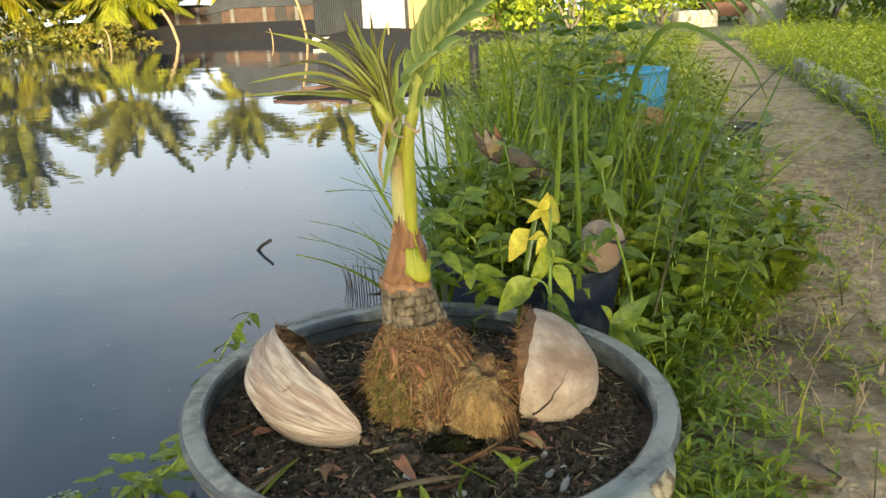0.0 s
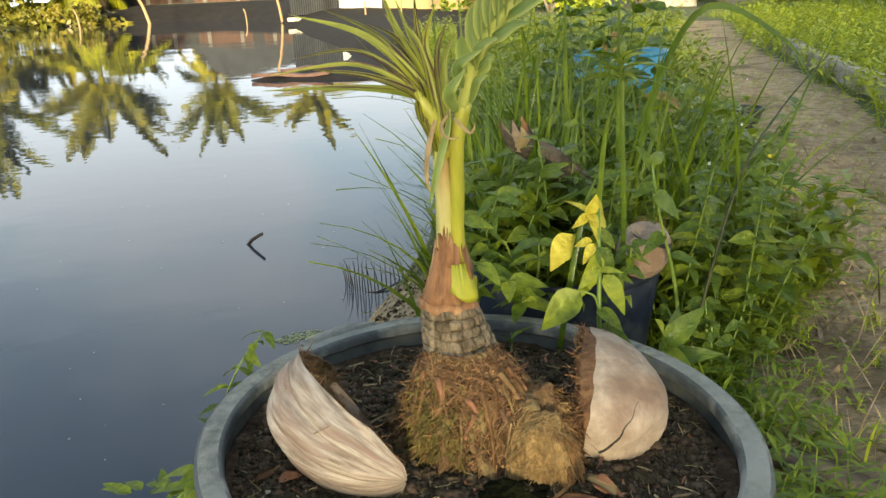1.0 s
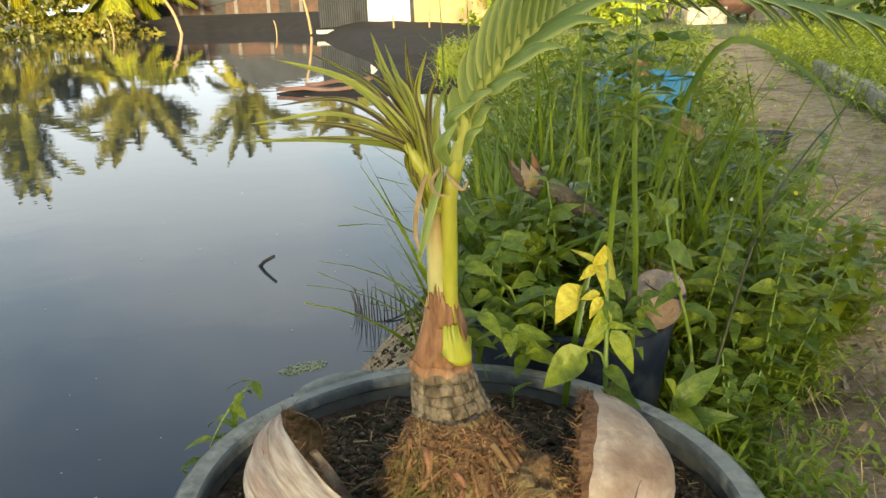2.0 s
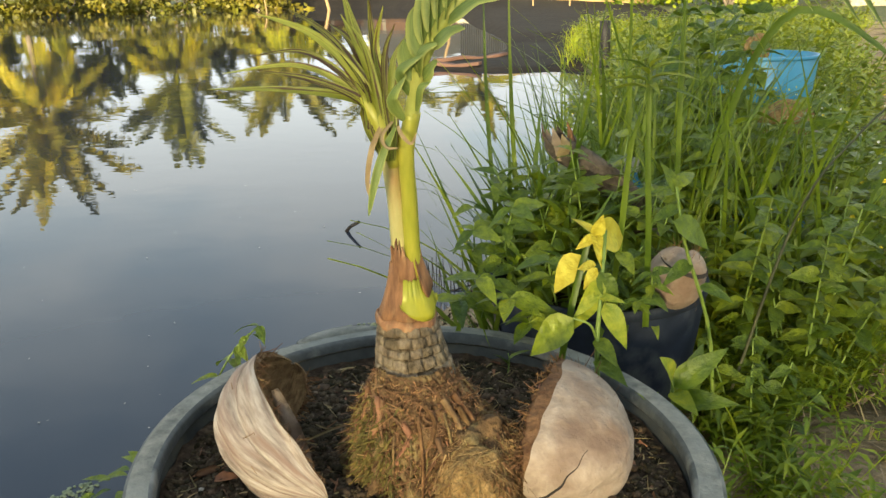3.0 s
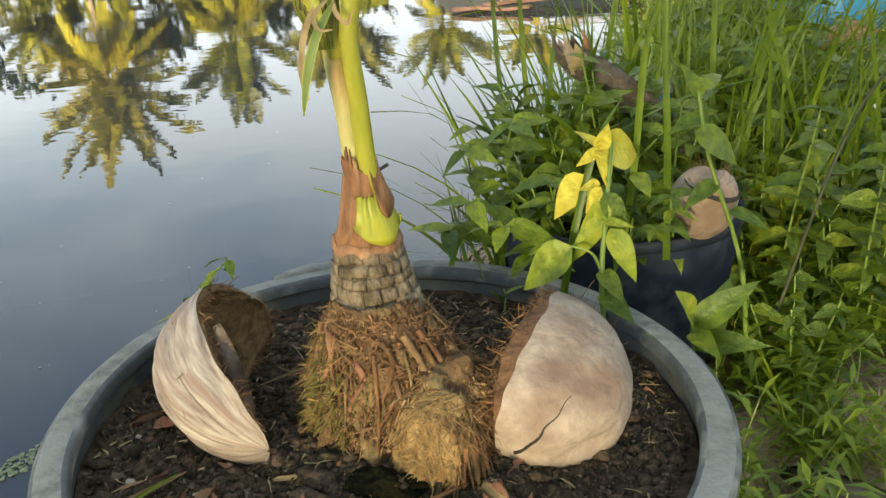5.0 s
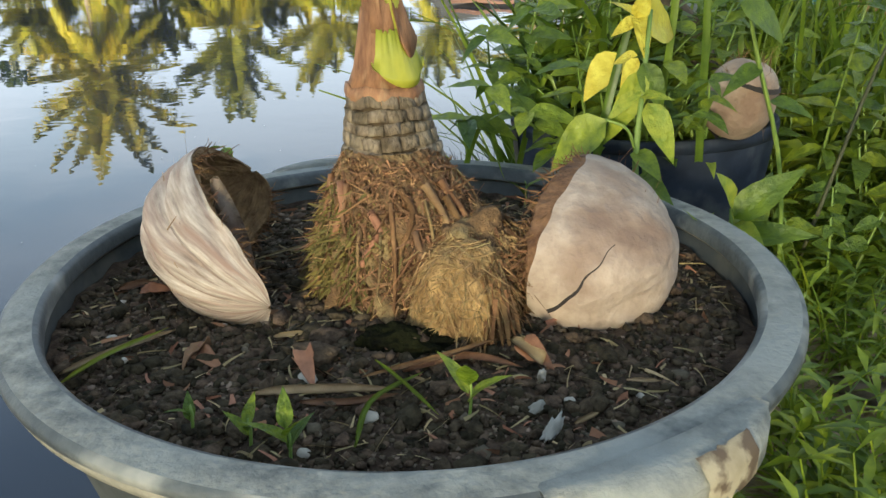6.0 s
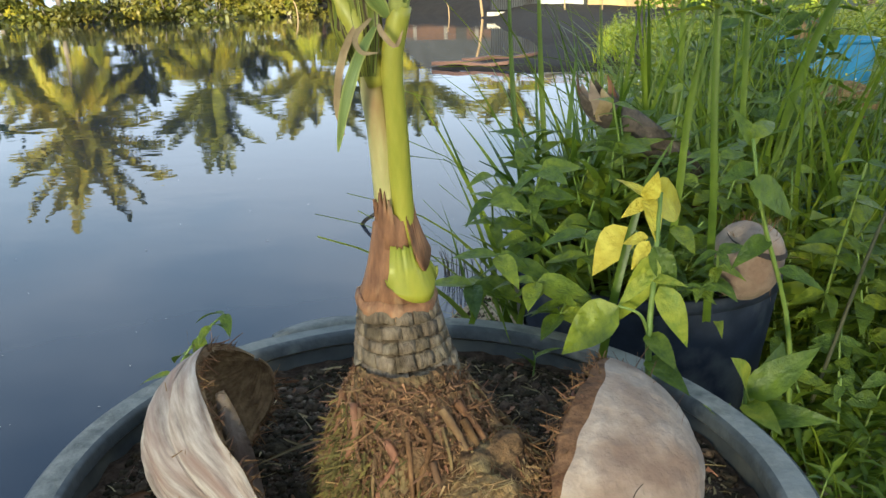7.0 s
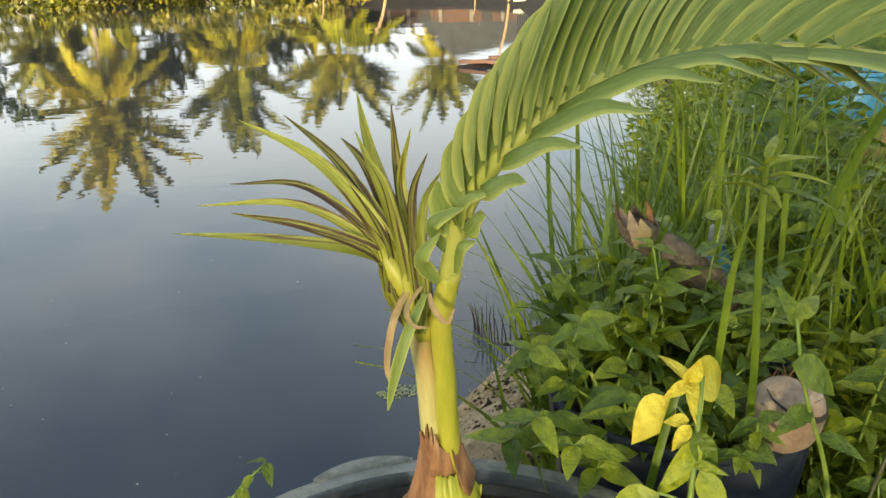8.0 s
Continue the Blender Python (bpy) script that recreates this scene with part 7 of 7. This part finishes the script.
meadow("tub_foot_grass", blades("tub_foot_grass", scatter(160, -0.42, 0.45, 1.26, 1.42, lambda x, y: clear(x, y) & (np.hypot(x - TUB.x, y - TUB.y) > 0.34), 14), rg, 0.14, 0.0045, 0.6, M_GRASS, 4, 0.8), "thin grass between the tub and the pond")
meadow("path_leaves", blades("path_leaves", scatter(520, 0.30, 1.6, 0.3, 3.0, on_path, 17), rg, 0.05, 0.018, 1.4, M_PLANK, 3, 0.1), "dead brown leaf scraps on the trodden dirt", "dead leaves")
verts, faces = [], []
for x, y, z, s_ in scatter(4200, 0.25, 2.6, 0.3, 5.0, on_path, 18, 1.5):
    r = rg.uniform(0.002, 0.006) * (1 + 1.6 * rg.random() ** 8) * (0.7 + 0.3 * y)
    b = len(verts)
    verts.extend([(x + r * math.cos(q) * rg.uniform(0.7, 1.3), y + r * math.sin(q) * rg.uniform(0.7, 1.3), z + 0.003) for q in (0, 1.26, 2.5, 3.77, 5.03)])
    verts.append((x, y, z + 0.004 + r * 0.7))
    faces.extend([(b + k, b + (k + 1) % 5, b + 5) for k in range(5)])
tagged(new("dirt_crumbs", soup("dirt_crumbs", verts, faces, M_DIRT, False)), "dry dirt crumbs strewn on the path", "soil", "", "stuff")
# shore litter
meadow("shore_straw", blades("shore_straw", scatter(3600, -0.35, 0.12, 1.2, 2.8, lambda x, y: clear(x, y) & (shore_distance(x, y) < 0.28), 15), rg, 0.038, 0.003, 1.4, M_DRY, 3, 0.1), "dead straw bits along the muddy shore", "straw")

# single tall blades and stalks that cross the view
for i, (pts, w, m_, lab) in enumerate((([(0.165, 1.31, 0.34), (0.178, 1.29, 0.48), (0.186, 1.28, 0.62), (0.205, 1.27, 0.70)], 0.0085, M_SEDGE, "broad upright green grass blade"),
                                       ([(0.09, 1.20, 0.15), (0.105, 1.17, 0.36), (0.135, 1.19, 0.52), (0.165, 1.22, 0.58)], 0.009, M_SEDGE, "broad upright green grass blade"),
                                       ([(0.34, 1.75, 0.14), (0.37, 1.72, 0.55), (0.46, 1.68, 0.78), (0.60, 1.62, 0.72), (0.66, 1.60, 0.62)], 0.013, M_SEDGE, "long arching green grass blade"),
                                       ([(0.30, 1.60, 0.14), (0.28, 1.58, 0.60), (0.27, 1.57, 0.92)], 0.0085, M_SEDGE, "broad upright green grass blade"),
                                       ([(0.22, 1.70, 0.14), (0.20, 1.68, 0.60), (0.19, 1.66, 0.95)], 0.0085, M_SEDGE, "broad upright green grass blade"),
                                       ([(-0.02, 1.42, 0.14), (-0.01, 1.38, 0.30), (0.03, 1.34, 0.44), (0.055, 1.33, 0.40)], 0.008, M_GRASS, "bent green grass blade"),
                                       ([(0.04, 1.55, 0.14), (0.0, 1.56, 0.55), (-0.015, 1.57, 0.92)], 0.008, M_SEDGE, "broad upright green grass blade"),
                                       ([(0.00, 1.58, 0.14), (-0.045, 1.58, 0.55), (-0.06, 1.59, 0.90)], 0.0075, M_SEDGE, "broad upright green grass blade"),
                                       ([(-0.10, 1.33, 0.10), (-0.07, 1.26, 0.28), (-0.03, 1.23, 0.40), (0.0, 1.22, 0.34)], 0.007, M_GRASS, "bent green grass blade"))):
    bm = bmesh.new()
    strip(bm, glide(pts, 22), [w * min(1, 0.6 + 2 * k / 21, 0.05 + 2.2 * (21 - k) / 21) for k in range(22)], Vector((0.15, -1, 0.25)), 0.35)
    thing("grass_blade", bm, m_, lab, "grass", "single tall blades")
bm = bmesh.new()
tube(bm, glide([(0.36, 1.36, 0.20), (0.44, 1.40, 0.50), (0.53, 1.46, 0.615), (0.64, 1.53, 0.70)], 20), [0.0026 - 0.00008 * k for k in range(20)], 6)
thing("seed_stalk", bm, M_DSTEM, "dark leaning grass stalk beside the path", "grass")
for i, (x, y, z) in enumerate(((0.52, 2.55, 0.55), (0.47, 2.5, 0.42), (0.50, 2.52, 0.48))):
    bm = bmesh.new()
    strip(bm, glide([(x, y, z), (x + 0.01, y - 0.01, z - 0.06), (x + 0.005, y - 0.015, z - 0.14)], 9), [0.012, 0.022, 0.026, 0.026, 0.024, 0.02, 0.015, 0.01, 0.002], Vector((0, -1, 0.1)), 0.5)
    thing("dry_leaf", bm, M_DRY, "hanging dry golden leaf among the weeds", "dead leaf", "dry leaves")
# tiny flowers in the weeds
for nm, m_, cnt, lab in (("white_flowers", M_FLOWER, 70, "tiny white weed flowers"), ("yellow_flowers", M_BUD, 90, "tiny yellow weed flowers")):
    verts, faces = [], []
    for x, y, z, s in scatter(cnt * 3, 0.0, 1.3, 1.7, 4.5, left_side, 50 + cnt):
        z += rg.uniform(0.12, 0.30)
        r = rg.uniform(0.003, 0.0055)
        b = len(verts)
        verts.extend([(x + r * math.cos(q), y - 0.3 * r, z + r * math.sin(q)) for q in (0, 1.26, 2.5, 3.77, 5.03)])
        verts.append((x, y + 0.4 * r, z))
        faces.extend([(b + k, b + (k + 1) % 5, b + 5) for k in range(5)])
        faces.append((b, b + 1, b + 2, b + 3, b + 4))
    tagged(new(nm, soup(nm, verts, faces, m_)), lab, "flowers", "", "stuff")


# tall grass behind the navy pot
meadow("tall_grass", blades("tall_grass", scatter(300, 0.14, 1.0, 1.75, 3.4, lambda x, y: left_side(x, y) & (x < 0.225 * y), 21), rg, 0.92, 0.0145, 0.18, M_SEDGE, 8, 0.55), "tall bright grass standing behind the navy pot")
# planks at the far shore
for i, (x, y, L, turn) in enumerate(((-1.5, 8.85, 0.9, -0.25), (-1.3, 9.7, 1.0, 0.75))):
    rough_block("plank", (-L / 2, -0.05, -0.02), (L / 2, 0.05, 0.015), M_RUST, "reddish weathered plank lying on the shore", "plank", (x, y, on_ground(x, y) + 0.02), turn)


# weeds, twigs and dead stems strewn over the near part of the path
meadow("path_weeds", sprigs("path_weeds", scatter(520, 0.40, 1.7, 0.45, 2.6, on_path, 31), rg, 0.06, 0.030, 0.009, 5, M_BANKLEAF, 1.1), "low weeds creeping over the trodden dirt", "weeds")
meadow("path_twigs", blades("path_twigs", scatter(420, 0.35, 1.7, 0.45, 3.2, on_path, 32), rg, 0.22, 0.0038, 1.52, M_PLANK, 5, 0.04), "thin dead stems lying on the trodden dirt", "twigs")
meadow("path_dark_twigs", blades("path_dark_twigs", scatter(420, 0.35, 1.7, 0.45, 3.2, on_path, 33), rg, 0.14, 0.0045, 1.5, M_DSTEM, 5, 0.05), "dark dead stems lying on the trodden dirt", "twigs")
meadow("bucket_grass", blades("bucket_grass", scatter(80, 0.60, 0.74, 3.2, 3.72, clear, 34), rg, 0.44, 0.011, 0.2, M_GRASS, 6, 0.4), "green grass standing before the blue bucket")

verts, faces = [], []
for x, y, z, s_ in scatter(4200, -0.38, 0.12, 1.15, 2.8, lambda x, y: clear(x, y) & (shore_distance(x, y) < 0.3), 35):
    r = rg.uniform(0.002, 0.006) * (1 + 2.0 * rg.random() ** 8)
    b = len(verts)
    verts.extend([(x + r * math.cos(q) * rg.uniform(0.7, 1.3), y + r * math.sin(q) * rg.uniform(0.7, 1.3), z + 0.001) for q in (0, 1.26, 2.5, 3.77, 5.03)])
    verts.append((x, y, z + 0.003 + r * 0.8))
    faces.extend([(b + k, b + (k + 1) % 5, b + 5) for k in range(5)])
tagged(new("shore_crumbs", soup("shore_crumbs", verts, faces, M_CLOD, False)), "dark crumbs of earth on the muddy shore", "soil", "", "stuff")
